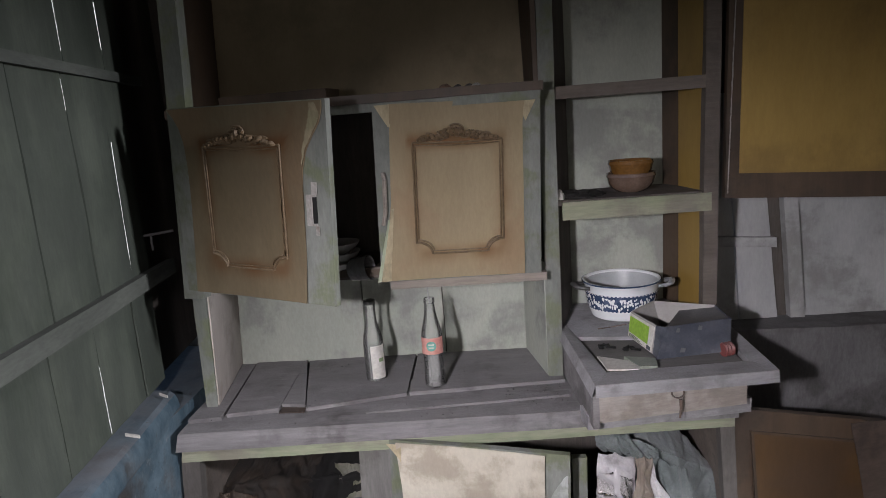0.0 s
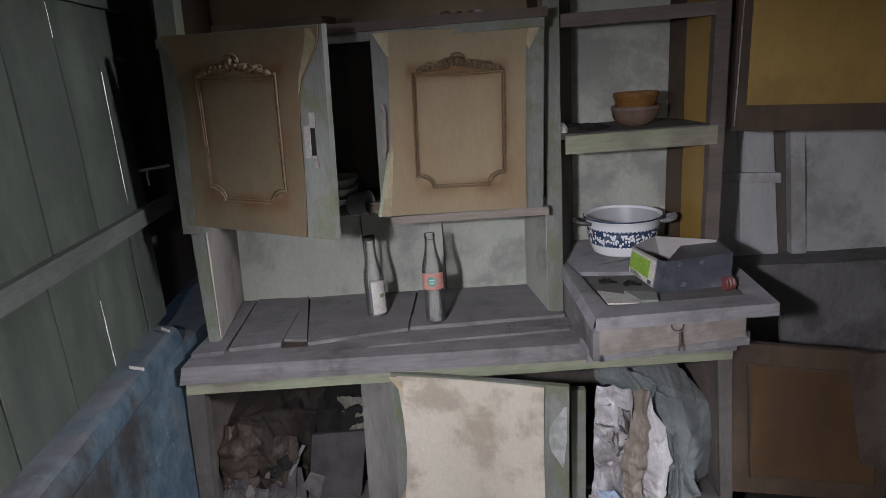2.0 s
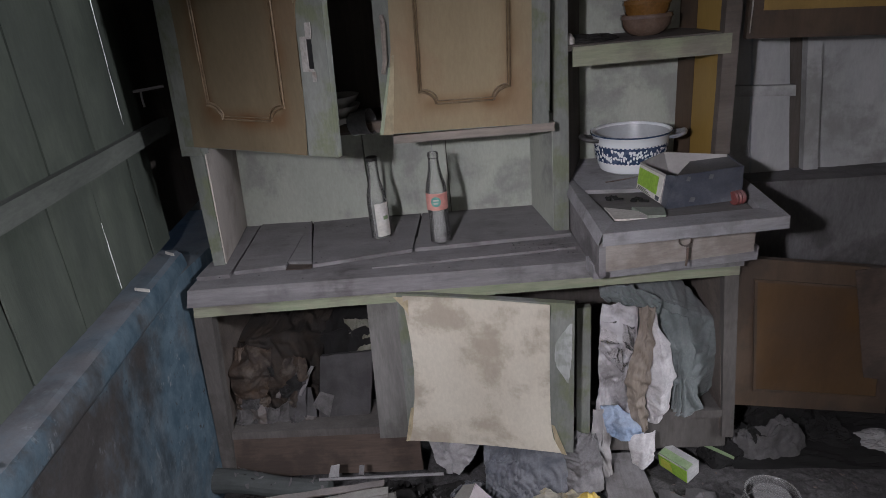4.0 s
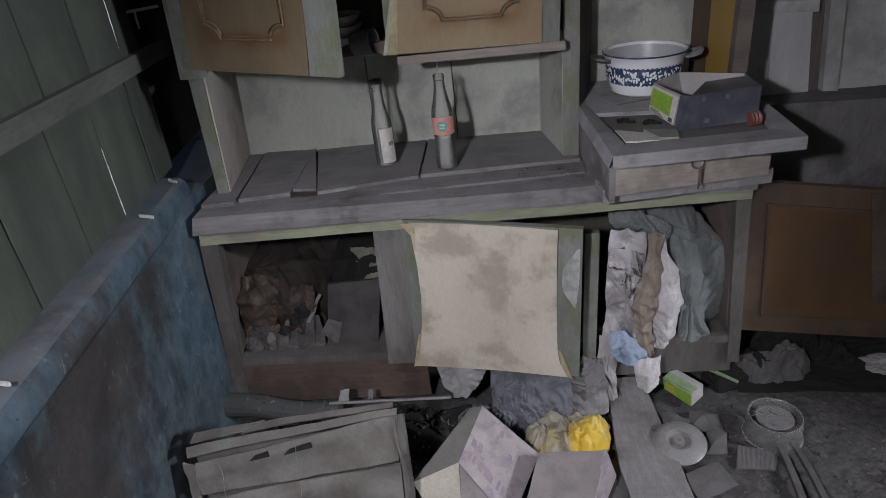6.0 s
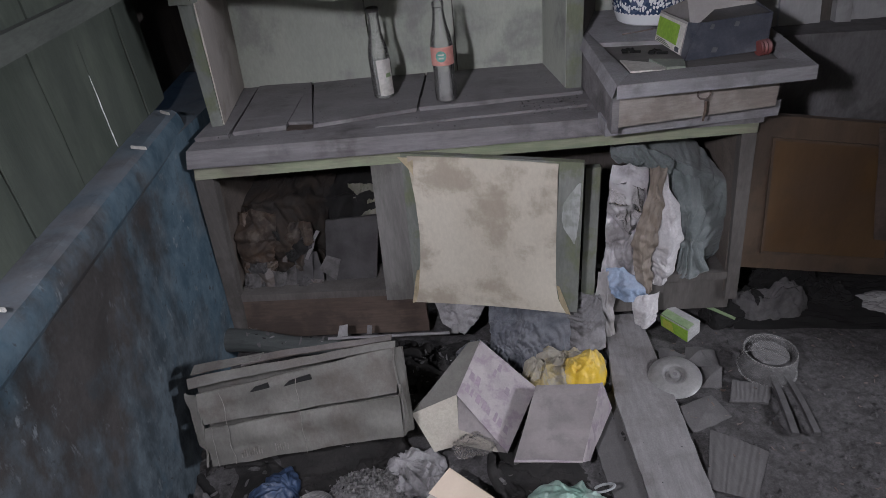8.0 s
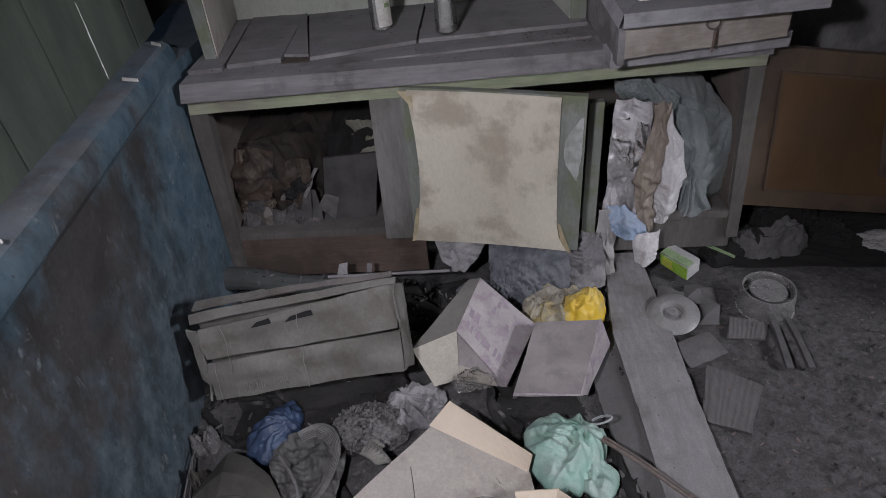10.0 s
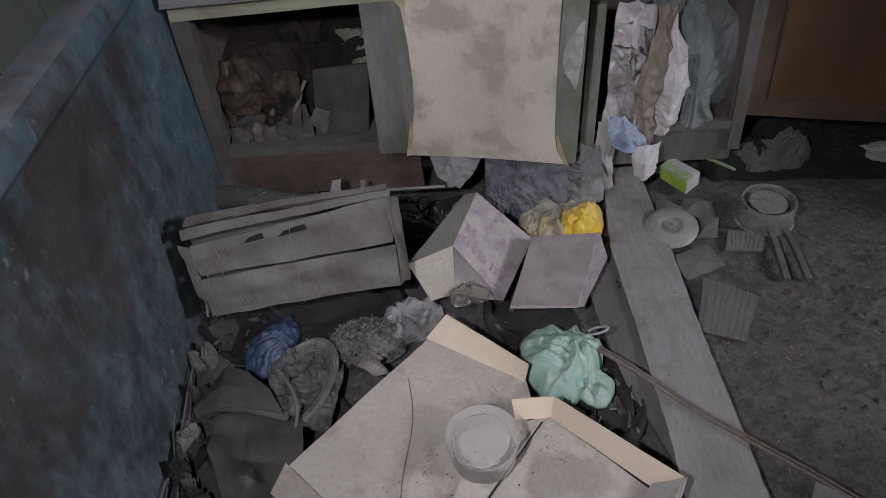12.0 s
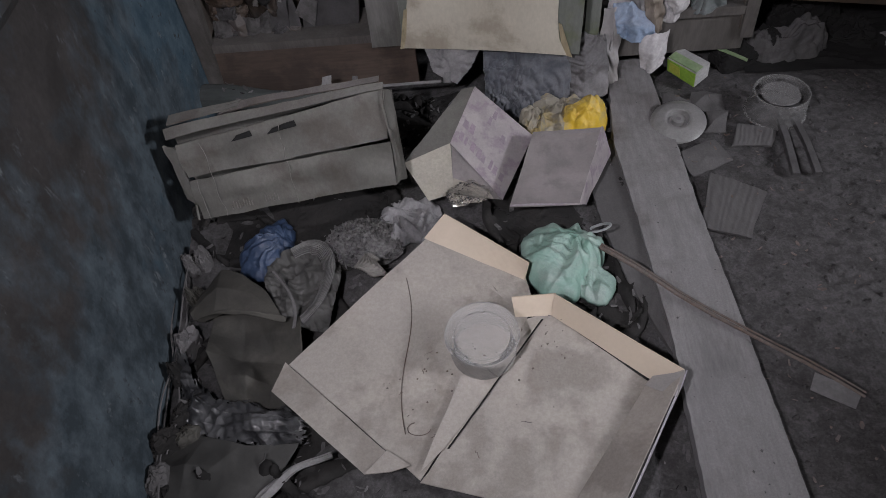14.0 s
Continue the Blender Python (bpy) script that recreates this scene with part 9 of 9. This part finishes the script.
    part("lower_fold", drape([[(-0.495, 1.092, 0.024), (-0.43, 1.092, 0.030), (-0.36, 1.080, 0.034), (-0.298, 1.062, 0.052)], [(-0.484, 1.045, 0.036), (-0.42, 1.035, 0.014), (-0.36, 1.044, 0.036), (-0.282, 1.018, 0.072)], [(-0.464, 0.988, 0.068), (-0.415, 0.992, 0.014), (-0.352, 0.985, 0.008), (-0.286, 0.978, 0.012)], [(-0.444, 0.942, 0.040), (-0.385, 0.942, 0.046), (-0.345, 0.938, 0.008), (-0.305, 0.93, 0.006)], [(-0.428, 0.905, 0.008), (-0.385, 0.900, 0.010), (-0.345, 0.895, 0.004), (-0.31, 0.895, 0.004)]], 7, fold=0.007, size=11.0, sharp=0.5, soft=(0.1, 0.3)), OLIVE_DARK, canvas, "hollow lower fold", smooth="soft")
    # thin dark film, crushed and torn, below it
    solo("dark_film", drape([[(-0.550, 1.06, 0.02), (-0.50, 0.965, 0.030), (-0.43, 0.912, 0.026), (-0.33, 0.897, 0.016), (-0.245, 0.880, 0.010)], [(-0.545, 0.97, 0.025), (-0.49, 0.915, 0.046), (-0.42, 0.880, 0.038), (-0.33, 0.868, 0.044), (-0.245, 0.860, 0.026)], [(-0.530, 0.88, 0.02), (-0.47, 0.862, 0.026), (-0.41, 0.847, 0.034), (-0.33, 0.834, 0.040), (-0.245, 0.840, 0.026)], [(-0.52, 0.84, 0.004), (-0.45, 0.832, 0.008), (-0.40, 0.818, 0.012), (-0.33, 0.804, 0.012), (-0.245, 0.818, 0.008)]], 12, (90, 60), 0.016, 20.0, 0.001, 0.10, 0.85), FILM_DARK, (-0.40, 0.88, 0.0), "thin dark grey torn film crushed on the floor", "film", "cloth on the floor", smooth="soft")
    # greyed cloth with a pale turned hem
    cloth = thing("hemmed_cloth", (-0.42, 0.72, 0.0), "greyed cloth with a pale turned hem", "cloth", "cloth on the floor")
    part("body", drape([[(-0.54, 0.850, 0.006), (-0.45, 0.840, 0.018), (-0.36, 0.815, 0.022), (-0.27, 0.822, 0.012)], [(-0.55, 0.78, 0.008), (-0.46, 0.780, 0.042), (-0.38, 0.775, 0.030), (-0.285, 0.778, 0.024)], [(-0.55, 0.70, 0.008), (-0.46, 0.70, 0.024), (-0.39, 0.71, 0.040), (-0.325, 0.722, 0.026)], [(-0.55, 0.58, 0.008), (-0.46, 0.58, 0.030), (-0.40, 0.59, 0.030), (-0.345, 0.60, 0.026)]], 15, fold=0.008, size=10.0, sharp=0.5), CANVAS_GREY, cloth, smooth="soft")
    part("pale_hem", ribbed_band([(-0.345, 0.690), (-0.318, 0.735), (-0.275, 0.775), (-0.205, 0.802)], 0.026, 2.0, 0.010, 4, 0.026, -1, (24, 40), 0.003), PAPER_GREY, cloth, "pale turned hem", smooth="soft")
    # ribbed cloth gathered in an arc
    cloth = thing("striped_cloth", (-0.31, 1.16, 0.03), "grey ribbed cloth gathered on the floor", "cloth", "cloth on the floor")
    part("arc", ribbed_band([(-0.352, 1.238), (-0.310, 1.262), (-0.268, 1.245), (-0.245, 1.185), (-0.258, 1.105), (-0.290, 1.050)], 0.050, 11, 0.010, 3, 0.046, -1, (130, 70), 0.0012), STRIPED, cloth, smooth="soft")
    part("flat_fold", drape([[(-0.400, 1.215, 0.030), (-0.345, 1.245, 0.044), (-0.290, 1.250, 0.046), (-0.240, 1.225, 0.030)], [(-0.395, 1.165, 0.046), (-0.345, 1.180, 0.036), (-0.295, 1.185, 0.052), (-0.235, 1.165, 0.036)], [(-0.375, 1.110, 0.036), (-0.335, 1.115, 0.050), (-0.290, 1.120, 0.034), (-0.240, 1.100, 0.028)], [(-0.360, 1.060, 0.024), (-0.325, 1.055, 0.030), (-0.290, 1.050, 0.030), (-0.250, 1.045, 0.020)]], 8, fold=0.014, size=26.0, sharp=0.9), CANVAS_GREY, cloth, "dim crumpled lower fold", smooth="soft")
    # grey crumpled paper and a heap of grit beside it
    solo("crumpled_paper", gathered((-0.105, 1.326, 0.010), 0.076, 0.056, 0.034, (-0.125, 1.345), 103, 25, 2.0, 0.020, 2.0, facet=0.014), GREY_CLOTH, (-0.10, 1.32, 0.015), "pale grey crumpled paper beside the carton", "paper", smooth="soft")
    solo("crumpled_paper", gathered((-0.052, 1.300, 0.010), 0.030, 0.034, 0.026, (-0.06, 1.31), 104, 0, 2.0, 0.012, 2.0, 30, 90, 0.009), GREY_CLOTH, (-0.05, 1.30, 0.015), "pale grey crumpled paper beside the carton", "paper", smooth="soft")

    def on_heap(u, v):
        a, r = 6.283 * u, math.sqrt(v)
        return (-0.200 + 0.085 * r * math.cos(a), 1.268 + 0.066 * r * math.sin(a), 0.022 + 0.042 * (1 - r ** 2) + 0.010 * noise.noise(Vector((u * 9, v * 9, 1))))
    bm = heap((-0.20, 1.268, 0.010), (0.085, 0.066, 0.046), 105, 0.10, 22, 60, edge=0.2)
    clods(bm, 900, 7, on_heap, 0.0016, 0.0060)
    solo("grit_heap", bm, GRIT, (-0.20, 1.268, 0.01), "small heap of dusty grit and chaff", "grit", kind="stuff", smooth=False)
    # pleated paper cup case
    bm = ribbed_band([(-0.202, 1.176), (-0.190, 1.195), (-0.180, 1.212)], 0.085, 8, 0.012, 5, 0.056, -1, (80, 12), 0.003)
    solo("pleated_paper", bm, PLEAT, (-0.16, 1.19, 0.05), "pleated buff paper scrap on the rags", "paper", smooth="soft")
    # cord and frayed sacking along the foot of the wall
    for s in range(3):
        bm = bmesh.new()
        tube(bm, [(wall_x(y, 0) + 0.016 + 0.03 * noise.noise(Vector((y * 5, s * 3.7, 0))), y, 0.03 + 0.03 * noise.noise(Vector((y * 5, s * 5.0, 3)))) for y in np.linspace(0.60 + 0.1 * s, 1.24 - 0.06 * s, 70)], 0.0022, 5, lambda q: 0.7 + abs(noise.noise(Vector((q * 20, s, 1)))))
        solo("frayed_cord", bm, GREY_DARK, (-0.58, 0.9, 0.02), "frayed cord along the foot of the wall", "cord", "frayed cords", smooth=True)
    rnd = random.Random(44)
    for s in range(14):
        y = rnd.uniform(0.62, 1.25)
        x = wall_x(y, 0) + rnd.uniform(0.015, 0.06)
        w = rnd.uniform(0.015, 0.04)
        solo("torn_scrap", heap((x, y, 0.0), (w * 0.6, w, rnd.uniform(0.03, 0.06)), 300 + s, 0.4, 16, 30, turn=rnd.uniform(-50, 50)), (DARK_CLOTH, OLIVE_DARK, GREY_DARK)[s % 3], (x, y, 0.0), "torn dark scrap by the foot of the wall", "scrap", "torn scraps", smooth=True)
    bm = bmesh.new()
    tube(bm, [(-0.365 + 0.06 * t + 0.02 * math.sin(3 * t), 1.16 - 0.13 * t, 0.075 - 0.01 * t) for t in np.linspace(0, 1, 16)], 0.0035, 6)
    solo("thin_stick", bm, GREY_DARK, (-0.33, 1.1, 0.07), "thin bent stick on the cloth", "stick", smooth=True)
    bm = gathered((0.85, 1.86, 0.0), 0.105, 0.045, 0.105, (0.80, 1.88), 23, -6, 2.2, 0.026, 2.0, facet=0.014)
    solo("crumpled_paper", bm, PAPER_STAINED, (0.85, 1.82, 0.02), "dirty crumpled paper under the open door", "paper", smooth="soft")
    # blackened clutter and a black sheet that stand in for the open door's shadow
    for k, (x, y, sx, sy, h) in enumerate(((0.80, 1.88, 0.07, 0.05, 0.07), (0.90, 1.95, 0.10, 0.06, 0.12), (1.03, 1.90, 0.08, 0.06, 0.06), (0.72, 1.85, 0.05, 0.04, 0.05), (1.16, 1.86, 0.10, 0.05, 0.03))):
        solo("rubble", heap((x, y, -0.005), (sx, sy, h), 110 + k, 0.35, 11, 34), BLACK_RAG_AND_SHADE if k < 4 else PAPER_GREY, (x, y, 0.0), "rubbish under the open door, mostly blackened for the shadow", "rubbish", "rubbish under the door", smooth=False)
    sheet("black_cloth", ((0.74, 1.79, 0.004), (1.5, 1.74, 0.004), (1.5, 2.09, 0.02), (0.74, 2.09, 0.02)), 31, BLACK_RAG_AND_SHADE, "black sheet that stands in for the shadow under the open door", 0.02, 4.0, 50)
    # crumbs of soil on the open floor
    rnd = random.Random(33)
    bm = bmesh.new()
    for k in range(2600):
        x, y = 0.56 + 0.85 * rnd.random() ** 0.9, rnd.uniform(0.65, 1.75)
        r = 0.0010 + 0.0062 * rnd.random() ** 3.2
        c = Vector((x, y, ground_height(x, y) + r * 0.3))
        vs = [bm.verts.new(c + Vector(d) * r * rnd.uniform(0.7, 1.3)) for d in ((1, 0, 0), (0, 1, 0), (-1, 0, 0), (0, -1, 0), (0, 0, 1), (0, 0, -1))]
        for i in range(4):
            bm.faces.new((vs[i], vs[(i + 1) % 4], vs[4]))
            bm.faces.new((vs[(i + 1) % 4], vs[i], vs[5]))
    solo("soil_crumbs", bm, SOIL, (0.8, 1.2, 0.0), "loose crumbs of soil on the floor", "soil", kind="stuff")


def striped(name, count, k):
    """Stripes woven along the cloth."""
    m = mat(name, tuple(k * c for c in (0.12, 0.115, 0.112)), tuple(k * c for c in (0.21, 0.205, 0.20)), 30, (1, 1, 1), 0.9, 0.2, 0.2)
    n, l = m.node_tree.nodes, m.node_tree.links
    p = n["Principled BSDF"]
    old = p.inputs["Base Color"].links[0].from_socket
    uv = n.new("ShaderNodeUVMap")
    uv.uv_map = "weave"
    wv = n.new("ShaderNodeTexWave")
    wv.inputs["Scale"].default_value, wv.inputs["Distortion"].default_value = count, 0.6
    l.new(uv.outputs[0], wv.inputs["Vector"])
    r = n.new("ShaderNodeMapRange")
    r.inputs[1].default_value, r.inputs[2].default_value, r.inputs[3].default_value = 0.2, 0.8, 0.5
    l.new(wv.outputs["Fac"], r.inputs[0])
    k = n.new("ShaderNodeMix")
    k.data_type, k.blend_type = "RGBA", "MULTIPLY"
    k.inputs[0].default_value = 1.0
    l.new(old, k.inputs[6])
    l.new(r.outputs[0], k.inputs[7])
    l.new(k.outputs[2], p.inputs["Base Color"])
    return m


STRIPED = striped("grey_striped_cloth", 3.0, 1.15)
PAPER_STAINED = mat("dirty_stained_paper", (0.06, 0.057, 0.057), (0.115, 0.11, 0.11), 16, (1, 1, 1), 0.9, 0.2, 0.2, stain=(0.03, 0.028, 0.027), stain_amount=0.85, stain_scale=14)
PLEAT = mat("dirty_buff_paper", (0.16, 0.148, 0.13), (0.25, 0.235, 0.21), 20, (1, 1, 1), 0.85, 0.1, 0.3)
# the pale stain here imitates highlights on the crushed film
FILM_DARK = mat("thin_dark_film", (0.020, 0.020, 0.022), (0.060, 0.060, 0.064), 12, (1, 1, 1), 0.30, 0.1, 0.1, dust_colour=(0.09, 0.09, 0.092), stain=(0.19, 0.19, 0.195), stain_amount=0.55, stain_scale=16, speck=0.15)
CANVAS_GREY = mat("greyed_canvas", (0.050, 0.049, 0.047), (0.105, 0.102, 0.098), 7, (1, 1, 1), 0.7, 0.15, 0.2, dust_colour=(0.15, 0.146, 0.14), stain=(0.025, 0.024, 0.023), stain_amount=0.7, stain_scale=7, speck=0.15)
BLUE_GREY = mat("blue_grey_cloth", (0.050, 0.058, 0.074), (0.115, 0.126, 0.148), 22, (1, 1, 1), 0.9, 0.3, 0.4, sheen=0.2)
OLIVE_DARK = mat("dark_olive_canvas", (0.034, 0.0318, 0.028), (0.092, 0.087, 0.075), 11, (1, 1, 1), 0.8, 0.2, 0.2, dust_colour=(0.13, 0.124, 0.113), stain=(0.018, 0.017, 0.016), stain_amount=0.8, stain_scale=6, speck=0.15)
GRIT = mat("grey_grit", (0.045, 0.042, 0.041), (0.19, 0.182, 0.178), 90, (1, 1, 1), 0.95, 0.5, 0.4)
build_rags()


# ---------------------------------------------------------------- chaff, splinters and torn bits on the rags and the soil
def strew(name, count, seed, x0, x1, y0, y1, on, small, large, m, label):
    """Little bent flakes lying on whatever of the named things is under them."""
    bpy.context.view_layer.update()
    graph = bpy.context.evaluated_depsgraph_get()
    rnd = random.Random(seed)
    bm = bmesh.new()
    for k in range(count):
        x, y = rnd.uniform(x0, x1), rnd.uniform(y0, y1)
        ok, spot, normal, face, ob, mx = scene.ray_cast(graph, (x, y, 0.42 if y > 1.3 else 0.9), (0, 0, -1))
        a, ln, w = rnd.uniform(0, 6.28), rnd.uniform(small, large), rnd.uniform(0.15, 0.6)
        bend = rnd.uniform(-0.25, 0.35)
        if not ok or not ob.name.startswith(on) or normal.z < 0.25:
            continue
        u = normal.cross(Vector((math.cos(a), math.sin(a), 0.1))).normalized()
        v = normal.cross(u)
        c = spot + normal * 0.0012
        row = []
        for t in (-1, 0, 1):
            mid = c + u * ln * 0.5 * t + normal * ln * bend * t * t
            wid = v * ln * w * 0.5 * (1.0 - 0.45 * abs(t)) * rnd.uniform(0.6, 1.2)
            row.append([bm.verts.new(mid + wid), bm.verts.new(mid - wid), bm.verts.new(mid - wid - normal * 0.0009), bm.verts.new(mid + wid - normal * 0.0009)])
        for p, q in zip(row, row[1:]):
            for i in range(4):
                bm.faces.new((p[i], p[(i + 1) % 4], q[(i + 1) % 4], q[i]))
        bm.faces.new(row[0])
        bm.faces.new(row[-1][::-1])
    solo(name, bm, m, (0.5 * (x0 + x1), 0.5 * (y0 + y1), 0.0), label, "litter", kind="stuff")


RAGS = ("dark_cloth", "rag", "grey_rag", "ground", "grit", "torn", "striped", "black_cloth", "rolled", "grey_cloth")
strew("torn_litter", 1150, 51, -0.60, 0.42, 0.60, 1.78, RAGS, 0.004, 0.024, BOARD_DUST, "dusty torn bits and splinters on the rags")
strew("dark_litter", 260, 52, -0.60, 0.42, 0.60, 1.78, RAGS, 0.004, 0.012, BLACK_RAG_AND_SHADE, "dark rotten shreds on the rags")
strew("pale_litter", 230, 53, -0.60, 0.42, 0.60, 1.78, RAGS, 0.004, 0.014, PAPER_DIM, "pale paper bits on the rags")
strew("soil_litter", 260, 54, 0.5, 1.3, 0.70, 1.80, ("ground", "ribbed", "crushed"), 0.004, 0.016, RUST, "small twigs and husks in the dust")
